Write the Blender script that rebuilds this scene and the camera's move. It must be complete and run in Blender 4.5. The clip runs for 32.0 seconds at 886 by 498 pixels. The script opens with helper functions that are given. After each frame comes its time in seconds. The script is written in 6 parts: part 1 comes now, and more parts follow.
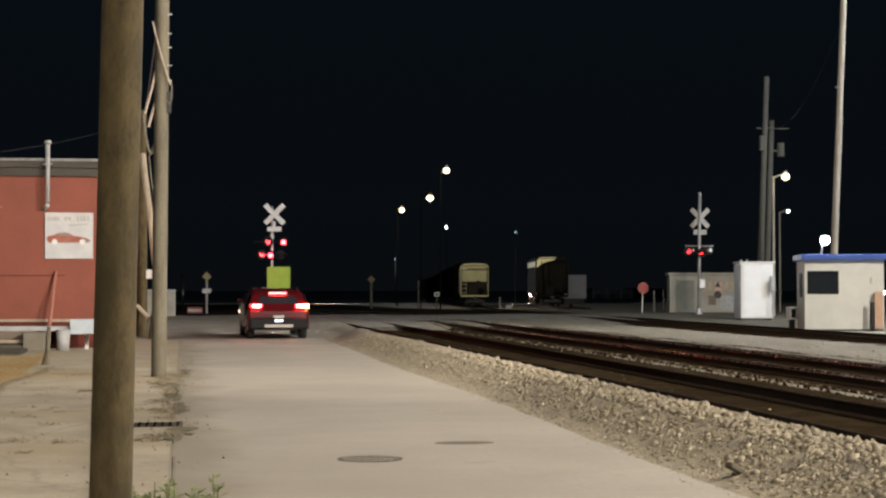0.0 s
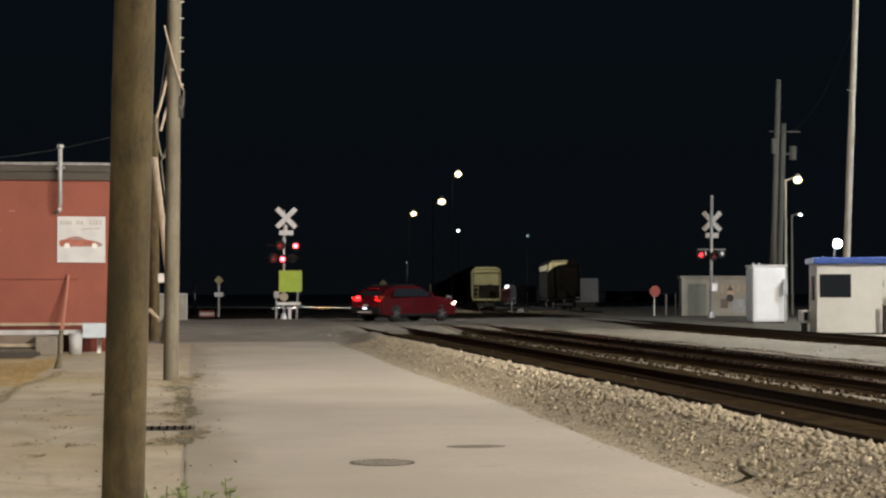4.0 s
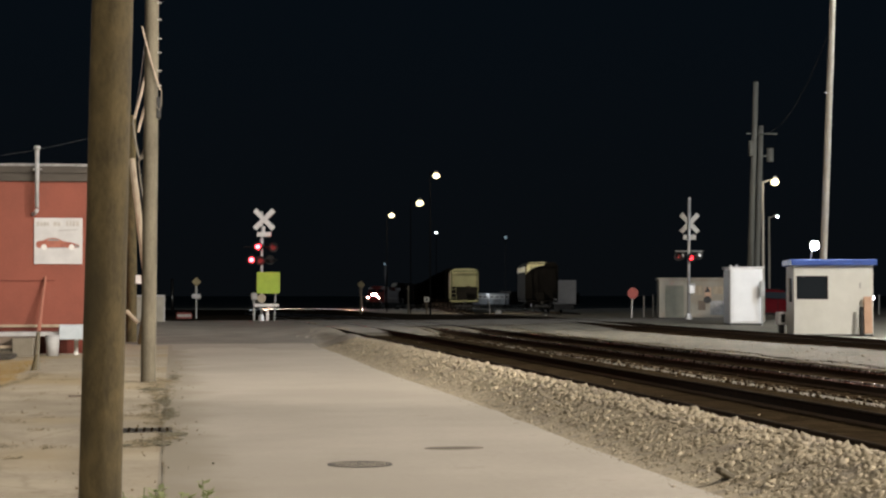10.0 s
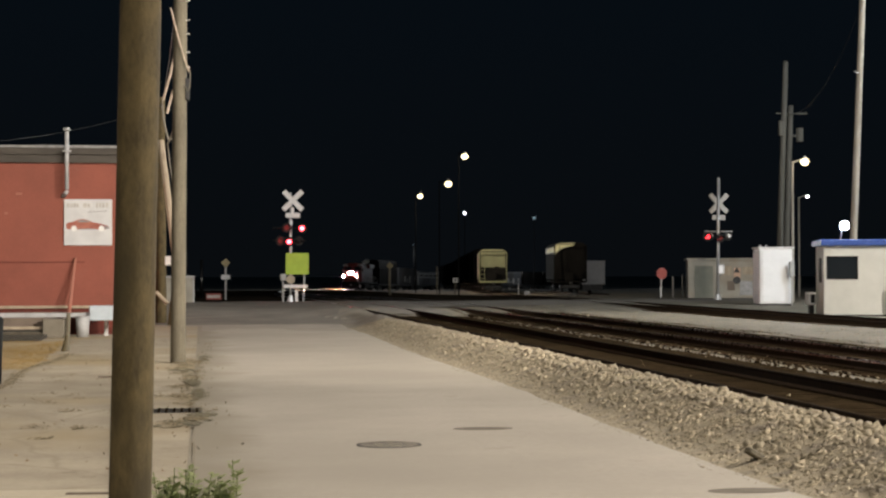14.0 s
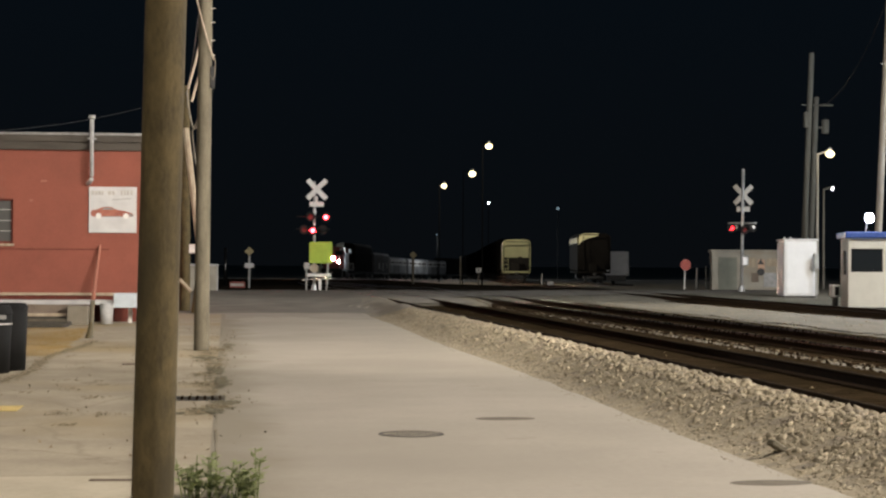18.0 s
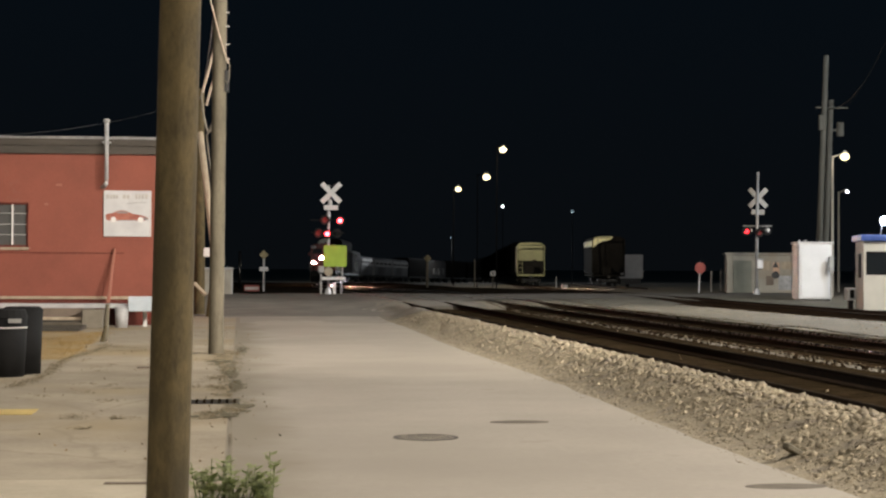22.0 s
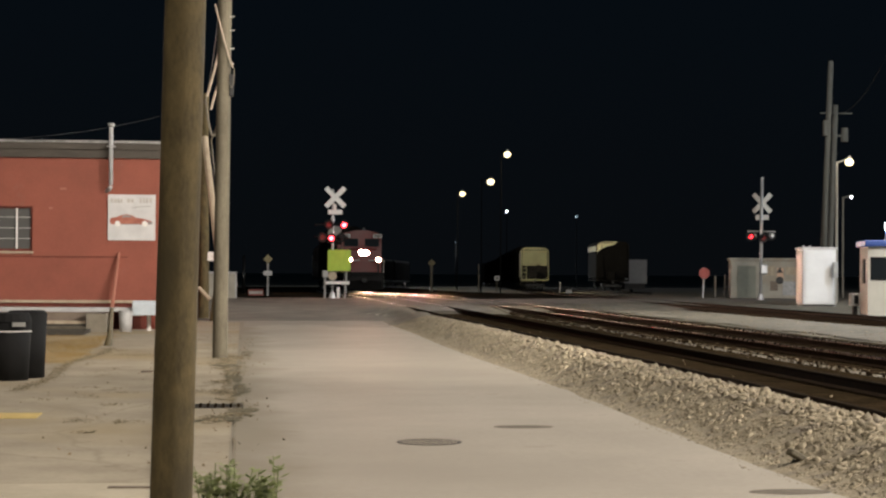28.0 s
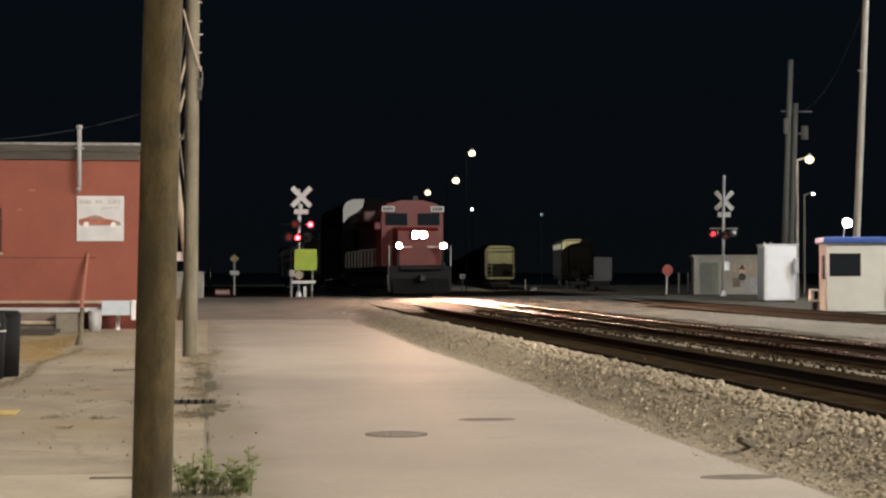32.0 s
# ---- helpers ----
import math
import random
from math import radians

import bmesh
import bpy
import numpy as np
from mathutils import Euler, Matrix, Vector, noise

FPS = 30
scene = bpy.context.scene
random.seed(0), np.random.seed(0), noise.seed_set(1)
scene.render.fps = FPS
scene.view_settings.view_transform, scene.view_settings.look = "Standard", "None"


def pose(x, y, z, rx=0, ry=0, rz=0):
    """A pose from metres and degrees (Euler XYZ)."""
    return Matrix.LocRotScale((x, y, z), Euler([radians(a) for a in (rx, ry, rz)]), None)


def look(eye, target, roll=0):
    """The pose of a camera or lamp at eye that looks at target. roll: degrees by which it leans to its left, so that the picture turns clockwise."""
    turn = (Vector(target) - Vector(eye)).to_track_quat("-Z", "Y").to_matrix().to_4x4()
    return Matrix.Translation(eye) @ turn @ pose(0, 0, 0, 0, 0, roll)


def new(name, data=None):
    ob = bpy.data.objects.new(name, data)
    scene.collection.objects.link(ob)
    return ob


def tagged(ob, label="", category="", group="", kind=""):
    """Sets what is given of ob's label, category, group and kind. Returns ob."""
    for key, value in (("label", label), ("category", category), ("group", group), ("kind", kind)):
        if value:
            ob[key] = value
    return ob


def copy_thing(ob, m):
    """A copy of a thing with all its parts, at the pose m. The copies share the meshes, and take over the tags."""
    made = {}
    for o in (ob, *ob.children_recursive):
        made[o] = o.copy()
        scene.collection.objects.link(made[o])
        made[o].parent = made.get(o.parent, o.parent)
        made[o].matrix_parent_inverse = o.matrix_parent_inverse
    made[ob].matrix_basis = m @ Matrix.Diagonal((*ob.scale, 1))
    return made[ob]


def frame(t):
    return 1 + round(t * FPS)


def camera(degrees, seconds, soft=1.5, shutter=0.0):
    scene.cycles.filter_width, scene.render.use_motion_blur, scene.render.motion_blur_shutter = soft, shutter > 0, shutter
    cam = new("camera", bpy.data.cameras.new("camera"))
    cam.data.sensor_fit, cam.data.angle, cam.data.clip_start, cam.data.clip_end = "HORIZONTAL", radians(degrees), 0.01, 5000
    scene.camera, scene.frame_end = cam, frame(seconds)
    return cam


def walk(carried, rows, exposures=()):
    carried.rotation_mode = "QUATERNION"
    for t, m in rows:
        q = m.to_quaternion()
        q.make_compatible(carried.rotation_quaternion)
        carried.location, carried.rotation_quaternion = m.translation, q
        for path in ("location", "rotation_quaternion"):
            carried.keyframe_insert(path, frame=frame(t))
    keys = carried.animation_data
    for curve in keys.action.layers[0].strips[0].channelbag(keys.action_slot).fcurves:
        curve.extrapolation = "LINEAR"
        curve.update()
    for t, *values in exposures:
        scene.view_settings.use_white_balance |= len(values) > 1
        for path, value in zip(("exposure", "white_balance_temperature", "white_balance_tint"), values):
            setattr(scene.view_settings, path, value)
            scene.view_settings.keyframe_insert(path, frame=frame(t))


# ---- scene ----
# Night street beside a railway: x across the tracks, y along them, metres.
cam = camera(28.5, 32.0, soft=2.3, shutter=0.5)
EYE = (0.0, 0.0, 1.6)
TURNS = [  # seconds, yaw, pitch, roll in degrees
    (0, -8.474, 1.282, 0.002), (0.5, -8.417, 1.288, -0.035), (1, -8.362, 1.331, 0.029), (1.5, -8.306, 1.349, 0.062),
    (2, -8.238, 1.353, 0.064), (2.5, -8.142, 1.372, 0.005), (3, -8.073, 1.400, -0.026), (3.5, -8.056, 1.401, -0.039),
    (5.5, -8.442, 1.405, -0.060), (6, -8.610, 1.432, -0.053), (6.5, -8.800, 1.490, -0.049), (7, -8.974, 1.564, 0.002),
    (7.5, -9.070, 1.584, 0.005), (8, -9.037, 1.567, -0.023), (8.5, -8.986, 1.517, -0.076), (9, -8.925, 1.518, -0.079),
    (9.5, -8.883, 1.485, -0.077), (10, -8.809, 1.453, -0.021), (10.5, -8.694, 1.400, -0.027), (11, -8.580, 1.323, -0.058),
    (11.5, -8.450, 1.263, -0.063), (12, -8.338, 1.225, -0.123), (12.5, -8.209, 1.169, -0.129), (13, -8.095, 1.056, -0.126),
    (13.5, -7.984, 0.919, -0.132), (14, -7.869, 0.821, -0.094), (14.5, -7.741, 0.747, -0.014), (16.5, -7.267, 0.324, 0.123),
    (17, -7.215, 0.279, 0.200), (17.5, -7.176, 0.343, 0.271), (18, -7.098, 0.482, 0.298), (18.5, -7.024, 0.599, 0.272),
    (19, -6.945, 0.599, 0.270), (19.5, -6.861, 0.532, 0.311), (20, -6.755, 0.456, 0.369), (20.5, -6.686, 0.440, 0.394),
    (21, -6.629, 0.470, 0.358), (21.5, -6.618, 0.533, 0.308), (22, -6.628, 0.589, 0.244), (22.5, -6.635, 0.644, 0.254),
    (23, -6.624, 0.658, 0.319), (23.5, -6.590, 0.639, 0.409), (24, -6.532, 0.609, 0.500), (24.5, -6.464, 0.589, 0.567),
    (25, -6.399, 0.581, 0.576), (25.5, -6.349, 0.557, 0.548), (27.5, -6.450, 0.672, 0.424), (28, -6.494, 0.741, 0.368),
    (28.5, -6.506, 0.777, 0.372), (29, -6.560, 0.793, 0.365), (29.5, -6.689, 0.799, 0.360), (30, -6.798, 0.786, 0.407),
    (30.5, -6.848, 0.779, 0.432), (31, -6.933, 0.728, 0.440), (31.5, -7.215, 0.683, 0.365), (32, -7.620, 0.696, 0.020)]


STEP_BACK = [(0, 0.0), (31.2, 0.0), (31.5, 0.15), (32, 0.65)]  # seconds, metres


def cam_pose(t, yaw, pitch, roll):
    back = float(np.interp(t, [r[0] for r in STEP_BACK], [r[1] for r in STEP_BACK]))
    eye = (EYE[0] - 0.11 * back, EYE[1] - back, EYE[2])
    return Matrix.Translation(eye) @ pose(0, 0, 0, 0, 0, yaw) @ pose(0, 0, 0, 90 + pitch) @ pose(0, 0, 0, 0, 0, roll)


walk(cam, [(t, cam_pose(t, y, p, r)) for t, y, p, r in TURNS], exposures=[(0, 0.0), (25.5, 0.0), (28, -0.1), (32, -0.12)])

# ---- sky and lamps ----
world = bpy.data.worlds.new("night")
scene.world = world
world.use_nodes = True
wn = world.node_tree.nodes
wl = world.node_tree.links
bg = wn["Background"]
geo = wn.new("ShaderNodeTexCoord")
sep = wn.new("ShaderNodeSeparateXYZ")
ramp = wn.new("ShaderNodeValToRGB")
wl.new(geo.outputs["Generated"], sep.inputs[0])
wl.new(sep.outputs["Z"], ramp.inputs[0])
ramp.color_ramp.elements[0].color = (0.0028, 0.0036, 0.0046, 1)
ramp.color_ramp.elements[1].color = (0.0018, 0.0041, 0.0070, 1)
ramp.color_ramp.elements[1].position = 0.25
wl.new(ramp.outputs[0], bg.inputs[0])
bg.inputs[1].default_value = 1.0


def lamp(kind, name, at, power, color, size=0.3, target=None, cone=120, blend=0.6):
    d = bpy.data.lights.new(name, kind)
    d.energy, d.color = power, color
    if kind in ("POINT", "SPOT"):
        d.shadow_soft_size = size
    if kind == "SPOT":
        d.spot_size, d.spot_blend = radians(cone), blend
    ob = new(name, d)
    ob.matrix_world = look(at, target) if target else Matrix.Translation(at)
    return ob


WARM = (1.0, 0.86, 0.64)
FLOOD = (1.0, 0.90, 0.80)
# unseen fill lamp added behind the camera, lights the whole street
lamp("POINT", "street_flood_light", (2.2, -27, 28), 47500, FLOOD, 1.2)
lamp("SPOT", "workshop_flood_light", (16, 8, 10), 42000, FLOOD, 0.10, (-6, 47, 3.2), 42, 0.8)
lamp("POINT", "yard_flood_light", (30, 10, 19), 63000, FLOOD, 2.0)
# lamp added out of view to brighten the crossing's left side
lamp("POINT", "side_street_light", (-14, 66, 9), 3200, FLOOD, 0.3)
# overhead fill with no fixture, added to lift the mid street
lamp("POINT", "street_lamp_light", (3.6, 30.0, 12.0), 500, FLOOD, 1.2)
# lamp assumed out of view atop the tall pole, fills the far street
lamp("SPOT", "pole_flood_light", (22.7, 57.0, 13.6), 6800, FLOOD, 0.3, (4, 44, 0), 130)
# unseen bluish lamp added to whiten the signal case
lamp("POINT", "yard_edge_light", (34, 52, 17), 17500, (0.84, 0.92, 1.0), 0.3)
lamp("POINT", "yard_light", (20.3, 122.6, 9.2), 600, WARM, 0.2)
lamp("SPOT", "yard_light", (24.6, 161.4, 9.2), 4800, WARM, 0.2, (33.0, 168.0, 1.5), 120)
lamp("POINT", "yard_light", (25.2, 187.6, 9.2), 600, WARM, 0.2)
lamp("POINT", "far_yard_light", (39.3, 327.9, 5.6), 700, (0.92, 0.96, 1.0), 0.3)
lamp("POINT", "far_yard_light", (85.5, 425.0, 7.0), 1500, (0.86, 0.93, 1.0), 0.3)
# no lamp stands at this spot; added to make the far rails gleam
lamp("POINT", "far_yard_light", (56.0, 424.0, 8.0), 80000, (0.92, 0.96, 1.0), 0.3)
lamp("POINT", "street_light", (26.75, 74.2, 6.4), 45, WARM, 0.15)
lamp("SPOT", "booth_flood_light", (20.81, 54.3, 3.22), 700, (0.86, 0.93, 1.0), 0.1, (21.5, 36, 1.0), 120)
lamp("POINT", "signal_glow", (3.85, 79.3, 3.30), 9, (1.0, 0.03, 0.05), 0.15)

# ---- helpers for meshes ----


def mesh_of(name, bm, mat, smooth=False):
    me = bpy.data.meshes.new(name)
    bm.normal_update()
    bm.to_mesh(me)
    bm.free()
    if mat:
        me.materials.append(mat)
    if smooth:
        for p in me.polygons:
            p.use_smooth = True
    return me


def part(name, bm, mat, parent, label="", smooth=False, at=None):
    ob = new(name, mesh_of(name, bm, mat, smooth))
    ob.parent = parent
    if at is not None:
        ob.matrix_basis = at
    return tagged(ob, label)


def thing(name, label, category, group="", kind="", at=None):
    ob = new(name)
    ob.empty_display_size = 0.2
    if at is not None:
        ob.matrix_basis = at
    return tagged(ob, label, category, group, kind)


def solid(name, bm, mat, label, category, group="", kind="", at=None, smooth=False):
    ob = new(name, mesh_of(name, bm, mat, smooth))
    if at is not None:
        ob.matrix_basis = at
    return tagged(ob, label, category, group, kind)


def bme():
    return bmesh.new()


def box(bm, x0, x1, y0, y1, z0, z1, bevel=0.0, m=None):
    r = bmesh.ops.create_cube(bm, size=1.0)
    vs = r["verts"]
    t = Matrix.Translation(((x0 + x1) / 2, (y0 + y1) / 2, (z0 + z1) / 2)) @ Matrix.Diagonal((abs(x1 - x0), abs(y1 - y0), abs(z1 - z0), 1))
    bmesh.ops.transform(bm, matrix=(m @ t) if m else t, verts=vs)
    if bevel:
        es = {e for v in vs for e in v.link_edges}
        bmesh.ops.bevel(bm, geom=list(es), offset=bevel, segments=1, affect="EDGES")
    return bm


def boxed(*a, **k):
    return box(bme(), *a, **k)


def rod(bm, a, b, r0, r1=None, n=10):
    a, b = Vector(a), Vector(b)
    d = b - a
    r = bmesh.ops.create_cone(bm, cap_ends=True, segments=n, radius1=r0, radius2=r0 if r1 is None else r1, depth=d.length)
    m = Matrix.Translation((a + b) / 2) @ d.to_track_quat("Z", "Y").to_matrix().to_4x4()
    bmesh.ops.transform(bm, matrix=m, verts=r["verts"])
    return bm


def rodded(*a, **k):
    return rod(bme(), *a, **k)


def prism(bm, pts, y0, y1, axis="y"):
    """Extrude a polygon of (u, v) between two planes: axis y takes (x, z), x takes (y, z), z takes (x, y)."""
    put = {"y": lambda u, v, w: (u, w, v), "x": lambda u, v, w: (w, u, v), "z": lambda u, v, w: (u, v, w)}[axis]
    lo = [bm.verts.new(put(u, v, y0)) for u, v in pts]
    hi = [bm.verts.new(put(u, v, y1)) for u, v in pts]
    n = len(pts)
    fs = [bm.faces.new(lo), bm.faces.new(hi[::-1])]
    for i in range(n):
        fs.append(bm.faces.new((lo[(i + 1) % n], lo[i], hi[i], hi[(i + 1) % n])))
    bmesh.ops.recalc_face_normals(bm, faces=fs)
    return bm


def ring_pts(cx, cz, r, n=16, a0=0.0):
    return [(cx + r * math.cos(a0 + 2 * math.pi * i / n), cz + r * math.sin(a0 + 2 * math.pi * i / n)) for i in range(n)]


def wire(name, pts, r, mat, parent=None, label="", category=""):
    cu = bpy.data.curves.new(name, "CURVE")
    cu.dimensions = "3D"
    cu.bevel_depth, cu.bevel_resolution = r, 1
    sp = cu.splines.new("POLY")
    sp.points.add(len(pts) - 1)
    for p, q in zip(sp.points, pts):
        p.co = (*q, 1)
    cu.materials.append(mat)
    ob = new(name, cu)
    dg = bpy.context.evaluated_depsgraph_get()
    me = bpy.data.meshes.new_from_object(ob.evaluated_get(dg))
    bpy.data.objects.remove(ob)
    ob = new(name, me)
    ob.parent = parent
    return tagged(ob, label, category)


def sag(a, b, drop, n=14):
    a, b = Vector(a), Vector(b)
    return [tuple(a.lerp(b, i / n) - Vector((0, 0, drop * 4 * (i / n) * (1 - i / n)))) for i in range(n + 1)]


def from_arrays(name, verts, faces, mat, smooth=False):
    me = bpy.data.meshes.new(name)
    me.from_pydata(verts, [], faces)
    me.materials.append(mat)
    if smooth:
        for p in me.polygons:
            p.use_smooth = True
    return me


# ---- materials ----


def mat(name, c1, c2, scale=6.0, rough=0.8, metal=0.0, bump=0.15, fine=60.0, stretch=(1, 1, 1), rvar=0.15, island=0.0, spec=0.4, blotch=None, space="Object", spots=None, cracks=None, gutter=None):
    """A surface with a blotch scale, a grain scale, fine relief, and wear in its gloss."""
    m = bpy.data.materials.new(name)
    m.use_nodes = True
    n, l = m.node_tree.nodes, m.node_tree.links
    b = n["Principled BSDF"]
    tc, mp = n.new("ShaderNodeTexCoord"), n.new("ShaderNodeMapping")
    l.new(tc.outputs[space], mp.inputs[0])
    mp.inputs["Scale"].default_value = stretch
    big, small = n.new("ShaderNodeTexNoise"), n.new("ShaderNodeTexNoise")
    for t, s, d in ((big, scale, 5), (small, fine, 4)):
        l.new(mp.outputs[0], t.inputs["Vector"])
        t.inputs["Scale"].default_value, t.inputs["Detail"].default_value, t.inputs["Roughness"].default_value = s, d, 0.62
    add = n.new("ShaderNodeMath")
    add.operation = "MULTIPLY_ADD"
    add.inputs[1].default_value = 0.45
    l.new(small.outputs[0], add.inputs[0])
    l.new(big.outputs[0], add.inputs[2])
    fac = add.outputs[0]
    cr = n.new("ShaderNodeValToRGB")
    cr.color_ramp.elements[0].position, cr.color_ramp.elements[1].position = 0.52, 0.92
    cr.color_ramp.elements[0].color, cr.color_ramp.elements[1].color = (*c1, 1), (*c2, 1)
    l.new(fac, cr.inputs[0])
    col = cr.outputs[0]
    if blotch:
        st = n.new("ShaderNodeTexNoise")
        l.new(mp.outputs[0], st.inputs["Vector"])
        st.inputs["Scale"].default_value, st.inputs["Detail"].default_value = scale * 0.23, 6
        rr = n.new("ShaderNodeValToRGB")
        rr.color_ramp.elements[0].position, rr.color_ramp.elements[1].position = 0.50, 0.66
        l.new(st.outputs[0], rr.inputs[0])
        mx = n.new("ShaderNodeMixRGB")
        mx.inputs[2].default_value = (*blotch, 1)
        l.new(rr.outputs[0], mx.inputs[0])
        l.new(col, mx.inputs[1])
        col = mx.outputs[0]
    if spots:
        vo = n.new("ShaderNodeTexNoise")
        l.new(mp.outputs[0], vo.inputs["Vector"])
        vo.inputs["Scale"].default_value, vo.inputs["Detail"].default_value, vo.inputs["Roughness"].default_value = spots[3], 8, 0.7
        sr_ = n.new("ShaderNodeValToRGB")
        sr_.color_ramp.elements[0].position, sr_.color_ramp.elements[1].position = 0.60, 0.74
        l.new(vo.outputs[0], sr_.inputs[0])
        ms = n.new("ShaderNodeMixRGB")
        ms.inputs[2].default_value = (*spots[:3], 1)
        l.new(sr_.outputs[0], ms.inputs[0])
        l.new(col, ms.inputs[1])
        col = ms.outputs[0]
    if cracks:
        ck = n.new("ShaderNodeTexVoronoi")
        ck.feature = "DISTANCE_TO_EDGE"
        wob = n.new("ShaderNodeMixRGB")
        wob.blend_type = "ADD"
        wob.inputs[0].default_value = 0.35
        l.new(mp.outputs[0], wob.inputs[1])
        l.new(big.outputs["Color"], wob.inputs[2])
        l.new(wob.outputs[0], ck.inputs["Vector"])
        ck.inputs["Scale"].default_value = cracks[3]
        cr2 = n.new("ShaderNodeValToRGB")
        cr2.color_ramp.elements[0].position, cr2.color_ramp.elements[1].position = 0.001, 0.006
        cr2.color_ramp.elements[0].color, cr2.color_ramp.elements[1].color = (0.7, 0.7, 0.7, 1), (0, 0, 0, 1)
        l.new(ck.outputs["Distance"], cr2.inputs[0])
        mc = n.new("ShaderNodeMixRGB")
        mc.inputs[2].default_value = (*cracks[:3], 1)
        l.new(cr2.outputs[0], mc.inputs[0])
        l.new(col, mc.inputs[1])
        col = mc.outputs[0]
    if gutter:  # colour, edge x, width: a ragged stain along one side
        sx_ = n.new("ShaderNodeSeparateXYZ")
        l.new(tc.outputs[space], sx_.inputs[0])
        gn = n.new("ShaderNodeTexNoise")
        l.new(tc.outputs[space], gn.inputs["Vector"])
        gn.inputs["Scale"].default_value, gn.inputs["Detail"].default_value = 0.55, 5
        ga = n.new("ShaderNodeMath")
        ga.operation = "MULTIPLY_ADD"
        ga.inputs[1].default_value = -1.5
        l.new(gn.outputs[0], ga.inputs[0])
        l.new(sx_.outputs["X"], ga.inputs[2])
        gr = n.new("ShaderNodeMapRange")
        gr.interpolation_type = "SMOOTHSTEP"
        gr.inputs[1].default_value, gr.inputs[2].default_value = gutter[3] - 0.75, gutter[3] - 0.75 + gutter[4]
        gr.inputs[3].default_value, gr.inputs[4].default_value = 0.75, 0.0
        l.new(ga.outputs[0], gr.inputs[0])
        mg = n.new("ShaderNodeMixRGB")
        mg.inputs[2].default_value = (*gutter[:3], 1)
        l.new(gr.outputs[0], mg.inputs[0])
        l.new(col, mg.inputs[1])
        col = mg.outputs[0]
    if island:
        g = n.new("ShaderNodeNewGeometry")
        oi = n.new("ShaderNodeObjectInfo")
        s2 = n.new("ShaderNodeMath")
        s2.operation = "ADD"
        l.new(g.outputs["Random Per Island"], s2.inputs[0])
        l.new(oi.outputs["Random"], s2.inputs[1])
        fr = n.new("ShaderNodeMath")
        fr.operation = "FRACT"
        l.new(s2.outputs[0], fr.inputs[0])
        mr = n.new("ShaderNodeMapRange")
        mr.inputs[3].default_value, mr.inputs[4].default_value = 1 - island, 1 + island
        l.new(fr.outputs[0], mr.inputs[0])
        hv = n.new("ShaderNodeHueSaturation")
        l.new(mr.outputs[0], hv.inputs["Value"])
        l.new(col, hv.inputs["Color"])
        col = hv.outputs[0]
    l.new(col, b.inputs["Base Color"])
    ra = n.new("ShaderNodeMapRange")
    ra.inputs[3].default_value, ra.inputs[4].default_value = max(0.03, rough - rvar), min(1, rough + rvar)
    l.new(big.outputs[0], ra.inputs[0])
    l.new(ra.outputs[0], b.inputs["Roughness"])
    b.inputs["Metallic"].default_value = metal
    b.inputs["Specular IOR Level"].default_value = spec
    if bump:
        bp = n.new("ShaderNodeBump")
        bp.inputs["Strength"].default_value, bp.inputs["Distance"].default_value = bump, 0.02
        l.new(fac, bp.inputs["Height"])
        l.new(bp.outputs[0], b.inputs["Normal"])
    return m


def glow(name, color, strength):
    m = bpy.data.materials.new(name)
    m.use_nodes = True
    b = m.node_tree.nodes["Principled BSDF"]
    b.inputs["Base Color"].default_value = (*[min(1, c) for c in color], 1)
    b.inputs["Emission Color"].default_value = (*color, 1)
    b.inputs["Emission Strength"].default_value = strength
    return m


def glass_mat(name, tint=(0.02, 0.025, 0.03)):
    m = bpy.data.materials.new(name)
    m.use_nodes = True
    b = m.node_tree.nodes["Principled BSDF"]
    b.inputs["Base Color"].default_value = (*tint, 1)
    b.inputs["Roughness"].default_value = 0.06
    b.inputs["Specular IOR Level"].default_value = 0.6
    return m


PIPEWHITE = mat("weathered_pipe_paint", (0.33, 0.33, 0.33), (0.50, 0.50, 0.49), 3, 0.5, bump=0.05)
SIGNWHITE = mat("weathered_sign_face", (0.50, 0.50, 0.50), (0.62, 0.62, 0.61), 2.0, 0.6, bump=0.04)
CONCRETE = mat("road_concrete", (0.355, 0.322, 0.262), (0.45, 0.408, 0.34), 0.45, 0.74, bump=0.05, fine=14, spec=0.14, blotch=(0.335, 0.303, 0.247), spots=(0.30, 0.268, 0.212, 0.9), gutter=(0.27, 0.238, 0.178, 0.02, 0.62))
LOT = mat("lot_concrete", (0.30, 0.255, 0.18), (0.45, 0.39, 0.29), 0.9, 0.9, bump=0.2, fine=18, blotch=(0.36, 0.285, 0.165), spots=(0.17, 0.14, 0.085, 1.3), cracks=(0.30, 0.255, 0.175, 0.22))
ASPHALT = mat("worn_asphalt", (0.172, 0.158, 0.136), (0.27, 0.248, 0.213), 0.7, 0.95, bump=0.25, fine=30, spec=0.05)
DIRT = mat("gravel_dirt", (0.13, 0.115, 0.085), (0.27, 0.24, 0.18), 0.8, 0.95, bump=0.5, fine=22)
GREYGRAVEL = mat("grey_gravel", (0.19, 0.17, 0.135), (0.30, 0.272, 0.222), 1.6, 0.95, bump=0.8, fine=22, spec=0.1)
PALEGRAVEL = mat("pale_gravel", (0.13, 0.115, 0.083), (0.255, 0.23, 0.178), 1.5, 0.95, bump=0.8, fine=30)
SANDY = mat("sandy_litter", (0.33, 0.25, 0.13), (0.46, 0.36, 0.20), 1.6, 0.95, bump=0.4, fine=30, blotch=(0.36, 0.24, 0.09))
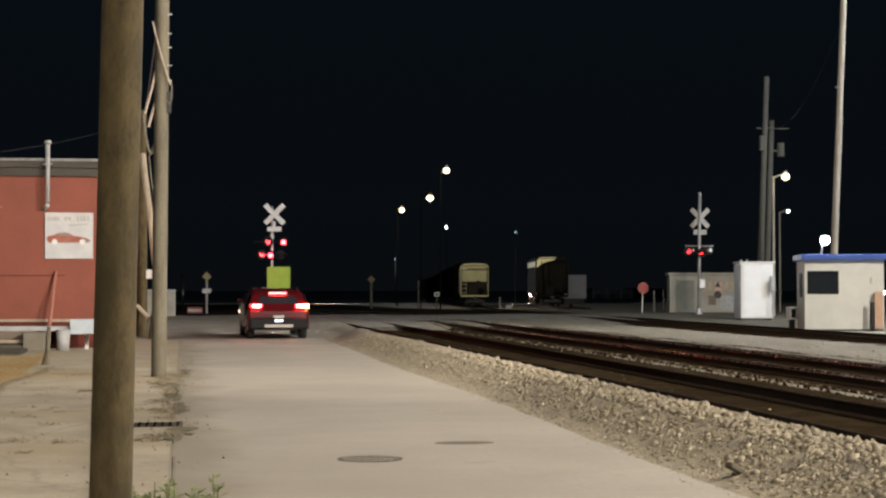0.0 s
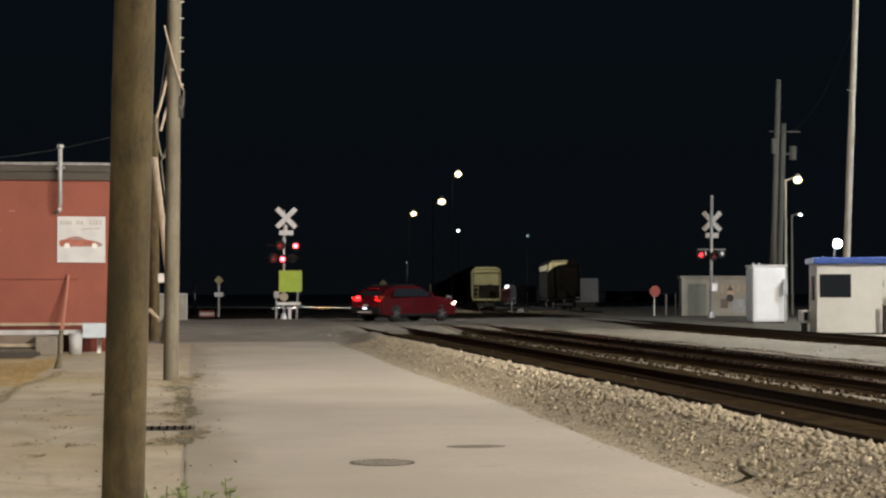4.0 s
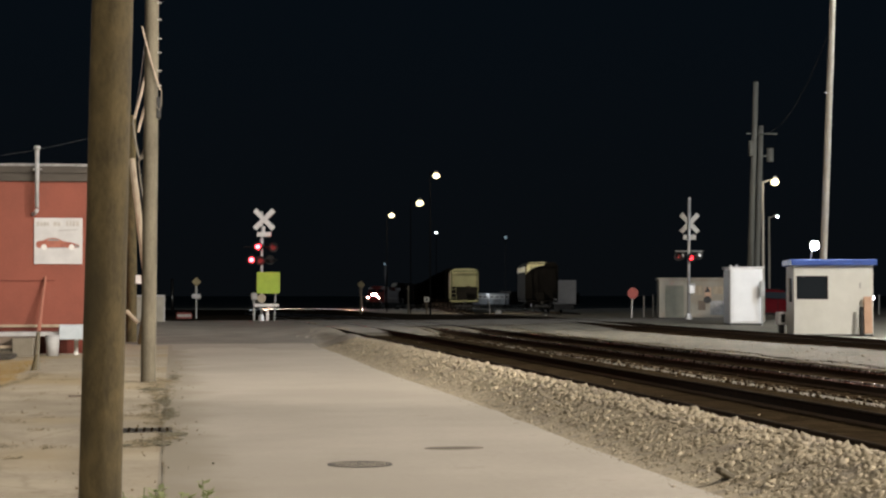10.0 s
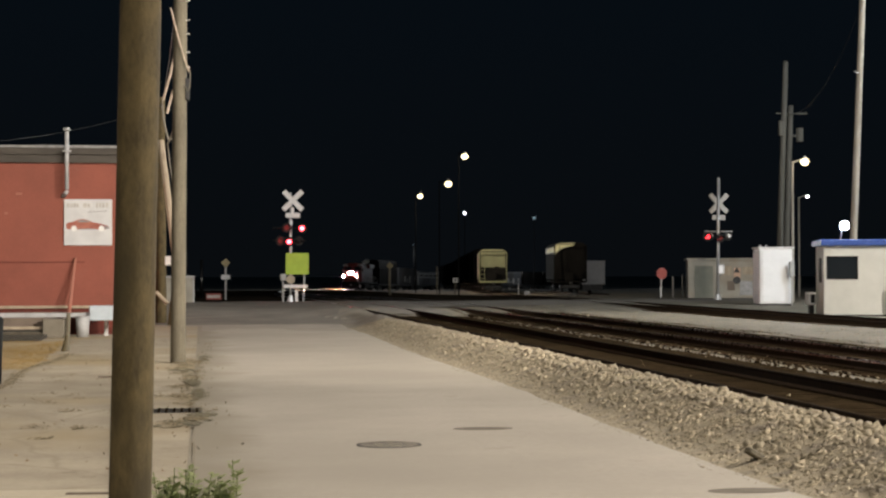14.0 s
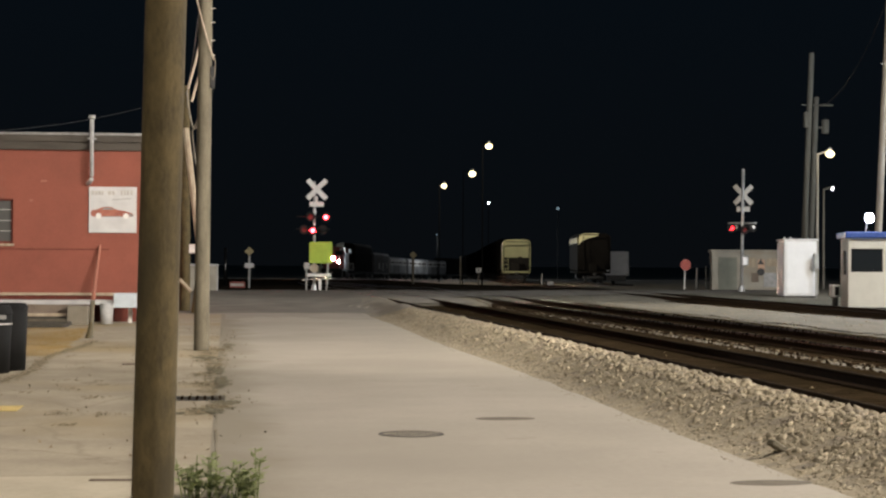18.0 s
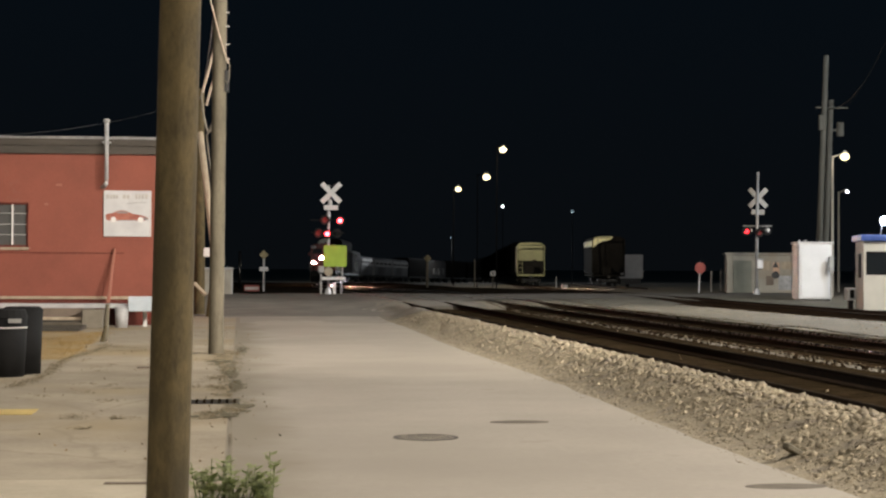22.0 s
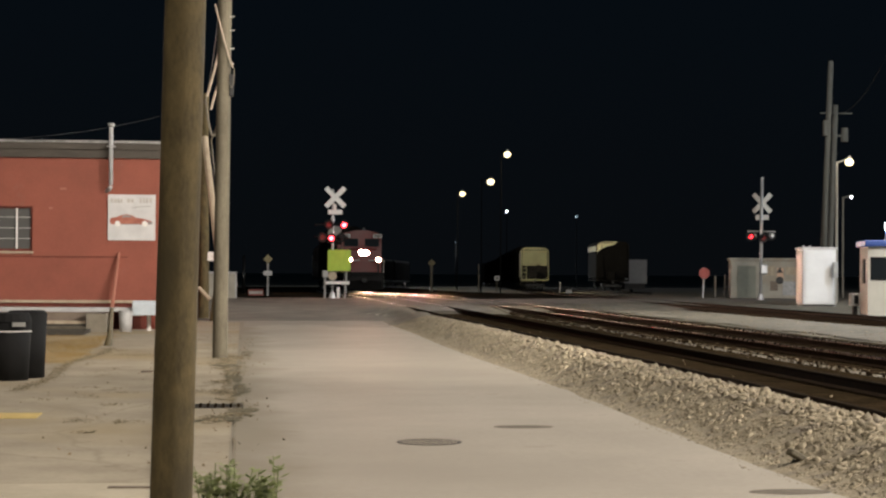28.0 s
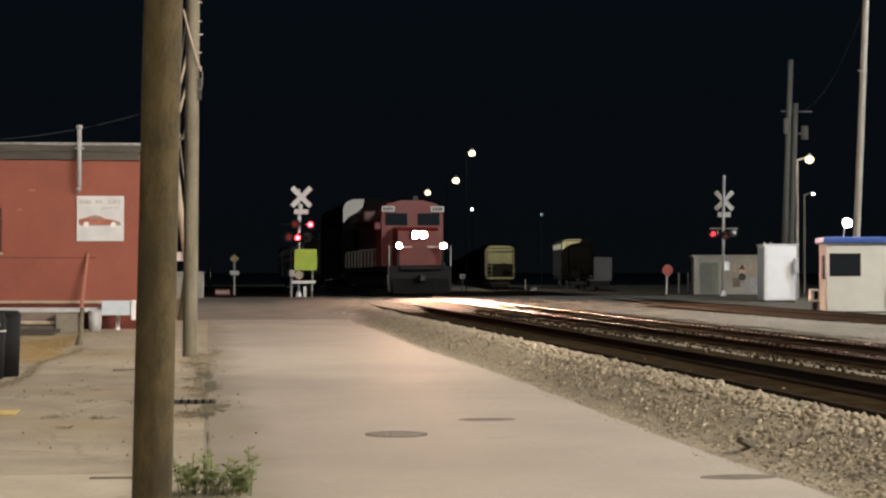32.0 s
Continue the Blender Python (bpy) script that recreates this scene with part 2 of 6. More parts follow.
STRAW = mat("dry_grass", (0.30, 0.19, 0.06), (0.48, 0.33, 0.12), 3, 0.95, bump=0.6, fine=40)
STONE = mat("ballast_stone", (0.26, 0.220, 0.149), (0.41, 0.353, 0.25), 14, 0.9, bump=0.3, fine=80, island=0.2, spec=0.2, blotch=(0.25, 0.215, 0.16))
RIDGESTONE = mat("dusty_ridge_stone", (0.09, 0.074, 0.05), (0.20, 0.17, 0.12), 14, 0.92, bump=0.3, fine=80, island=0.5, spec=0.1)
GRIT = mat("brown_grit", (0.20, 0.17, 0.115), (0.34, 0.295, 0.21), 14, 0.9, bump=0.3, fine=80, island=0.5)
UNLITGROUND = mat("unlit_dark_ballast", (0.018, 0.014, 0.010), (0.05, 0.041, 0.031), 0.9, 0.97, bump=0.6, fine=18, spec=0.0)
DARKSTONE = mat("oiled_ballast", (0.013, 0.0092, 0.0048), (0.044, 0.031, 0.017), 3, 0.97, bump=0.8, fine=26, spec=0.0)
TIE = mat("creosoted_wood", (0.015, 0.010, 0.0055), (0.045, 0.031, 0.018), 5, 0.75, bump=0.5, fine=50, stretch=(0.3, 3, 3), island=0.35, spec=0.0)
RAIL = mat("rusty_rail_steel", (0.040, 0.025, 0.013), (0.085, 0.054, 0.029), 8, 0.8, metal=0.1, bump=0.1, spec=0.2)
RAILTOP = mat("polished_rail_head", (0.26, 0.235, 0.21), (0.38, 0.345, 0.31), 9, 0.27, metal=1.0, bump=0.04, rvar=0.1)
POLE = mat("weathered_pole_wood", (0.050, 0.037, 0.014), (0.115, 0.087, 0.038), 7.0, 0.85, bump=0.4, fine=34, stretch=(1.2, 1.2, 0.55), blotch=(0.042, 0.033, 0.015), spots=(0.052, 0.041, 0.018, 2.6))
POLEMID = mat("greyish_pole_wood", (0.078, 0.067, 0.045), (0.15, 0.132, 0.093), 2.6, 0.85, bump=0.4, fine=26, stretch=(2.2, 2.2, 0.5))
PALECABLE = mat("pale_cable_sheath", (0.28, 0.22, 0.17), (0.42, 0.34, 0.27), 6, 0.7)
CABLE = mat("dusty_cable_sheath", (0.10, 0.088, 0.068), (0.19, 0.165, 0.13), 6, 0.7)
SOOT = mat("soot_black_paint", (0.002, 0.002, 0.002), (0.004, 0.004, 0.004), 5, 0.95, spec=0.0)
DIMPOLE = mat("dull_lamp_pole", (0.003, 0.003, 0.003), (0.007, 0.007, 0.0065), 3, 0.9, spec=0.05)
DIMCONC = mat("stained_concrete", (0.13, 0.115, 0.085), (0.23, 0.205, 0.16), 1.6, 0.9, bump=0.2, blotch=(0.10, 0.085, 0.06))
POLETALL = mat("pale_pole_wood", (0.22, 0.20, 0.165), (0.40, 0.37, 0.31), 3, 0.85, bump=0.4, fine=30, stretch=(3.5, 3.5, 0.3))
POLEGREY = mat("grey_pole_wood", (0.052, 0.052, 0.045), (0.105, 0.104, 0.09), 3, 0.85, bump=0.4, fine=30, stretch=(3.5, 3.5, 0.3))
PALEWOOD = mat("pale_board", (0.30, 0.24, 0.17), (0.48, 0.40, 0.29), 4, 0.8, bump=0.3, stretch=(2, 2, 0.4))
REDWALL = mat("red_painted_block", (0.215, 0.063, 0.040), (0.28, 0.086, 0.057), 0.8, 0.75, bump=0.12, fine=25, blotch=(0.19, 0.058, 0.040), spots=(0.25, 0.10, 0.07, 1.1))
DARKRED = mat("dark_red_brick", (0.10, 0.022, 0.016), (0.16, 0.04, 0.026), 3, 0.85)
FASCIA = mat("grey_fascia", (0.045, 0.038, 0.030), (0.085, 0.074, 0.06), 2, 0.7, bump=0.1, stretch=(0.4, 1, 3))
FLASHING = mat("galvanised_flashing", (0.16, 0.16, 0.16), (0.34, 0.34, 0.33), 5, 0.5, metal=0.5, bump=0.1)
WHITE = mat("white_paint", (0.66, 0.65, 0.62), (0.80, 0.79, 0.76), 2.5, 0.5, bump=0.05)
CREAM = mat("cream_panel", (0.61, 0.62, 0.57), (0.71, 0.72, 0.67), 1.5, 0.6, bump=0.05)
GREYMETAL = mat("grey_painted_metal", (0.30, 0.30, 0.29), (0.44, 0.44, 0.42), 4, 0.5, metal=0.3)
SILVER = mat("aluminium_paint", (0.5, 0.5, 0.5), (0.68, 0.68, 0.67), 4, 0.45, metal=0.6, bump=0.05)
DARKMETAL = mat("dark_metal", (0.02, 0.02, 0.02), (0.05, 0.05, 0.048), 5, 0.5, metal=0.5)
BLACK = mat("black_paint", (0.006, 0.006, 0.006), (0.014, 0.014, 0.014), 5, 0.6, spec=0.2)
GLEAMSTEEL = mat("gleam_pale_steel", (0.42, 0.42, 0.42), (0.60, 0.60, 0.58), 2, 0.45, metal=0.8, bump=0.05)
RAMPWOOD = mat("weathered_ramp_timber", (0.040, 0.035, 0.027), (0.075, 0.066, 0.052), 3, 0.9, bump=0.4, stretch=(0.4, 3, 3))
BOXBLUE = mat("pale_blue_grey_metal", (0.42, 0.48, 0.52), (0.54, 0.60, 0.64), 3, 0.55)
PRINTDARK = mat("dark_print", (0.19, 0.185, 0.18), (0.32, 0.31, 0.30), 9, 0.6)
BLACKPLASTIC = mat("black_plastic", (0.007, 0.007, 0.007), (0.014, 0.014, 0.014), 6, 0.8, bump=0.1, spec=0.2)
BLUE = mat("blue_roof_paint", (0.02, 0.07, 0.34), (0.04, 0.11, 0.45), 2, 0.45, bump=0.05)
WARNGREEN = mat("fluorescent_sign_face", (0.33, 0.48, 0.045), (0.41, 0.57, 0.06), 3, 0.5, bump=0.02)
DULLYELLOW = mat("dull_yellow_sign", (0.19, 0.155, 0.08), (0.26, 0.215, 0.11), 5, 0.6)
YELLOW = mat("yellow_paint", (0.50, 0.37, 0.12), (0.72, 0.55, 0.20), 5, 0.7)
STOPRED = mat("faded_red_sign", (0.42, 0.07, 0.05), (0.52, 0.12, 0.09), 4, 0.5)
CONCGREY = mat("grey_concrete_wall", (0.28, 0.263, 0.215), (0.40, 0.378, 0.317), 1.2, 0.9, blotch=(0.30, 0.24, 0.17))
DOORGREY = mat("grey_green_door", (0.16, 0.165, 0.13), (0.22, 0.225, 0.18), 2, 0.6)
BROWNPANEL = mat("brown_panel", (0.13, 0.10, 0.075), (0.19, 0.15, 0.115), 2, 0.7)
HOPPER = mat("cream_hopper_paint", (0.125, 0.128, 0.068), (0.18, 0.185, 0.105), 0.6, 0.7, blotch=(0.12, 0.107, 0.065))
HOPPERDARK = mat("dark_hopper_paint", (0.005, 0.0046, 0.0043), (0.013, 0.012, 0.011), 0.6, 0.85, spec=0.06)
BOXGREY = mat("grey_railcar_paint", (0.30, 0.31, 0.32), (0.44, 0.45, 0.46), 0.7, 0.7, blotch=(0.2, 0.2, 0.2))
CARGREY = mat("dark_grey_railcar_paint", (0.04, 0.04, 0.042), (0.085, 0.085, 0.088), 0.7, 0.7, blotch=(0.05, 0.045, 0.04))
LOCOBODY = mat("dark_locomotive_paint", (0.05, 0.008, 0.007), (0.085, 0.012, 0.010), 1.0, 0.4, bump=0.05)
LOCORED = mat("red_locomotive_paint", (0.13, 0.013, 0.010), (0.19, 0.019, 0.015), 1.0, 0.4, bump=0.05)
CARRED = mat("red_car_paint", (0.06, 0.0045, 0.006), (0.085, 0.006, 0.009), 1.0, 0.22, bump=0.0, spec=0.6, rvar=0.05)
TYRE = mat("tyre_rubber", (0.012, 0.012, 0.012), (0.03, 0.03, 0.03), 10, 0.9)
ALLOY = mat("alloy_rim", (0.35, 0.35, 0.35), (0.5, 0.5, 0.5), 5, 0.35, metal=0.9, bump=0)
LEAF = mat("weed_leaf", (0.25, 0.28, 0.135), (0.38, 0.405, 0.215), 12, 0.75, bump=0.2, island=0.18)
ln, ll = LEAF.node_tree.nodes, LEAF.node_tree.links
thin, blend_ = ln.new("ShaderNodeBsdfTranslucent"), ln.new("ShaderNodeMixShader")
thin.inputs["Color"].default_value = (0.34, 0.40, 0.18, 1)
blend_.inputs[0].default_value = 0.4
ll.new(ln["Principled BSDF"].outputs[0], blend_.inputs[1])
ll.new(thin.outputs[0], blend_.inputs[2])
ll.new(blend_.outputs[0], ln["Material Output"].inputs[0])
CARDRED = mat("faded_print_red", (0.27, 0.085, 0.06), (0.42, 0.15, 0.10), 6, 0.6)
PRINTGREY = mat("faded_print_grey", (0.38, 0.36, 0.33), (0.50, 0.48, 0.44), 6, 0.6)
FLAKED = mat("flaked_paint", (0.30, 0.115, 0.08), (0.38, 0.16, 0.11), 6, 0.8)
ORANGEWOOD = mat("orange_board", (0.52, 0.33, 0.22), (0.62, 0.42, 0.30), 4, 0.8)
GLASS = glass_mat("dark_glass")
# a grey tint stands in for reflections on the panes
PANEGREY = glass_mat("reflecting_pane", (0.10, 0.10, 0.095))
CASEWHITE = mat("fresh_white_paint", (0.80, 0.80, 0.79), (0.88, 0.88, 0.87), 2.0, 0.5, bump=0.03)
SLAB = mat("pale_slab_concrete", (0.42, 0.37, 0.27), (0.54, 0.48, 0.36), 1.5, 0.9, bump=0.15, fine=20)
LITTOP = mat("painted_lit_top", (0.66, 0.64, 0.38), (0.76, 0.74, 0.48), 0.8, 0.6)
IRON = mat("cast_iron", (0.035, 0.03, 0.025), (0.08, 0.07, 0.06), 12, 0.75, bump=0.3)
PATCH = mat("sunk_patch", (0.105, 0.088, 0.062), (0.19, 0.165, 0.122), 6, 0.9)
CRUMB = mat("crumbled_dirt", (0.15, 0.118, 0.066), (0.27, 0.22, 0.13), 9, 0.95, island=0.3)
GRIME = mat("dark_dirt_stain", (0.15, 0.122, 0.075), (0.30, 0.255, 0.18), 2.5, 0.95, bump=0.5, fine=30)
DULLRAIL = mat("dull_rail_head", (0.016, 0.011, 0.007), (0.036, 0.026, 0.017), 9, 0.9, spec=0.03, bump=0.05)
GLEAMTOP = mat("bright_rail_head", (0.54, 0.51, 0.47), (0.70, 0.67, 0.62), 9, 0.28, metal=1.0, bump=0.04, rvar=0.1)
DRYLEAF = mat("dry_leaf", (0.14, 0.10, 0.055), (0.28, 0.21, 0.12), 9, 0.9, island=0.5)
G_RED = glow("lit_red_lens", (1.0, 0.022, 0.03), 42)
G_REDFAR = glow("turned_red_lens", (1.0, 0.02, 0.03), 6)
G_RED2 = glow("dim_red_lens", (1.0, 0.02, 0.03), 2.2)
G_LAMP = glow("sodium_lamp_glow", (1.0, 0.84, 0.50), 3.0)
G_FLOOD = glow("flood_led_glow", (0.75, 0.87, 1.0), 200)
G_FARW = glow("far_white_glow", (0.9, 0.95, 1.0), 14)
G_FARB = glow("far_bluish_glow", (0.6, 0.85, 1.0), 0.22)
G_HEAD = glow("headlight_glow", (1.0, 0.57, 0.38), 21000)
G_DITCH = glow("ditch_light_glow", (1.0, 0.57, 0.38), 1300)
G_TAIL = glow("tail_light_glow", (1.0, 0.03, 0.03), 7)
G_BRAKE = glow("brake_light_glow", (1.0, 0.05, 0.05), 150)
G_CARHEAD = glow("car_headlight_glow", (1.0, 0.92, 0.80), 260)
# colours of the added lamp covers, which pass for unlit lenses
COVERRED = mat("lens_cover_red", (0.16, 0.008, 0.008), (0.24, 0.012, 0.012), 20, 0.3, bump=0.05)
COVERAMBER = mat("lens_cover_amber", (0.20, 0.03, 0.012), (0.28, 0.05, 0.02), 20, 0.3, bump=0.05)
G_TAILDIM = glow("third_brake_glow", (1.0, 0.05, 0.05), 30)
G_AMBER = glow("amber_indicator_glow", (1.0, 0.24, 0.03), 120)
G_PLATE = glow("plate_lamp_glow", (0.75, 0.8, 1.0), 3.0)
DARKGRIT = mat("oily_loose_stone", (0.018, 0.012, 0.0065), (0.052, 0.037, 0.021), 20, 0.95, bump=0.3, island=0.5, spec=0.0)
G_DRL = glow("front_corner_glow", (1.0, 0.75, 0.5), 4)
# ---- lie of the land ----
BASE = [(-3000, 0.0), (50, 0.0), (60, 0.10), (72, 0.30), (80, 0.33), (92, 0.28), (170, -0.36), (240, -0.62), (300, -1.28), (360, -1.92), (430, -2.5), (600, -3.2), (4000, -3.2)]
RAILZ = [(-3000, 0.35), (60, 0.35), (88, 0.36), (170, -0.22), (240, -0.48), (300, -1.13), (360, -1.78), (430, -2.35), (600, -3.05), (4000, -3.05)]


def table(rows, v):
    return float(np.interp(v, [r[0] for r in rows], [r[1] for r in rows]))


def smooth(a, b, v):
    t = max(0.0, min(1.0, (v - a) / (b - a)))
    return t * t * (3 - 2 * t)


def edge_x(y):
    """Right-hand edge of the street, which swings out to the crossing."""
    return 4.29 + 0.05 * math.sin(y * 0.31) + 0.04 * noise.noise((y * 0.8, 5.0, 0.0)) + 0.03 * noise.noise((y * 2.6, 9.0, 0.0)) + 1.5 * smooth(52, 63, y)


def height(x, y):
    b = table(BASE, y)
    e = edge_x(y)
    crest = 0.32 - 0.05 * smooth(40, 58, y)
    bed = crest * smooth(e - 0.05, e + 1.20, x) * (1 - 0.66 * smooth(5.58, 5.78, x)) + 0.10 * smooth(11.8, 13.0, x)
    bed += 0.08 * smooth(8.88, 9.02, x) * (1 - smooth(9.10, 9.25, x)) * (1 - smooth(56, 62, y))
    b -= 0.62 * smooth(28.5, 33.5, x) * smooth(60, 72, y) * (1 - smooth(98, 112, y))
    lay = smooth(3.4 + 1.2 * (1 - smooth(58, 63, y)), 5.5, x) * (1 - smooth(12.0, 13.5, x)) * smooth(51, 63, y - 4 * smooth(8.2, 9.5, x)) * (1 - smooth(92, 108, y))
    b = b * (1 - lay) + (table(RAILZ, y) - 0.03) * lay
    return max(b, bed) if y < 110 else b


def grid_sheet(name, xs, ys, lift, mat_, inside=None, jitter=0.0):
    vs, fs, idx = [], [], {}
    for j, y in enumerate(ys):
        for i, x in enumerate(xs):
            idx[i, j] = len(vs)
            vs.append((x, y, height(x, y) + lift + jitter * noise.noise((x * 2.3, y * 2.3, 0.0))))
    for j in range(len(ys) - 1):
        for i in range(len(xs) - 1):
            cx, cy = (xs[i] + xs[i + 1]) / 2, (ys[j] + ys[j + 1]) / 2
            if inside is None or inside(cx, cy):
                fs.append((idx[i, j], idx[i + 1, j], idx[i + 1, j + 1], idx[i, j + 1]))
    return from_arrays(name, vs, fs, mat_, True)


def steps(*runs):
    out = []
    for a, b, s in runs:
        n = max(1, round((b - a) / s))
        out += [a + (b - a) * i / n for i in range(n)]
    return out + [runs[-1][1]]


GX = steps((-2500, -300, 400), (-300, -40, 40), (-40, -10, 3), (-10, 4, 1), (4, 10, 0.2), (10, 14, 0.25), (14, 40, 1), (40, 80, 5), (80, 300, 40), (300, 2500, 400))
GY = steps((-2000, -200, 400), (-200, -20, 40), (-20, 50, 1.5), (50, 100, 1.0), (100, 400, 10), (400, 640, 40), (640, 3000, 400))
tagged(new("ground", grid_sheet("ground", GX, GY, -0.012, DIRT)), "dark gravelly dirt ground beside the railway at night", "ground", kind="structure")


def strip(name, rows, lift, mat_, cols=8):
    """A laid surface between left and right borders: rows of (y, left x, right x)."""
    vs, fs = [], []
    for y, a, b in rows:
        for i in range(cols + 1):
            x = a + (b - a) * i / cols
            vs.append((x, y, height(x, y) + lift))
    for j in range(len(rows) - 1):
        for i in range(cols):
            k = j * (cols + 1) + i
            fs.append((k, k + 1, k + cols + 2, k + cols + 1))
    return from_arrays(name, vs, fs, mat_, True)


tagged(new("road", strip("road", [(y, -0.12, edge_x(y)) for y in steps((-30, 60.5, 0.6))], 0.006, CONCRETE, 16)), "pale worn concrete street beside the tracks, stained and patched", "road", kind="structure")
tagged(new("pavement", strip("pavement", [(y, -16, -0.09) for y in steps((-30, 58, 0.8))], 0.004, LOT, 14)), "dusty concrete lot with sand and scattered leaves", "pavement", kind="structure")

CROSS = [(0.5, 56), (2.2, 62), (6.5, 70), (14, 77), (22, 83), (32, 88), (60, 92), (120, 98)]


def cross_dist(x, y):
    best = 1e9
    for (ax, ay), (bx, by) in zip(CROSS, CROSS[1:]):
        dx, dy = bx - ax, by - ay
        t = max(0, min(1, ((x - ax) * dx + (y - ay) * dy) / (dx * dx + dy * dy)))
        best = min(best, math.hypot(x - ax - t * dx, y - ay - t * dy))
    return best


def in_crossing(x, y):
    wob = 1.6 * noise.noise((x * 0.35, y * 0.3, 3.0)) + 0.5 * noise.noise((x * 1.7, y * 1.7, 1.0))
    return cross_dist(x, y) < 4.6 + wob or (-9 < x < 4.2 + 0.2 * (y - 58) and 58.3 + wob < y < 79) or (2 < x < 9.4 + 0.3 * wob and 68 < y < 82 + 0.6 * wob) or (4.0 < x < 8.6 and 63 < y < 70) or (5.45 < x < 8.4 and 58.5 < y < 64)


tagged(new("crossing_road", grid_sheet("crossing_road", steps((-9, 6, 0.25), (6, 40, 0.4), (40, 100, 4)), steps((54, 66, 0.25), (66, 100, 0.5)), 0.016, ASPHALT, in_crossing)), "dark patched asphalt of the level crossing and its approach", "road", kind="structure")
# ground past the crossing lies unlit; this sheet's colour holds that darkness
UNLIT_XS = [(-40, -10, 3), (-10, 4, 1), (4, 10, 0.2), (10, 14, 0.25), (14, 21, 1)]
tagged(new("cinder_ground", grid_sheet("cinder_ground", steps(*UNLIT_XS), steps((80, 100, 1.0), (100, 350, 10)), 0.006, UNLITGROUND, lambda x, y: y > 82.5 + 1.2 * noise.noise((x * 0.4, 3.0, 1.0)) and cross_dist(x, y) > 5.0)), "dark ballast and ground beyond the crossing, coloured darker as unlit", "ballast", kind="stuff")
APRON = mat("worn_apron", (0.25, 0.226, 0.19), (0.36, 0.328, 0.277), 0.8, 0.85, bump=0.2, fine=24)


STREETWEAR = mat("street_wear", (0.30, 0.272, 0.225), (0.405, 0.367, 0.307), 0.7, 0.82, bump=0.1, fine=18, spec=0.15)


def in_wear(x, y):
    return 49.2 + 5.5 * noise.noise((x * 0.33, y * 0.10, 4.0)) + 1.6 * noise.noise((x * 1.6, y * 0.5, 6.0)) < y and -0.1 < x < edge_x(y) - 0.1


tagged(new("street_wear", grid_sheet("street_wear", steps((-0.2, 5, 0.2)), steps((44, 56, 0.2)), 0.0090, STREETWEAR, in_wear)), "greyer worn concrete towards the crossing", "road", kind="structure")


def in_apron(x, y):
    return 53.6 + 2.2 * noise.noise((x * 0.5, y * 0.16, 8.0)) + 0.8 * noise.noise((x * 1.9, y * 0.7, 2.0)) < y and x < edge_x(y) - 0.1


tagged(new("apron", grid_sheet("apron", steps((-7, 6, 0.2)), steps((50, 60.4, 0.2)), 0.0115, APRON, in_apron)), "worn patchy concrete where the street meets the crossing", "road", kind="structure")
tagged(new("pale_gravel_tongue", grid_sheet("pale_gravel_tongue", steps((12.8, 16.6, 0.2)), steps((14, 80, 0.7)), 0.012, PALEGRAVEL, lambda x, y: cross_dist(x, y) > 4.9 and x > 13.05 + 0.15 * math.sin(y) and x < 16.4, 0.03)), "pale gravel strip between two tracks", "gravel", kind="stuff")
tagged(new("yard_gravel", grid_sheet("yard_gravel", steps((19.9, 60, 0.8)), steps((30, 96, 0.8)), 0.012, PALEGRAVEL, lambda x, y: cross_dist(x, y) > 4.9, 0.02)), "pale gravel yard round the booth and signal case", "gravel", kind="stuff")

# ---- tracks ----
PATH_B = [(10.3, -60), (10.3, -20), (10.3, 30), (10.25, 62), (9.85, 81), (9.25, 105), (8.9, 130), (8.65, 165), (8.95, 190), (10.5, 215), (13.4, 238), (17.9, 268), (23.5, 291), (31.3, 320), (43.5, 355), (58, 390), (74, 423), (91.4, 455), (126, 520), (168, 600), (215, 690), (275, 800)]
PATH_A = [(6.55, -60), (6.55, -20), (6.55, 30), (6.5, 70), (6.2, 90), (6.2, 110), (6.5, 135), (7.3, 160), (8.5, 184)]
PATH_C = [(18.1, -60), (18.1, 0), (18.1, 55), (18.3, 78), (19.4, 100), (22.5, 130), (27.0, 160), (30.5, 185), (36, 230), (43, 290), (47.6, 340), (50.5, 380)]
PATH_D = [(27, 112), (30, 130), (34, 155), (37.5, 180), (42, 215), (52, 290)]


def spline(ctrl, step=1.0):
    """Points at even steps along a smooth line through the given ones."""
    pts = []
    c = [Vector(p) for p in ctrl]
    for i in range(1, len(c) - 2):
        n = max(2, int((c[i + 1] - c[i]).length / 0.5))
        ta = (c[i + 1] - c[i - 1]) * 0.5
        tb = (c[i + 2] - c[i]) * 0.5
        for k in range(n):
            t = k / n
            h = (2 * t**3 - 3 * t**2 + 1, t**3 - 2 * t**2 + t, -2 * t**3 + 3 * t**2, t**3 - t**2)
            pts.append(c[i] * h[0] + ta * h[1] + c[i + 1] * h[2] + tb * h[3])
    d = [0.0]
    for a, b in zip(pts, pts[1:]):
        d.append(d[-1] + (b - a).length)
    s = np.arange(0, d[-1], step)
    return np.column_stack([np.interp(s, d, [p.x for p in pts]), np.interp(s, d, [p.y for p in pts])])


def line_frame(line, step, s):
    """Place and unit direction at the length s along a line of even steps."""
    i = max(0.0, min(len(line) - 2.001, s / step))
    k = int(i)
    f = i - k
    p = line[k] * (1 - f) + line[k + 1] * f
    a, b = line[max(0, k - 2)], line[min(len(line) - 1, k + 3)]
    d = (b - a) / np.linalg.norm(b - a)
    return p, d


HEAD = [(-0.036, -0.04)] + [(-0.036 * math.cos(a), -0.024 + 0.024 * math.sin(a)) for a in (math.pi * k / 8 for k in range(9))] + [(0.036, -0.04)]
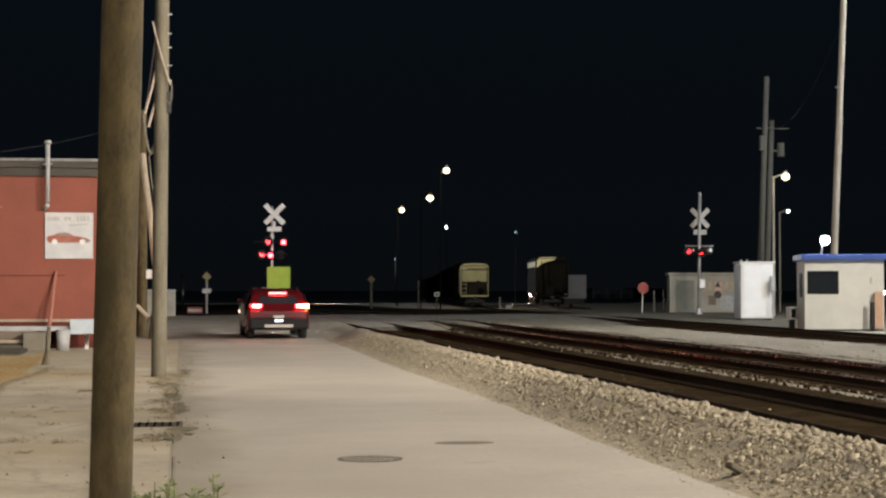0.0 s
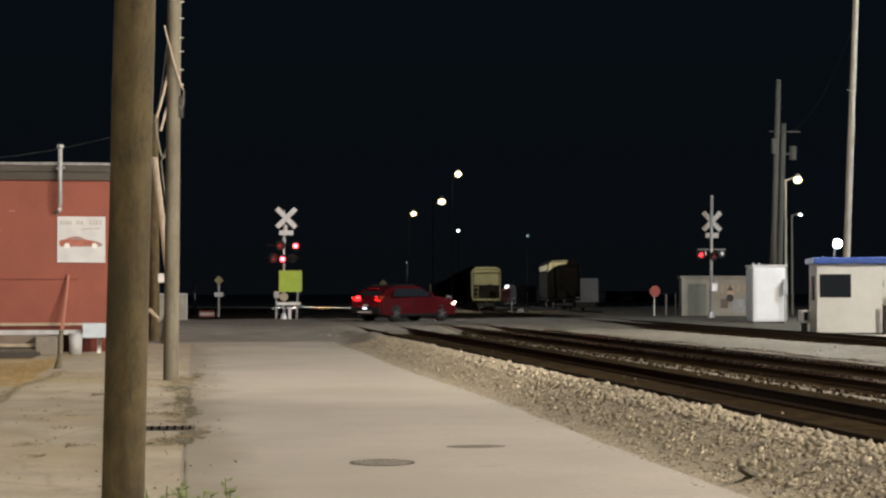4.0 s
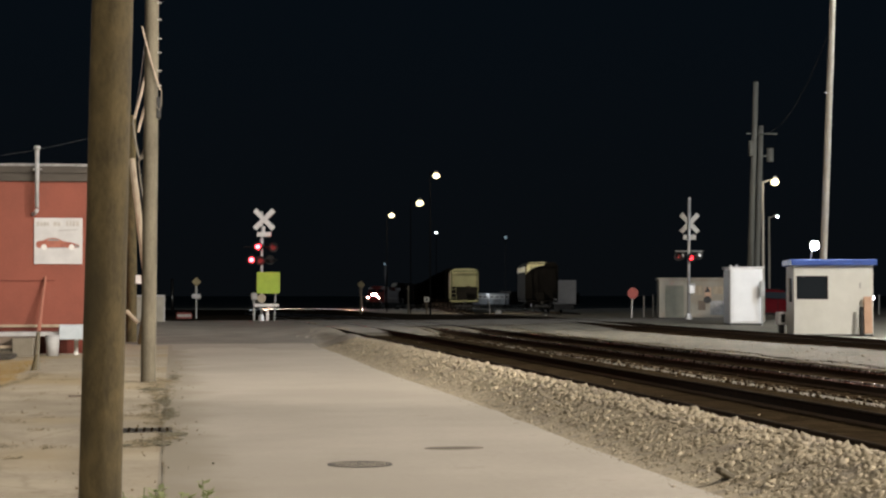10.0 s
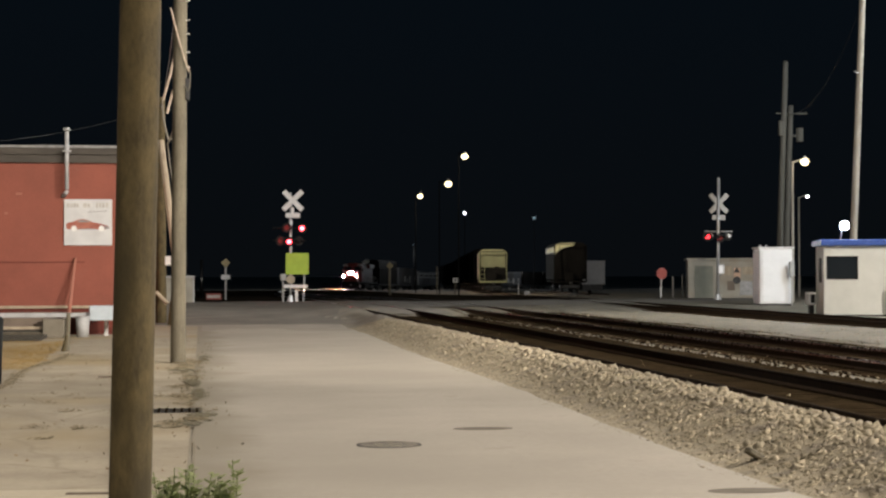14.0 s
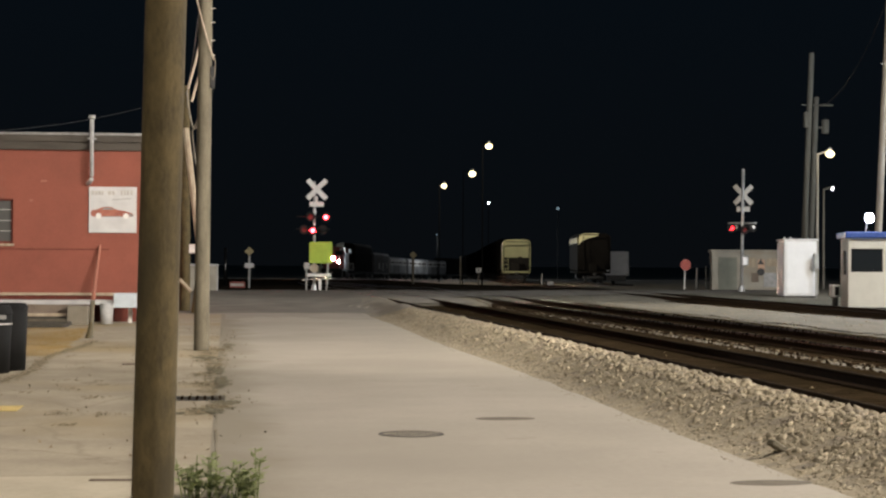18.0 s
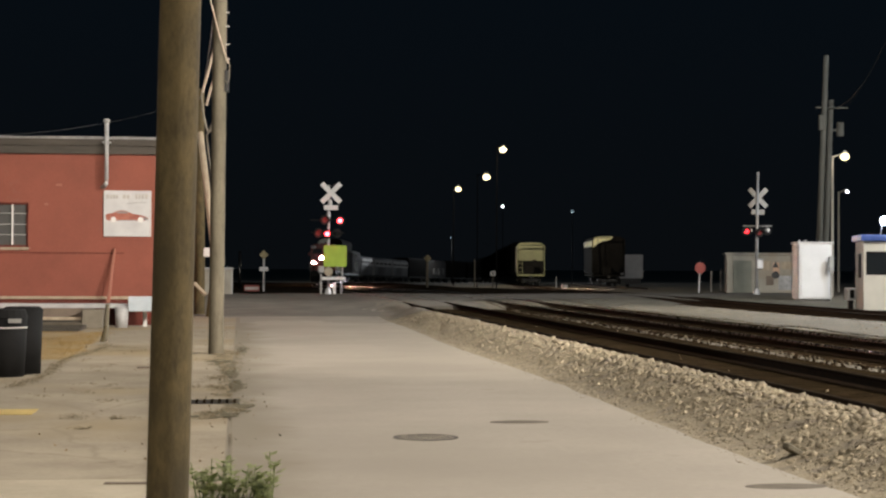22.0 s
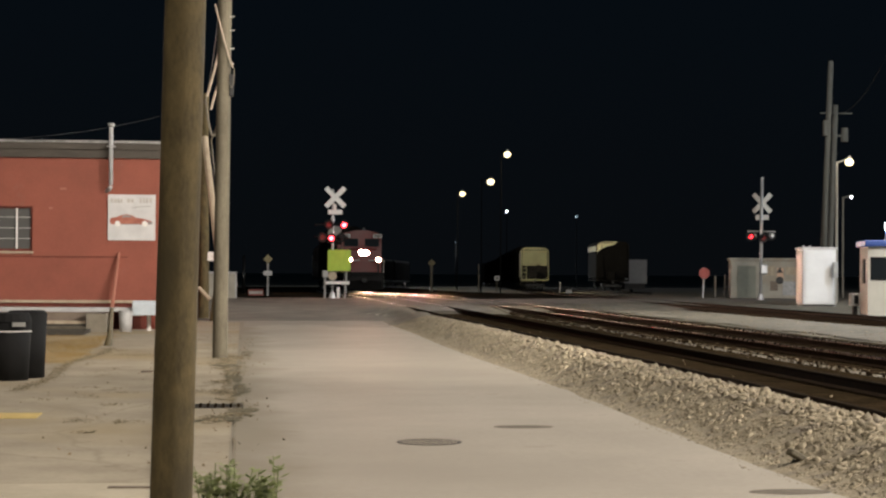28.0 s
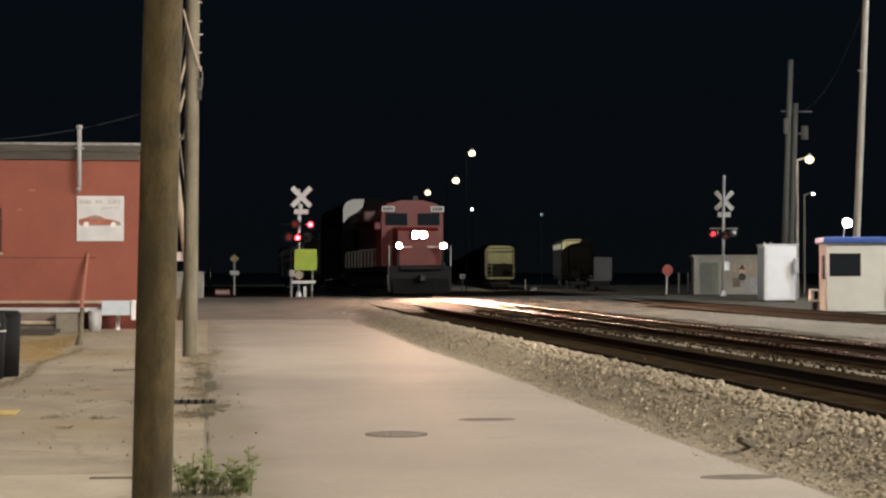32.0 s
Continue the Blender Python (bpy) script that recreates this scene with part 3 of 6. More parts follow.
WEB = [(-0.07, -0.155), (-0.07, -0.145), (-0.012, -0.12), (-0.012, -0.04), (0.012, -0.04), (0.012, -0.12), (0.07, -0.145), (0.07, -0.155)]


def sweep(name, line, off, prof, mat_):
    n = len(line)
    d = np.gradient(line, axis=0)
    d /= np.linalg.norm(d, axis=1)[:, None]
    nx = np.column_stack([d[:, 1], -d[:, 0]])
    zs = np.interp(line[:, 1], [r[0] for r in RAILZ], [r[1] for r in RAILZ])
    vs, fs = [], []
    m = len(prof)
    for i in range(n):
        for u, v in prof:
            p = line[i] + nx[i] * (off + u)
            vs.append((p[0], p[1], zs[i] + v))
    for i in range(n - 1):
        for k in range(m - 1):
            a = i * m + k
            fs.append((a, a + m, a + m + 1, a + 1))
    return from_arrays(name, vs, fs, mat_, prof is HEAD)


def tie_mesh(seed):
    rnd = random.Random(seed)
    bm = bme()
    box(bm, -1.28, 1.28, -0.115, 0.115, -0.17, 0.0, 0.018)
    for v in bm.verts:
        v.co += Vector((rnd.uniform(-0.02, 0.02), rnd.uniform(-0.008, 0.008), rnd.uniform(-0.008, 0.006)))
    return mesh_of("tie", bm, TIE)


TIES = [tie_mesh(i) for i in range(5)]


def track(name, ctrl, label, near, far, skip=True, top_mat=None):
    """near: the stretch (y from, to) whose ties are pieces of their own."""
    line = spline(ctrl, 1.0)
    top = thing(name, label, "railway track", "tracks", "structure")
    for side in (-0.7525, 0.7525):
        if top_mat:
            cut = int(np.argmin(np.abs(line[:, 1] - 207)))
            # the gleam on the far rails is put into a paler steel
            r = new("rail", sweep("rail", line[cut:], side, WEB, GLEAMSTEEL))
            r.parent = top
            tagged(r, "far rail in paler steel that stands for its gleam")
            r = new("rail", sweep("rail", line[:cut + 1], side, WEB, RAIL))
        else:
            r = new("rail", sweep("rail", line, side, WEB, RAIL))
        r.parent = top
        cut = int(np.argmin(np.abs(line[:, 1] - 62))) if name in ("track_1", "track_2") else len(line) - 1
        h = new("rail_head", sweep("rail_head", line[:cut + 1], side, HEAD, top_mat or DULLRAIL))
        h.parent = r
        tagged(h, "worn steel rail head")
        # from here on a brighter steel strengthens the headlight gleam
        if cut < len(line) - 1:
            h = new("rail_head", sweep("rail_head", line[cut:], side, HEAD, GLEAMTOP))
            h.parent = r
            tagged(h, "rail head in brighter steel for a stronger headlight gleam")
    rnd = random.Random(name)
    total = len(line)
    vs, fs = [], []
    s = 0.3
    while s < total - 3:
        p, d = line_frame(line, 1.0, s)
        s += 0.53 + rnd.uniform(-0.03, 0.03)
        if skip and cross_dist(p[0], p[1]) < 4.5:
            continue
        if not near[0] < p[1] < far:
            continue
        z = table(RAILZ, p[1]) - 0.152
        m = Matrix.Translation((p[0] + rnd.uniform(-0.09, 0.09), p[1], z)) @ Matrix.Rotation(math.atan2(d[1], d[0]) - math.pi / 2 + rnd.uniform(-0.02, 0.02), 4, "Z")
        me = TIES[rnd.randrange(5)]
        if p[1] < near[1]:
            o = new("tie", me)
            o.parent = top
            o.matrix_basis = m
        else:
            k = len(vs)
            vs += [tuple(m @ v.co) for v in me.vertices]
            fs += [tuple(k + i for i in f.vertices) for f in me.polygons]
    if vs:
        o = new("far_ties", from_arrays("far_ties", vs, fs, TIE))
        o.parent = top
        tagged(o, kind="stuff")
    return line


LINE_A = track("track_1", PATH_A, "rusty railway track on dark ties and ballast", (8, 66), 182)
LINE_B = track("track_2", PATH_B, "main railway track with polished rails on dark ties", (14, 66), 420, True, RAILTOP)
LINE_C = track("track_3", PATH_C, "siding track with dark ties in pale gravel", (22, 78), 340)
LINE_D = track("track_4", PATH_D, "yard siding track under the parked hopper cars", (112, 115), 240)


def bed(name, line, lo, hi, mat_, lift, y0, y1):
    vs, fs = [], []
    rows = [(p, line_frame(line, 1.0, i)[1]) for i, p in enumerate(line) if y0 < p[1] < y1]
    for p, d in rows:
        for k in range(9):
            u = lo + (hi - lo) * k / 8
            x, y = p[0] + d[1] * u, p[1] - d[0] * u
            edge = 0.05 if k in (0, 8) else 0.0
            vs.append((x, y, table(RAILZ, y) - 0.185 + lift - edge + 0.012 * noise.noise((x * 3, y * 3, 1.0))))
    for j in range(len(rows) - 1):
        for i in range(8):
            k = j * 9 + i
            fs.append((k, k + 1, k + 10, k + 9))
    return from_arrays(name, vs, fs, mat_, True)


for line, y1 in ((LINE_A, 60), (LINE_B, 64), (LINE_C, 75)):
    tagged(new("track_bed", bed("track_bed", line, -0.98, 2.36 if line is LINE_A else (2.85 if line is LINE_B else 1.42), DARKSTONE, 0.042 if line is LINE_B else 0.031, -55, y1)), "oil-darkened ballast between the ties", "ballast", kind="stuff")
for line in (LINE_A, LINE_B, LINE_C, LINE_D):
    tagged(new("far_track_bed", bed("far_track_bed", line, -1.7, 1.7, DARKSTONE, 0.0, 112 if line is LINE_A else 98, 500)), "dark ballast under the far tracks", "ballast", kind="stuff")

tagged(new("shoulder_bed", strip("shoulder_bed", [(y, edge_x(y) - 0.02, max(5.66, edge_x(y) + 0.3)) for y in steps((-30, 63, 0.7))], 0.004, STONE)), "crushed pale stone under the loose ballast", "ballast", kind="stuff")



def mound_z(x, y):
    return height(x, y) + 0.05 * smooth(50, 55, y) * (1 - smooth(57, 61, y)) * smooth(4.9, 5.5, x) * (1 - smooth(5.62, 5.72, x)) + 0.02 + 0.02 * noise.noise((x * 3, y * 1.5, 4.0))


def gravel_mound():
    """Low hump of grey gravel where the ballast ends at the crossing."""
    vs, fs = [], []
    ys = steps((51, 65, 0.3))
    for y in ys:
        a = edge_x(y) - 0.05 - 0.9 * smooth(54, 62, y) + 0.15 * noise.noise((y * 0.9, 2.0, 0.0))
        for i in range(13):
            x = a + (5.73 - a) * i / 12
            vs.append((x, y, mound_z(x, y)))
    for j in range(len(ys) - 1):
        for i in range(12):
            k = j * 13 + i
            fs.append((k, k + 1, k + 14, k + 13))
    return from_arrays("gravel_mound", vs, fs, GREYGRAVEL, True)


tagged(new("gravel_mound", gravel_mound()), "grey gravel hump where the ballast meets the crossing", "gravel", kind="stuff")

# loose stones of the shoulder
CHIPV = np.array([(x, y, z) for x in (-0.72, 0.72) for y in (-0.72, 0.72) for z in (-0.72, 0.72)])
CHIPF = np.array([(0, 1, 3), (0, 3, 2), (4, 6, 7), (4, 7, 5), (0, 4, 5), (0, 5, 1), (2, 3, 7), (2, 7, 6), (0, 2, 6), (0, 6, 4), (1, 5, 7), (1, 7, 3)])


def stones(name, spots, sizes, mat_, seed, sink=0.9):
    rng = np.random.default_rng(seed)
    n = len(spots)
    sc = sizes[:, None] * rng.uniform(0.28, 1.6, (n, 3))
    jit = rng.uniform(0.55, 1.4, (n, len(CHIPV), 1))
    v = CHIPV[None] * jit * sc[:, None, :]
    ax = rng.normal(size=(n, 4))
    ax /= np.linalg.norm(ax, axis=1)[:, None]
    w, x, y, z = ax.T
    R = np.stack([np.stack([1 - 2 * (y * y + z * z), 2 * (x * y - z * w), 2 * (x * z + y * w)], -1), np.stack([2 * (x * y + z * w), 1 - 2 * (x * x + z * z), 2 * (y * z - x * w)], -1), np.stack([2 * (x * z - y * w), 2 * (y * z + x * w), 1 - 2 * (x * x + y * y)], -1)], 1)
    v = np.einsum("nij,nkj->nki", R, v) + spots[:, None, :] + np.array([0, 0, 1])[None, None] * (sizes * (1 - 2 * sink) * 0.5)[:, None, None]
    f = (CHIPF[None] + (np.arange(n) * len(CHIPV))[:, None, None]).reshape(-1, 3)
    me = bpy.data.meshes.new(name)
    vv = v.reshape(-1, 3)
    me.vertices.add(len(vv))
    me.vertices.foreach_set("co", vv.astype(np.float32).ravel())
    me.loops.add(f.size)
    me.loops.foreach_set("vertex_index", f.astype(np.int32).ravel())
    me.polygons.add(len(f))
    me.polygons.foreach_set("loop_start", np.arange(0, f.size, 3, dtype=np.int32))
    me.update(calc_edges=True)
    me.validate()
    me.materials.append(mat_)
    return new(name, me)


def scatter(n, y0, y1, xa, xb, seed, power=1.0):
    rng = np.random.default_rng(seed)
    out = []
    while len(out) < n:
        y = y0 + (y1 - y0) * rng.random() ** power
        x = rng.uniform(xa(y), xb(y))
        out.append((x, y, height(x, y)))
    return np.array(out)


def spread(name, n, y0, y1, xa, xb, seed, lo, hi, mat_, label, power=1.0, sink=0.9):
    sp = scatter(n, y0, y1, xa, xb, seed, power)
    sz = np.random.default_rng(seed + 1).uniform(lo, hi, n)
    return tagged(stones(name, sp, sz, mat_, seed + 2, sink), label, "ballast", kind="stuff")


spread("ballast_shoulder", 100000, 9, 64, lambda y: edge_x(y) + 0.02, lambda y: max(5.68, edge_x(y) + 0.5), 11, 0.009, 0.028, STONE, "loose pale grey-brown ballast stones beside the street", 1.5, 1.3)
spread("ballast_crest", 3000, 9, 34, lambda y: 5.1, lambda y: 5.70, 51, 0.020, 0.048, STONE, "larger angular ballast stones along the crest", 1.4)
spread("ballast_coarse", 6500, 9, 50, lambda y: edge_x(y) + 0.3, lambda y: max(5.74, edge_x(y) + 0.5), 71, 0.018, 0.042, STONE, "coarse angular ballast stones on the shoulder", 1.5, 1.05)
spread("gravel_edge", 15000, 9, 64, lambda y: edge_x(y) - 0.10 + 0.08 * math.sin(y * 1.7), lambda y: edge_x(y) + 0.42, 61, 0.005, 0.013, GRIT, "fine brown gravel spilling over the street edge", 1.5)
spread("ballast_between_tracks", 900, 12, 64, lambda y: 8.97 + 0.05 * math.sin(y * 0.9), lambda y: 9.16 + 0.06 * math.sin(y * 0.6), 21, 0.010, 0.030, RIDGESTONE, "pale ballast stones between the two nearer tracks", 1.3)
spread("ballast_verge", 3200, 16, 72, lambda y: 13.0, lambda y: 16.4, 31, 0.014, 0.03, STONE, "scattered pale stones on the gravel strip", 1.2)


def bed_stones(line, y0, y1, lo, hi, n, seed, lift, sizes, mat_, label):
    """Loose stones strewn over a track's bed."""
    rng = np.random.default_rng(seed)
    near = [i for i, p in enumerate(line) if y0 < p[1] < y1]
    out = []
    for _ in range(n):
        s = near[0] + (near[-1] - near[0]) * rng.random() ** 1.5
        p, d = line_frame(line, 1.0, s)
        u = rng.uniform(lo, hi)
        x, y = p[0] + d[1] * u, p[1] - d[0] * u
        out.append((x, y, table(RAILZ, y) + lift))
    return tagged(stones("bed_stones", np.array(out), rng.uniform(*sizes, n), mat_, seed + 1), label, "ballast", kind="stuff")


bed_stones(LINE_A, 9, 62, -0.95, 2.4, 9500, 81, -0.172, (0.010, 0.024), DARKGRIT, "oil-darkened loose stones over the nearer track")
bed_stones(LINE_B, 12, 62, -0.95, 2.4, 9500, 83, -0.150, (0.010, 0.024), DARKGRIT, "oil-darkened loose stones over the main track")
bed_stones(LINE_A, 9, 62, -1.3, 1.9, 150, 85, -0.156, (0.010, 0.022), STONE, "few pale stones kicked onto the track")
bed_stones(LINE_B, 12, 62, -0.95, 1.4, 120, 87, -0.146, (0.010, 0.024), STONE, "few pale stones kicked onto the track")
# ---- street things ----


def tapered_pole(name, base, top, r0, r1, mat_, parent, rings=14, n=14, seed=0, label=""):
    a, b = Vector(base), Vector(top)
    bm = bme()
    prev = None
    for i in range(rings + 1):
        t = i / rings
        c = a.lerp(b, t)
        r = r0 + (r1 - r0) * t
        ring = []
        for k in range(n):
            an = 2 * math.pi * k / n
            rr = r * (1 + 0.03 * noise.noise((math.cos(an) * 2 + seed, math.sin(an) * 2, c.z * 0.8)))
            ring.append(bm.verts.new((c.x + rr * math.cos(an), c.y + rr * math.sin(an), c.z)))
        if prev:
            for k in range(n):
                bm.faces.new((prev[k], prev[(k + 1) % n], ring[(k + 1) % n], ring[k]))
        else:
            bm.faces.new(ring[::-1])
        prev = ring
    bm.faces.new(prev)
    return part(name, bm, mat_, parent, label, True)


up = thing("utility_pole", "stout weathered brown wooden utility pole standing in the lot", "utility pole", "utility poles")
tapered_pole("shaft", (-0.458, 11.18, -0.3), (-0.258, 11.16, 9.5), 0.134, 0.118, POLE, up, 30, 18, 1)

up2 = thing("utility_pole", "tall brown wooden utility pole with step bolts and hardware", "utility pole", "utility poles")
tapered_pole("shaft", (-0.43, 31.91, -0.3), (-0.36, 31.9, 11), 0.138, 0.115, POLEMID, up2, 24, 14, 4)
for i, z in enumerate((5.0, 5.35, 5.62, 5.95, 6.2, 6.55, 6.85)):
    part("step_bolt", rodded((-0.28, 31.85, z), (-0.215, 31.83, z), 0.012, n=6), PRINTGREY, up2)
part("bracket", boxed(-0.30, -0.22, 31.8, 31.9, 4.75, 5.15, 0.01), DARKMETAL, up2)
up3 = thing("utility_pole", "dark wooden utility pole behind the others with a leaning brace", "utility pole", "utility poles")
tapered_pole("shaft", (-1.27, 55.75, -0.3), (-1.30, 55.75, 7.2), 0.175, 0.145, POLE, up3, 12, 12, 7)
part("brace_board", rodded((-0.72, 53.7, 1.5), (-1.26, 54.7, 5.75), 0.115, 0.10, 8), PALEWOOD, up3, "pale leaning brace board")
part("foot_board", rodded((-1.40, 54.0, 1.08), (-1.04, 54.0, 0.70), 0.06, n=6), PALEWOOD, up3)
part("lower_brace", rodded((-0.74, 53.7, 1.6), (-0.95, 54.0, 0.0), 0.11, n=8), POLE, up3)
part("meter_box", boxed(-1.12, -0.86, 53.9, 54.1, 1.88, 2.16, 0.02), WHITE, up3, "small white meter box")
wire("service_wire", [(-0.56, 31.7, 6.4), (-0.47, 31.7, 6.04), (-0.39, 31.72, 5.74), (-0.31, 31.74, 5.48), (-0.23, 31.76, 5.26)], 0.017, PALECABLE, None, "pale stiff cable slanting across the pole", "cable")
wire("service_wire", [(-0.21, 31.78, 5.26), (-0.215, 31.8, 5.0), (-0.25, 31.76, 4.9), (-0.33, 31.74, 5.02)], 0.010, CABLE, None, "dark cable tail looped round the pole", "cable")
wire("cable_strap", [(-0.5, 33.0, 5.76), (-0.59, 33.0, 5.34), (-0.72, 33.0, 4.86)], 0.027, PALECABLE, None, "pale stiff strap hanging behind the pole", "cable")
wire("cable_strap", [(-0.5, 33.0, 5.16), (-0.57, 33.0, 4.91), (-0.65, 33.0, 4.61)], 0.027, PALECABLE, None, "pale stiff strap hanging behind the pole", "cable")
wire("service_wire", [(-0.74, 33.0, 4.84), (-0.715, 33.0, 4.52), (-0.67, 33.0, 4.3), (-0.63, 33.0, 4.14), (-0.60, 33.0, 4.10), (-0.56, 33.0, 4.14), (-0.49, 33.0, 4.31)], 0.022, CABLE, None, "grey-brown cable drooping in a loop", "cable")
wire("service_wire", [(-0.45, 31.98, 4.40), (-0.55, 32.6, 4.22), (-0.64, 33.0, 4.04), (-0.59, 33.0, 3.62), (-0.5, 33.0, 3.0)], 0.014, CABLE, None, "thin grey-brown cable end hanging down", "cable")
wire("service_wire", sag((-0.42, 31.95, 6.9), (-1.30, 55.7, 6.9), 0.35), 0.014, DARKMETAL, None, "drooping service cable between two poles", "cable")
wire("roof_wire", sag((-6.5, 47.6, 5.06), (-1.30, 55.7, 6.9), 0.22), 0.008, DARKMETAL, None, "thin dark cable from the roof to the pole", "cable")

# ---- red building ----
b = thing("red_building", "single-storey red painted workshop on a raised dock", "building", kind="")
WY = 47.45
WX0, WX1 = -16.0, -1.75
win_x0, win_x1, win_z0, win_z1 = -7.1, -5.62, 2.08, 3.27
for x0, x1, z0, z1 in ((WX0, win_x0, 0.72, 4.72), (win_x1, WX1, 0.72, 4.72), (win_x0, win_x1, 0.72, win_z0), (win_x0, win_x1, win_z1, 4.72)):
    part("wall", boxed(x0, x1, WY, WY + 0.25, z0, z1), REDWALL, b, "flat red painted wall")
part("wall", boxed(WX1 - 0.25, WX1 - 0.004, WY + 0.25, WY + 14, 0.0, 4.72), REDWALL, b)
part("wall", boxed(WX0 + 0.004, WX0 + 0.25, WY + 0.25, WY + 14, 0.0, 4.72), REDWALL, b)
part("wall", boxed(WX0, WX1, WY + 14, WY + 14.25, 0.0, 4.72), REDWALL, b)
part("foundation", boxed(WX0, WX1, WY + 0.03, WY + 0.25, -0.1, 0.715), DARKRED, b, "dark red foundation wall in shade")
part("roof", boxed(WX0 - 0.1, WX1 + 0.05, WY - 0.02, WY + 14.3, 4.86, 4.98), FASCIA, b)
part("fascia", boxed(WX0 - 0.1, WX1 - 0.22, WY - 0.10, WY - 0.004, 4.58, 4.80), FASCIA, b, "lower grey fascia board")
part("fascia", boxed(WX0 - 0.1, WX1 + 0.02, WY - 0.16, WY - 0.004, 4.80, 4.97), FASCIA, b, "upper grey fascia board")
rnd = random.Random(3)
x = WX0
while x < WX1:
    w = rnd.uniform(0.5, 1.1)
    part("flashing", boxed(x, min(x + w, WX1 + 0.05) - 0.012, WY - 0.20, WY + 0.02, 4.97, 5.03 + rnd.uniform(0, 0.015), 0.006), FLASHING, b, "crimped bright roof flashing")
    x += w
part("trim", boxed(WX0, WX1, WY - 0.035, WY - 0.003, 0.70, 0.775, 0.005), PALEWOOD, b, "pale trim board along the wall's foot")
w = new("window", mesh_of("window", boxed(win_x0, win_x1, WY + 0.11, WY + 0.125, win_z0, win_z1), PANEGREY))
w.parent = b
tagged(w, "multi-pane window with white mullions")
for x0, x1, z0, z1 in ((win_x0, win_x1, win_z1 - 0.05, win_z1), (win_x0, win_x1, win_z0, win_z0 + 0.06), (win_x1 - 0.05, win_x1, win_z0, win_z1), (win_x0, win_x0 + 0.05, win_z0, win_z1)):
    part("frame", boxed(x0, x1, WY + 0.05, WY + 0.108, z0, z1), DARKRED, w)
part("mullion", boxed(-6.06, -6.02, WY + 0.04, WY + 0.108, win_z0 + 0.062, win_z1 - 0.052), WHITE, w, "white vertical mullion")
part("mullion", boxed(-6.56, -6.52, WY + 0.04, WY + 0.108, win_z0 + 0.062, win_z1 - 0.052), WHITE, w)
for z in (2.40, 2.68, 2.97):
    part("glazing_bar", boxed(win_x0 + 0.052, win_x1 - 0.052, WY + 0.06, WY + 0.1, z, z + 0.022), GREYMETAL, w)
part("sill", boxed(win_x0 - 0.05, win_x1 + 0.03, WY - 0.07, WY - 0.003, win_z0 - 0.07, win_z0 - 0.005, 0.008), PALEWOOD, b, "pale stone sill")
part("cable_trunking", boxed(WX0, -3.1, WY - 0.022, WY - 0.003, 1.92, 1.945), DARKRED, b, "thin cable line along the wall")
for px_, pz, pw in ((-4.9, 3.72, 0.16), (-5.2, 3.2, 0.1), (-7.9, 2.6, 0.12)):
    part("patch", boxed(px_, px_ + pw, WY - 0.004, WY - 0.001, pz, pz + 0.06), FLAKED, b, "bare patch of flaked paint")

vp = thing("vent_pipe", "white stove vent pipe rising past the roof edge", "vent pipe")
bm = bme()
for a, c in (((-3.55, 47.16, 3.86), (-3.55, 47.12, 5.4)), ((-3.55, 47.16, 3.80), (-3.62, 47.30, 3.72)), ((-3.62, 47.30, 3.72), (-3.68, 47.5, 3.70))):
    rod(bm, a, c, 0.055, n=14)
part("pipe", bm, PIPEWHITE, vp, "", True)
part("cap", rodded((-3.55, 47.12, 5.42), (-3.55, 47.12, 5.50), 0.10, 0.08, 14), GREYMETAL, vp, "dark metal rain cap")
part("strap", boxed(-3.66, -3.44, 47.08, 47.3, 4.86, 4.90), GREYMETAL, vp)

sg = thing("wall_sign", "white square sign with a red car silhouette and faded lettering", "sign")
SX0, SX1, SZ0, SZ1, SY = -3.64, -2.38, 2.38, 3.61, 47.40
part("panel", boxed(SX0, SX1, SY, SY + 0.045, SZ0, SZ1, 0.008), SIGNWHITE, sg)
bm = bme()
sw, cx, cz = SX1 - SX0, SX0, SZ0 + 0.36
car_pts = [(0.06, 0.10), (0.05, 0.22), (0.10, 0.27), (0.22, 0.29), (0.36, 0.37), (0.50, 0.39), (0.62, 0.36), (0.75, 0.28), (0.95, 0.24), (1.12, 0.18), (1.19, 0.12), (1.17, 0.06), (1.02, 0.045), (0.25, 0.04), (0.10, 0.05)]
prism(bm, [(cx + u, cz + 0.80 * v + 0.03) for u, v in car_pts], SY - 0.006, SY - 0.002)
part("car_silhouette", bm, CARDRED, sg, "printed red sports car shape")
bm = bme()
prism(bm, [(cx + u, cz + 0.80 * v + 0.03) for u, v in ((0.34, 0.285), (0.40, 0.345), (0.52, 0.355), (0.62, 0.325), (0.68, 0.285))], SY - 0.009, SY - 0.0065)
part("printed_window", bm, PRINTDARK, sg, "dark printed car windows")
part("printed_sill", boxed(cx + 0.36, cx + 0.86, SY - 0.009, SY - 0.0065, cz + 0.065, cz + 0.085), PRINTDARK, sg)
bm = bme()
prism(bm, [(cx + 1.06, cz + 0.17), (cx + 1.19, cz + 0.115), (cx + 1.17, cz + 0.075), (cx + 1.06, cz + 0.09)], SY - 0.009, SY - 0.0065)
part("printed_nose", bm, PRINTDARK, sg, "dark printed car nose")
for u in (0.26, 0.98):
    bm = bme()
    prism(bm, ring_pts(cx + u, cz + 0.09, 0.075), SY - 0.010, SY - 0.007)
    part("printed_wheel", bm, WHITE, sg)
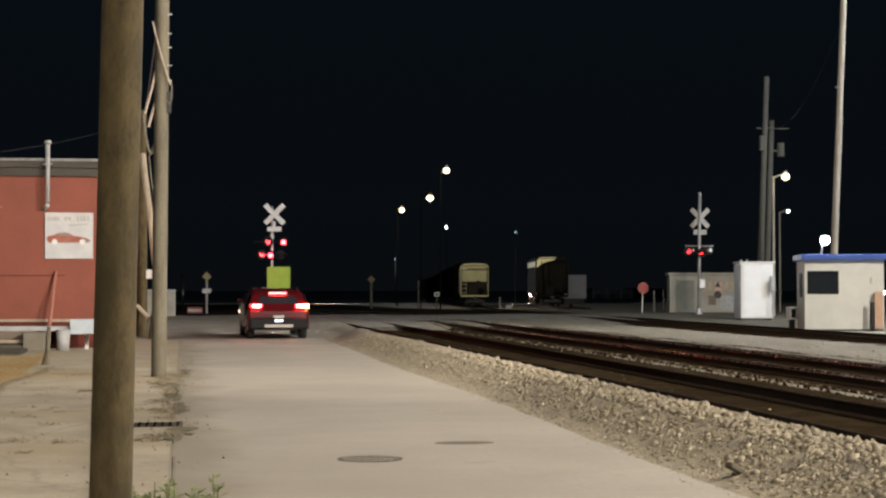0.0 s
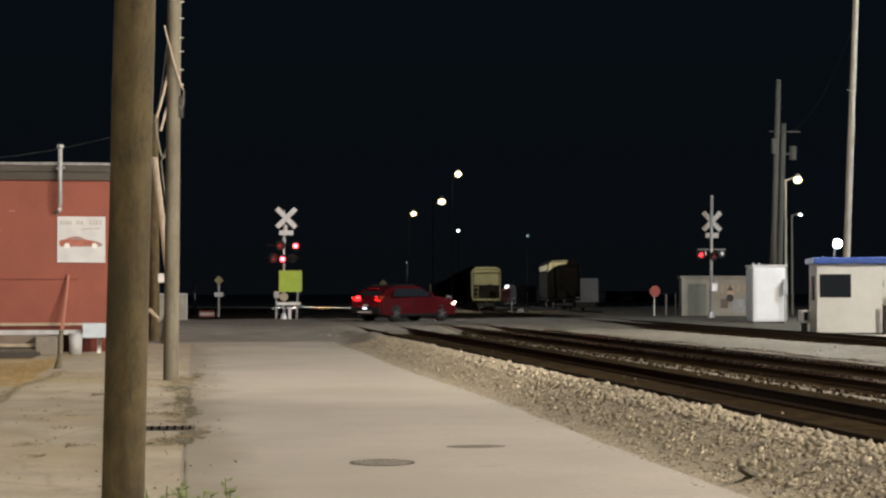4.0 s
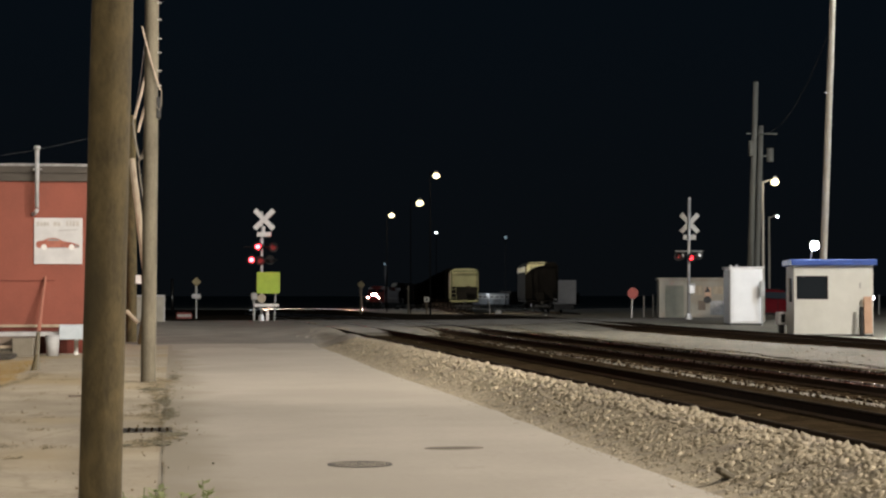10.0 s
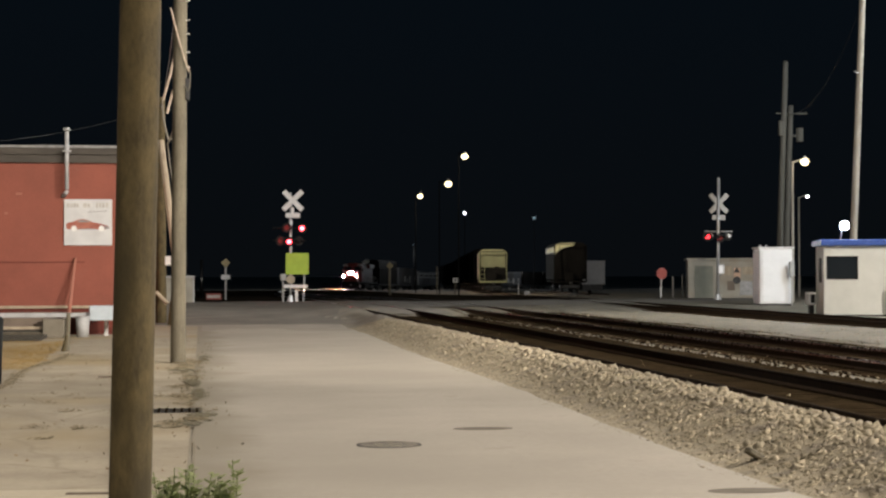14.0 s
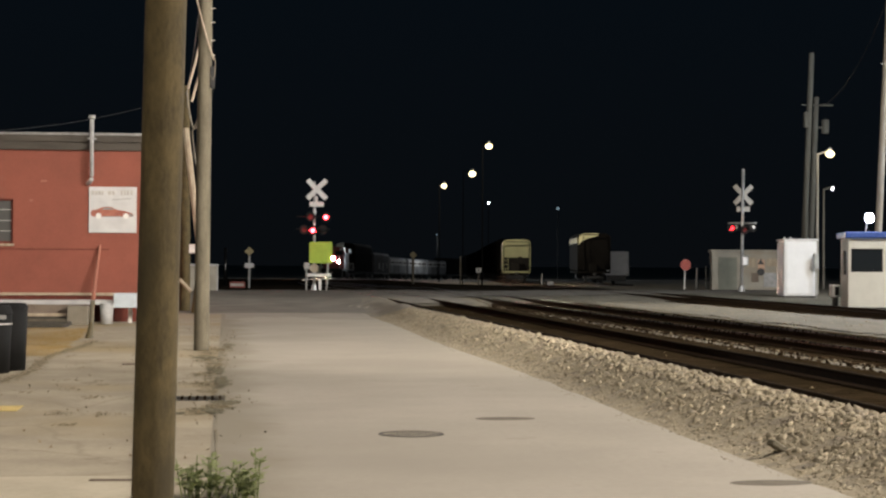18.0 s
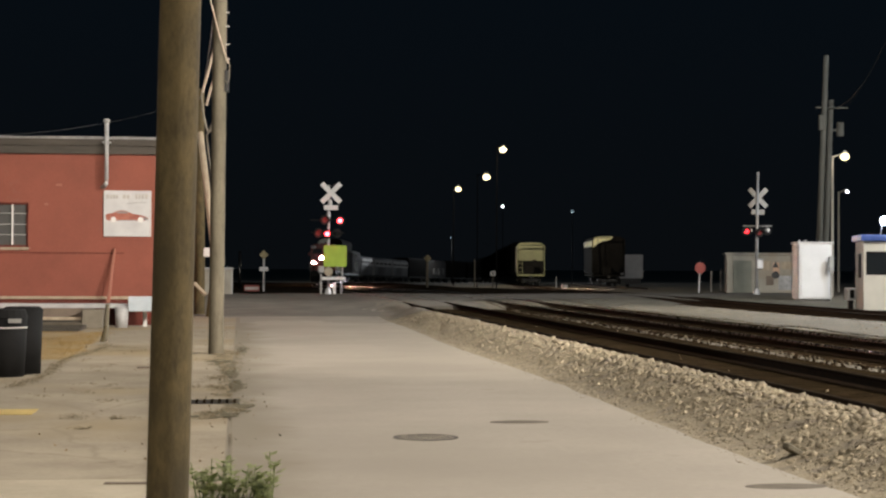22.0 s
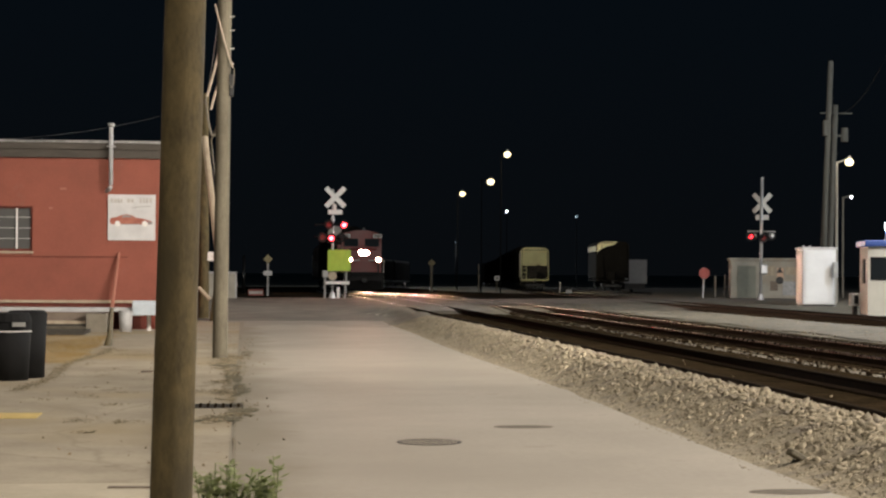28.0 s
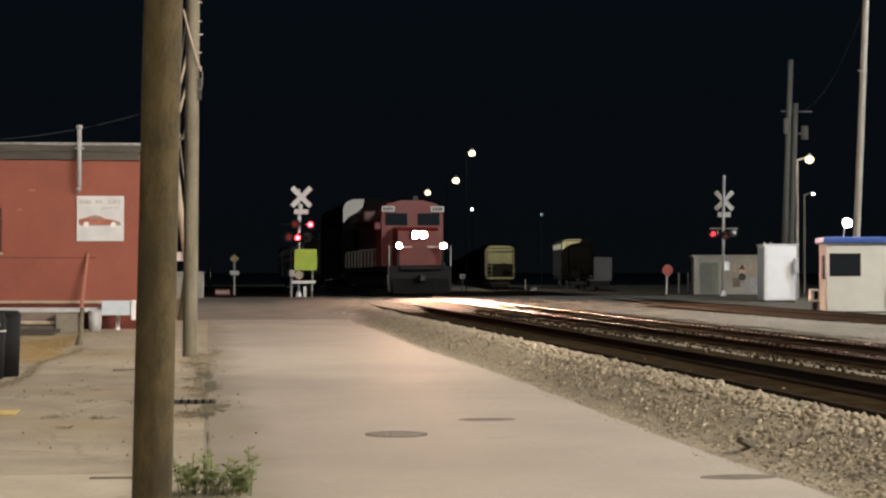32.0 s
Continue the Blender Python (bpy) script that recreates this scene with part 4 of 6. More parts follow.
for i, (u, wd, h) in enumerate(((0.07, 0.07, 0.11), (0.16, 0.07, 0.10), (0.25, 0.06, 0.11), (0.33, 0.05, 0.1), (0.50, 0.09, 0.11), (0.61, 0.07, 0.10), (0.84, 0.05, 0.13), (0.92, 0.05, 0.13), (1.00, 0.06, 0.13), (1.09, 0.07, 0.13))):
    part("letter_bar", boxed(cx + u, cx + u + wd, SY - 0.005, SY - 0.002, SZ1 - 0.22, SZ1 - 0.22 + h), PRINTGREY, sg)
bm = bme()
for i in range(9):
    rod(bm, (cx + 0.62 + i * 0.055, SY - 0.004, SZ1 - 0.36 + 0.03 * (i % 2) + i * 0.004), (cx + 0.675 + i * 0.055, SY - 0.004, SZ1 - 0.36 + 0.03 * ((i + 1) % 2) + i * 0.004), 0.008, n=5)
part("script_line", bm, PRINTDARK, sg, "illegible slanted script line")

dk = thing("loading_dock", "low timber loading dock with a pale steel edge beam", "loading dock")
part("edge_beam", boxed(-14, -2.88, 45.7, 45.85, 0.50, 0.62, 0.01), PIPEWHITE, dk, "pale galvanised edge beam")
for i in range(30):
    x0 = -14 + i * 0.385
    part("deck_board", boxed(x0, x0 + 0.365, 45.86, 47.40, 0.545, 0.6, 0.006), BROWNPANEL, dk)
for x0 in (-13.5, -11.4, -9.3, -7.2, -5.1):
    part("support_post", boxed(x0, x0 + 0.16, 45.9, 46.06, 0, 0.54), BROWNPANEL, dk)
part("step_board", boxed(-14, -3.92, 45.1, 45.62, 0.215, 0.285, 0.006), PALEWOOD, dk, "pale worn timber step")
part("step_board", boxed(-14, -4.0, 44.85, 45.08, 0.10, 0.15, 0.006), POLEMID, dk, "lower grey timber step")
part("step_riser", boxed(-14, -4.0, 45.09, 45.14, 0.0, 0.21), RAMPWOOD, dk)
bm = bme()
prism(bm, [(42.6, 0.0), (42.6, 0.02), (44.84, 0.10), (44.84, 0.0)], -14, -3.85, "x")
part("ramp", bm, RAMPWOOD, dk, "worn grey timber ramp")
for i in range(5):
    y_ = 42.75 + i * 0.42
    part("ramp_cleat", boxed(-14, -3.87, y_, y_ + 0.06, 0.02 + i * 0.015, 0.05 + i * 0.015), RAMPWOOD, dk)
part("riser", boxed(-14, -3.7, 45.66, 45.69, 0.0, 0.5), BROWNPANEL, dk)
part("end_post", boxed(-3.98, -3.45, 44.9, 45.66, 0.0, 0.48, 0.02), DIMCONC, dk, "stained concrete end post")
part("end_box", boxed(-2.86, -2.02, 45.5, 45.95, 0.42, 0.80, 0.02), BOXBLUE, dk, "pale blue-grey metal box at the dock's end")
part("box_flange", boxed(-2.10, -1.98, 45.44, 45.49, 0.30, 0.82, 0.015), WHITE, dk, "white plate on the box")
bk = thing("bucket", "white plastic bucket standing under the dock edge", "bucket")
bm = bme()
rod(bm, (-3.02, 45.5, 0.0), (-3.02, 45.5, 0.52), 0.15, 0.18, 16)
# white greyed here for the shade the bucket stands in
part("body", bm, PIPEWHITE, bk, "", True)
part("rim", rodded((-3.02, 45.5, 0.50), (-3.02, 45.5, 0.54), 0.192, n=16), PIPEWHITE, bk)
st = thing("leaning_post", "rough reddish wooden stake leaning on the red wall", "post")
part("stake", rodded((-3.47, 46.9, 0.60), (-3.34, 47.38, 2.05), 0.055, 0.035, 7), FLAKED, st)
stub = thing("wooden_post", "short weathered grey wooden post standing in the dry grass", "post")
tapered_pole("shaft", (-2.80, 37.06, -0.05), (-2.75, 37.06, 0.80), 0.062, 0.045, POLEMID, stub, 8, 9, 12)
part("split_side", rodded((-2.86, 37.02, 0.0), (-2.78, 37.02, 0.34), 0.045, 0.03, 7), POLE, stub, "darker split side")
pq = solid("small_sign_post", boxed(-2.52, -2.42, 46.3, 46.33, 0.0, 0.42, 0.005), WHITE, "small white marker leaning by the wall's foot", "marker")

tb = thing("trash_bin", "black plastic wheeled trash bin with a domed lid", "trash bin")
bm = bme()
rod(bm, (-3.36, 25.6, 0.0), (-3.36, 25.6, 0.84), 0.29, 0.33, 20)
part("barrel", bm, BLACKPLASTIC, tb, "", True)
part("lid", rodded((-3.36, 25.6, 0.845), (-3.36, 25.6, 0.97), 0.345, 0.30, 20), BLACKPLASTIC, tb)
part("band", rodded((-3.36, 25.6, 0.70), (-3.36, 25.6, 0.716), 0.328, n=20), WHITE, tb, "white stripe round the bin")
part("label_plate", boxed(-3.26, -3.08, 25.26, 25.28, 0.78, 0.84), GREYMETAL, tb)
tb2 = thing("trash_bin", "second black trash bin standing close behind", "trash bin")
part("barrel", rodded((-3.17, 26.2, 0.0), (-3.17, 26.2, 0.92), 0.26, 0.29, 18), BLACKPLASTIC, tb2, "", True)
part("lid", rodded((-3.17, 26.2, 0.925), (-3.17, 26.2, 0.99), 0.305, 0.25, 18), BLACKPLASTIC, tb2)

# dry grass, kerb paint, cracks and litter on the lot
vs, fs = [], []
rnd = random.Random(5)
for i in range(14000):
    y = rnd.uniform(30, 42.7)
    x = -2.75 - 0.02 * (y - 23) - abs(rnd.gauss(0, 2.2))
    if x < -9 or noise.noise((x * 0.8, y * 0.35, 2.0)) < -0.05:
        continue
    a, h, l = rnd.uniform(0, 6.28), rnd.uniform(0.02, 0.05), rnd.uniform(0.04, 0.11)
    k = len(vs)
    dx, dy = math.cos(a) * l, math.sin(a) * l
    vs += [(x - dy * 0.05, y + dx * 0.05, 0.010), (x + dy * 0.05, y - dx * 0.05, 0.010), (x + dx, y + dy, h)]
    fs.append((k, k + 1, k + 2))
tagged(new("dry_grass", from_arrays("dry_grass", vs, fs, STRAW)), "trampled straw-coloured dry grass in front of the dock", "grass", kind="stuff")
tagged(new("sandy_patch", strip("sandy_patch", [(y, -10, -2.72 - 0.02 * (y - 23) + 0.5 * noise.noise((y * 0.8, 1.0, 0.0)) + 0.3 * noise.noise((y * 2.7, 4.0, 0.0))) for y in steps((30.0, 42.6, 0.3))], 0.008, SANDY)), "patch of sand and straw litter over the concrete", "sand", kind="stuff")


def ribbon(name, pts, width, mat_, label, seed, z=0.017):
    """A ragged line of dirt along the ground."""
    vs, fs = [], []
    n = 60
    P_ = [Vector(p) for p in pts]
    for i in range(n + 1):
        t = i / n * (len(P_) - 1)
        k = min(int(t), len(P_) - 2)
        c = P_[k].lerp(P_[k + 1], t - k)
        w_ = width * max(0.05, 0.55 + 1.1 * noise.noise((c.y * 0.9, seed, 0.0)) + 0.5 * noise.noise((c.y * 3.1, seed + 7, 0.0)))
        o = 0.5 * width * noise.noise((c.y * 0.7, seed + 3.0, 1.0))
        vs += [(c.x + o - w_, c.y, z), (c.x + o + w_, c.y, z)]
        if i:
            fs.append((2 * i - 2, 2 * i - 1, 2 * i + 1, 2 * i))
    return tagged(new(name, from_arrays(name, vs, fs, mat_)), label, "dirt line", "dirt patches", "stuff")


ribbon("dirt_line", [(-0.10, 33.5), (-0.06, 27.0), (-0.10, 22.0), (-0.08, 17.5), (-0.05, 12.3)], 0.008, GRIME, "dirt and weeds packed along the pavement joint", 9.0)
solid("kerb_paint", boxed(-6, -2.2, 19.0, 19.65, 0.005, 0.014, 0.003), YELLOW, "worn yellow painted parking line", "painted line")
sl = thing("drain_grate", "dark rusty slot drain set in the concrete", "drain")
part("channel", boxed(-0.62, 0.0, 20.35, 20.95, 0.005, 0.012), DARKMETAL, sl)
for i in range(7):
    part("bar", boxed(-0.60 + i * 0.088, -0.57 + i * 0.088, 20.38, 20.92, 0.012, 0.02), TIE, sl)


def cover(x, y, r, label, bars=True, mat_=None, squash=1.0):
    c = thing("manhole_cover", label, "manhole cover", "manhole covers")
    bm = bme()
    prism(bm, [(u, y + (v - y) * squash) for u, v in ring_pts(x, y, r, 28)], 0.004, 0.0085, "z")
    part("plate", bm, mat_ or IRON, c)
    bm = bme()
    pts = ring_pts(x, y, r + 0.03, 32)
    inn = ring_pts(x, y, r, 32)
    for i in range(32):
        j = (i + 1) % 32
        q = [bm.verts.new((*p, z)) for z in (0.006, 0.0105) for p in (pts[i], pts[j], inn[j], inn[i])]
        bm.faces.new(q[4:])
        bm.faces.new((q[0], q[1], q[5], q[4]))
    bmesh.ops.remove_doubles(bm, verts=bm.verts[:], dist=0.0005)
    if bars:
        part("ring", bm, IRON, c)
    else:
        bm.free()
    if bars:
        for i in range(9):
            u = -r * 0.85 + i * r * 0.2125
            h = math.sqrt(max(0, r * r * 0.9 - u * u))
            m = Matrix.Translation((x, y, 0)) @ Matrix.Rotation(radians(-30), 4, "Z")
            part("bar", boxed(u - 0.007, u + 0.007, -h, h, 0.0080, 0.0095, 0, m), SLAB, c)
    return c


cover(1.73, 16.22, 0.275, "round iron manhole cover with diagonal ribs in the street")
cover(2.87, 17.78, 0.31, "flat brownish manhole cover sunk in the street", False, PATCH, 0.55)
cover(3.98, 12.4, 0.31, "dark sunk cover near the ballast edge", False, PATCH, 0.5)

# slab kerb, grime along the joint, leaf litter
solid("pale_slab", boxed(-9, -0.56, 6, 13.1, -0.05, 0.022), SLAB, "pale raised concrete slab edge in the lot", "slab")
MOSS = mat("mossy_dirt", (0.105, 0.092, 0.05), (0.20, 0.172, 0.105), 5, 0.97, bump=0.6, fine=40)
mrnd = random.Random(77)


def moss(cx, cy, rx, ry, n_):
    """A patch of many small ragged pieces that thin out from its middle."""
    bm = bme()
    for k in range(n_):
        x0, y0 = mrnd.gauss(cx, rx * 0.5), mrnd.gauss(cy, ry * 0.5)
        r_, sd = mrnd.uniform(0.02, 0.075), mrnd.uniform(0, 90)
        bm.faces.new([bm.verts.new((x0 + r_ * math.cos(a_) * q, y0 + 2.4 * r_ * math.sin(a_) * q, 0.0126 + 0.00002 * k)) for a_, q in ((2 * math.pi * i / 9, 0.8 + 0.7 * noise.noise((i * 1.3, sd, 0.0))) for i in range(9))])
    solid("moss_patch", bm, MOSS, "dark mossy dirt along the pavement joint", "dirt patch", "dirt patches", "stuff")


for row in ((-0.30, 29.2, 0.26, 0.8, 60), (-0.14, 26.2, 0.13, 1.3, 60), (-0.05, 23.4, 0.10, 1.3, 45), (0.02, 20.0, 0.15, 0.35, 26), (-0.18, 18.9, 0.22, 0.3, 26), (0.06, 33.5, 0.08, 1.8, 30), (-0.72, 12.95, 0.12, 0.06, 26), (-0.52, 12.42, 0.10, 0.04, 12)):
    moss(*row)
rnd = random.Random(44)
vs, fs = [], []


def crumbs(cx, cy, rx, ry, n):
    """Small crumbs of dirt strewn thickest about a point."""
    for _ in range(n):
        x, y = rnd.gauss(cx, rx), rnd.gauss(cy, ry)
        r_, a = rnd.uniform(0.006, 0.022), rnd.uniform(0, 6.28)
        k = len(vs)
        for q in range(5):
            w_ = r_ * rnd.uniform(0.6, 1.3)
            vs.append((x + w_ * math.cos(a + q * 1.257), y + 2.2 * w_ * math.sin(a + q * 1.257), 0.0125 + rnd.uniform(0, 0.004)))
        vs.append((x, y, 0.014 + 0.35 * r_))
        for q in range(5):
            fs.append((k + q, k + (q + 1) % 5, k + 5))


for i in range(46):
    crumbs(rnd.gauss(-0.20, 0.14), 18.5 + 14.5 * rnd.random() ** 0.8, rnd.uniform(0.03, 0.09), rnd.uniform(0.08, 0.35), rnd.randrange(20, 70))
for i in range(26):
    crumbs(rnd.uniform(-2.7, -0.8), rnd.uniform(17, 35), rnd.uniform(0.03, 0.10), rnd.uniform(0.05, 0.25), rnd.randrange(8, 40))
for i in range(30):
    u = i / 29
    crumbs(-2.95 + 0.25 * u + 0.1 * math.sin(9 * u), 23.5 + 12 * u, 0.06, 0.25, 40)
for i in range(5):
    crumbs(-0.9 + 0.09 * i, 12.93 + 0.02 * i, 0.05, 0.05, 120)
tagged(new("dirt_crumbs", from_arrays("dirt_crumbs", vs, fs, CRUMB)), "crumbled brown dirt strewn along joints of the concrete", "dirt", kind="stuff")
part_rng = random.Random(21)
bm = bme()
for i in range(260):
    u = part_rng.random()
    cy = part_rng.uniform(14, 43)
    cx = part_rng.gauss(-1.3, 0.9) if u < 0.45 else part_rng.gauss(-0.1, 0.22)
    if cx > 0.5:
        continue
    a = part_rng.uniform(0, 6.28)
    r_ = part_rng.uniform(0.008, 0.032)
    z_ = 0.012
    q = [bm.verts.new((cx + r_ * math.cos(a + k * 1.57) * (1.0 if k % 2 else 0.55), cy + r_ * math.sin(a + k * 1.57) * (1.0 if k % 2 else 0.55), z_ + (0.02 if k == 1 else 0.0))) for k in range(4)]
    bm.faces.new(q)
solid("leaf_litter", bm, DRYLEAF, "scattered dry brown leaves and crumbs on the concrete", "leaf litter", kind="stuff")
for (lx, ly, ang) in ((-1.35, 27.5, 20), (-0.73, 12.8, -4)):
    solid("stick", boxed(-0.24, 0.24, -0.035, 0.03, 0.002, 0.028, 0.008), BROWNPANEL, "dark fallen stick on the concrete", "stick", at=pose(lx, ly, 0.005, 0, 0, ang))

# weeds at the foot of the near pole
wd = thing("weed_clump", "leafy green weeds growing from the pavement joint", "weeds")
rnd = random.Random(9)
for s in range(34):
    bx, by = -0.02 + rnd.uniform(-0.27, 0.27), 11.9 + rnd.uniform(-0.2, 0.2)
    h = rnd.uniform(0.10, 0.33)
    lean = Vector((rnd.uniform(-0.06, 0.06), rnd.uniform(-0.06, 0.06), 0))
    tip = Vector((bx, by, h)) + lean
    st_ = part("stem", rodded((bx, by, 0), tip, 0.006, 0.003, 5), LEAF, wd)
    bm = bme()
    for k in range(15):
        t = rnd.uniform(0.2, 1.0)
        p = Vector((bx, by, 0)).lerp(tip, t)
        a = rnd.uniform(0, 6.28)
        d = Vector((math.cos(a), math.sin(a), rnd.uniform(-0.1, 0.7))).normalized()
        L, wv = rnd.uniform(0.045, 0.10), rnd.uniform(0.016, 0.034)
        sd = d.cross(Vector((0, 0, 1))).normalized() * wv
        q = [bm.verts.new(v) for v in (p, p + d * L * 0.45 + sd, p + d * L, p + d * L * 0.45 - sd)]
        bm.faces.new(q)
    part("leaves", bm, LEAF, st_)
rk = solid("broken_tie_end", boxed(-0.11, 0.11, -0.035, 0.035, 0, 0.05, 0.01, pose(0, 0, 0, 0, 24, 35)), POLEMID, "dark broken piece of wood on the ballast", "wood scrap", at=pose(4.49, 13.85, height(4.49, 13.85) + 0.045))

# ---- crossing signals ----


def blade(bm, cx, cz, ang, y0, L=1.22, W=0.23):
    m = Matrix.Translation((cx, y0, cz)) @ Matrix.Rotation(ang, 4, "Y")
    box(bm, -L / 2, L / 2, 0.0, 0.006, -W / 2, W / 2, 0, m)


BLINK_FLAPS = []  # added shutter, its hinge, the way it faces, the beat on which it opens


def flasher(name, parent, x, y, z, face, lens, silver_back=False, beat=None):
    """A crossing lamp: round black background, hood and red lens that face along y by the sign of face.
    On a beat, an added red shutter swings up under the hood and down again, to imitate switching."""
    bm = bme()
    pts = ring_pts(x, z, 0.22, 22)
    prism(bm, pts, y, y + 0.012 * face)
    f = part(name, bm, BLACK, parent)
    part("housing", rodded((x, y + 0.014 * -face, z), (x, y - 0.22 * face, z), 0.12, 0.08, 14), SILVER if silver_back else BLACK, f)
    bm = bme()
    prism(bm, ring_pts(x, z, 0.108, 20), y + 0.016 * face, y + 0.03 * face)
    part("lens", bm, lens, f, "glowing red lens")
    bm = bme()
    n = 14
    for i in range(n):
        a0, a1 = radians(-10 + 200 * i / n), radians(-10 + 200 * (i + 1) / n)
        q = [bm.verts.new((x + 0.125 * math.cos(a), y + d * face, z + 0.125 * math.sin(a))) for a, d in ((a0, 0.014), (a1, 0.014), (a1, 0.30), (a0, 0.30))]
        bm.faces.new(q)
        q = [bm.verts.new((x + 0.129 * math.cos(a), y + d * face, z + 0.129 * math.sin(a))) for a, d in ((a0, 0.014), (a1, 0.014), (a1, 0.30), (a0, 0.30))]
        bm.faces.new(q[::-1])
    part("hood", bm, BLACK, f)
    if beat is not None:
        bm = bme()
        prism(bm, ring_pts(0, -0.114, 0.113, 18), -0.002, 0.002)
        sh = part("shutter", bm, COVERRED, f, "added dark red shutter that darkens the lens")
        BLINK_FLAPS.append((sh, (x, y + 0.036 * face, z + 0.115), face, beat))
    return f


sm = thing("crossing_signal", "railway crossing signal with crossbuck and red flashing lamps", "crossing signal", "crossing signals")
MX, MY = 4.03, 80.2
gz = height(MX, MY)
part("mast", rodded((MX, MY, gz), (MX, MY, 5.35), 0.058, 0.055, 12), SILVER, sm, "", True)
part("base_casting", rodded((MX, MY, gz - 0.05), (MX, MY, gz + 0.30), 0.20, 0.10, 10), SILVER, sm)
for a in (radians(45), radians(-45)):
    bm = bme()
    blade(bm, 4.13, 4.98, a, MY - 0.10 - (0.012 if a > 0 else 0))
    part("crossbuck_blade", bm, WHITE, sm, "white crossbuck blade")
part("track_count_bracket", boxed(4.06, 4.18, MY - 0.09, MY - 0.06, 4.34, 4.66), WHITE, sm)
part("track_count_plate", boxed(3.80, 4.45, MY - 0.115, MY - 0.095, 4.19, 4.41, 0.003), WHITE, sm, "small white plate below the crossbuck")
part("lamp_arm", rodded((3.2, MY - 0.05, 3.72), (4.75, MY - 0.05, 3.72), 0.03, n=8), BLACK, sm, "black cross-arm")
part("lamp_arm", rodded((3.2, MY - 0.02, 3.15), (4.75, MY + 0.05, 3.15), 0.03, n=8), BLACK, sm, "black cross-arm")
part("junction_box", rodded((4.03, MY - 0.05, 3.88), (4.03, MY - 0.05, 4.08), 0.10, 0.08, 10), SILVER, sm)
flasher("flasher", sm, 3.84, MY - 0.2, 3.73, -1, G_RED, beat=0)
flasher("flasher", sm, 4.54, MY - 0.2, 3.70, -1, G_RED, beat=1)
flasher("flasher", sm, 3.55, MY - 0.25, 3.13, -1, G_RED, beat=0)
flasher("flasher", sm, 3.95, MY - 0.25, 3.09, -1, G_RED, beat=1)
flasher("flasher", sm, 4.42, MY + 0.2, 3.13, 1, G_RED2)
bm = bme()
prism(bm, [(3.80, 1.63), (3.84, 1.59), (4.81, 1.59), (4.85, 1.63), (4.85, 2.53), (4.81, 2.57), (3.84, 2.57), (3.80, 2.53)], MY - 0.13, MY - 0.118)
part("warning_panel", bm, WARNGREEN, sm, "square fluorescent yellow-green panel")
bm = bme()
prism(bm, ring_pts(4.02, 1.37, 0.2, 20), MY - 0.14, MY - 0.125)
part("disc_plate", bm, mat("tan_plate", (0.36, 0.31, 0.22), (0.46, 0.40, 0.29), 4, 0.6), sm, "round tan plate")
part("gate_bar", boxed(3.70, 4.80, MY - 0.18, MY - 0.14, 0.98, 1.12, 0.01), WHITE, sm, "short white bar across the mast")
part("second_post", rodded((4.60, MY, gz - 0.05), (4.66, MY, 1.6), 0.045, n=8), GREYMETAL, sm)
part("mechanism", boxed(3.55, 3.82, MY - 0.2, MY + 0.2, 1.3, 1.62, 0.03), GREYMETAL, sm, "grey gate mechanism box")
part("cable_riser", boxed(4.22, 4.36, MY - 0.2, MY - 0.1, gz, gz + 0.52, 0.01), WHITE, sm, "white marker at the foot")
part("support_leg", rodded((3.68, MY, gz - 0.05), (3.68, MY, 1.32), 0.05, n=8), GREYMETAL, sm)

sr = thing("crossing_signal", "crossing signal seen from behind with aluminium lamp housings", "crossing signal", "crossing signals")
RX, RY = 24.56, 81.26
gz2 = height(RX, RY)
part("mast", rodded((RX, RY, gz2), (RX + 0.06, RY, 6.1), 0.075, 0.07, 12), SILVER, sr, "", True)
part("finial", rodded((RX + 0.06, RY, 6.1), (RX + 0.06, RY, 6.22), 0.09, 0.05, 10), SILVER, sr)
for a in (radians(45), radians(-45)):
    bm = bme()
    blade(bm, 24.66, 4.98, a, RY + 0.10 + (0.012 if a > 0 else 0))
    part("crossbuck_blade", bm, PRINTGREY, sr, "bare back of a crossbuck blade")
part("track_count_plate", boxed(24.34, 24.98, RY + 0.095, RY + 0.115, 4.18, 4.42), PRINTGREY, sr)
part("lamp_arm", rodded((23.9, RY, 3.62), (25.3, RY, 3.62), 0.035, n=8), GREYMETAL, sr)
flasher("flasher", sr, 24.02, RY - 0.15, 3.37, -1, G_REDFAR, beat=1)
flasher("flasher", sr, 24.62, RY - 0.25, 3.30, -1, G_REDFAR, beat=0)
flasher("flasher", sr, 25.12, RY + 0.15, 3.42, 1, G_RED2, True)
flasher("flasher", sr, 24.25, RY + 0.15, 3.42, 1, G_RED2, True)
part("bell_box", boxed(24.50, 24.86, RY - 0.2, RY - 0.08, 1.55, 2.05, 0.06), SILVER, sr, "rounded aluminium box on the mast")
part("base_casting", rodded((RX, RY, gz2 - 0.05), (RX, RY, gz2 + 0.3), 0.2, 0.1, 10), SILVER, sr)

# ---- right-hand yard ----
bg_ = thing("signal_case", "white metal signal case standing by the crossing", "equipment cabinet")
gy = height(23.5, 69.8)
part("body", boxed(22.92, 24.26, 69.75, 71.5, gy + 0.08, 2.62, 0.02), CASEWHITE, bg_, "plain white sheet-metal shell")
# a grey sheet darkens the side turned from the lamps
part("side_panel", boxed(22.88, 22.915, 69.8, 71.5, gy + 0.1, 2.56, 0.01), GREYMETAL, bg_, "side coloured greyer, as it faces away from the lamps")
part("roof", boxed(22.84, 24.34, 69.70, 71.6, 2.622, 2.70, 0.02), WHITE, bg_)
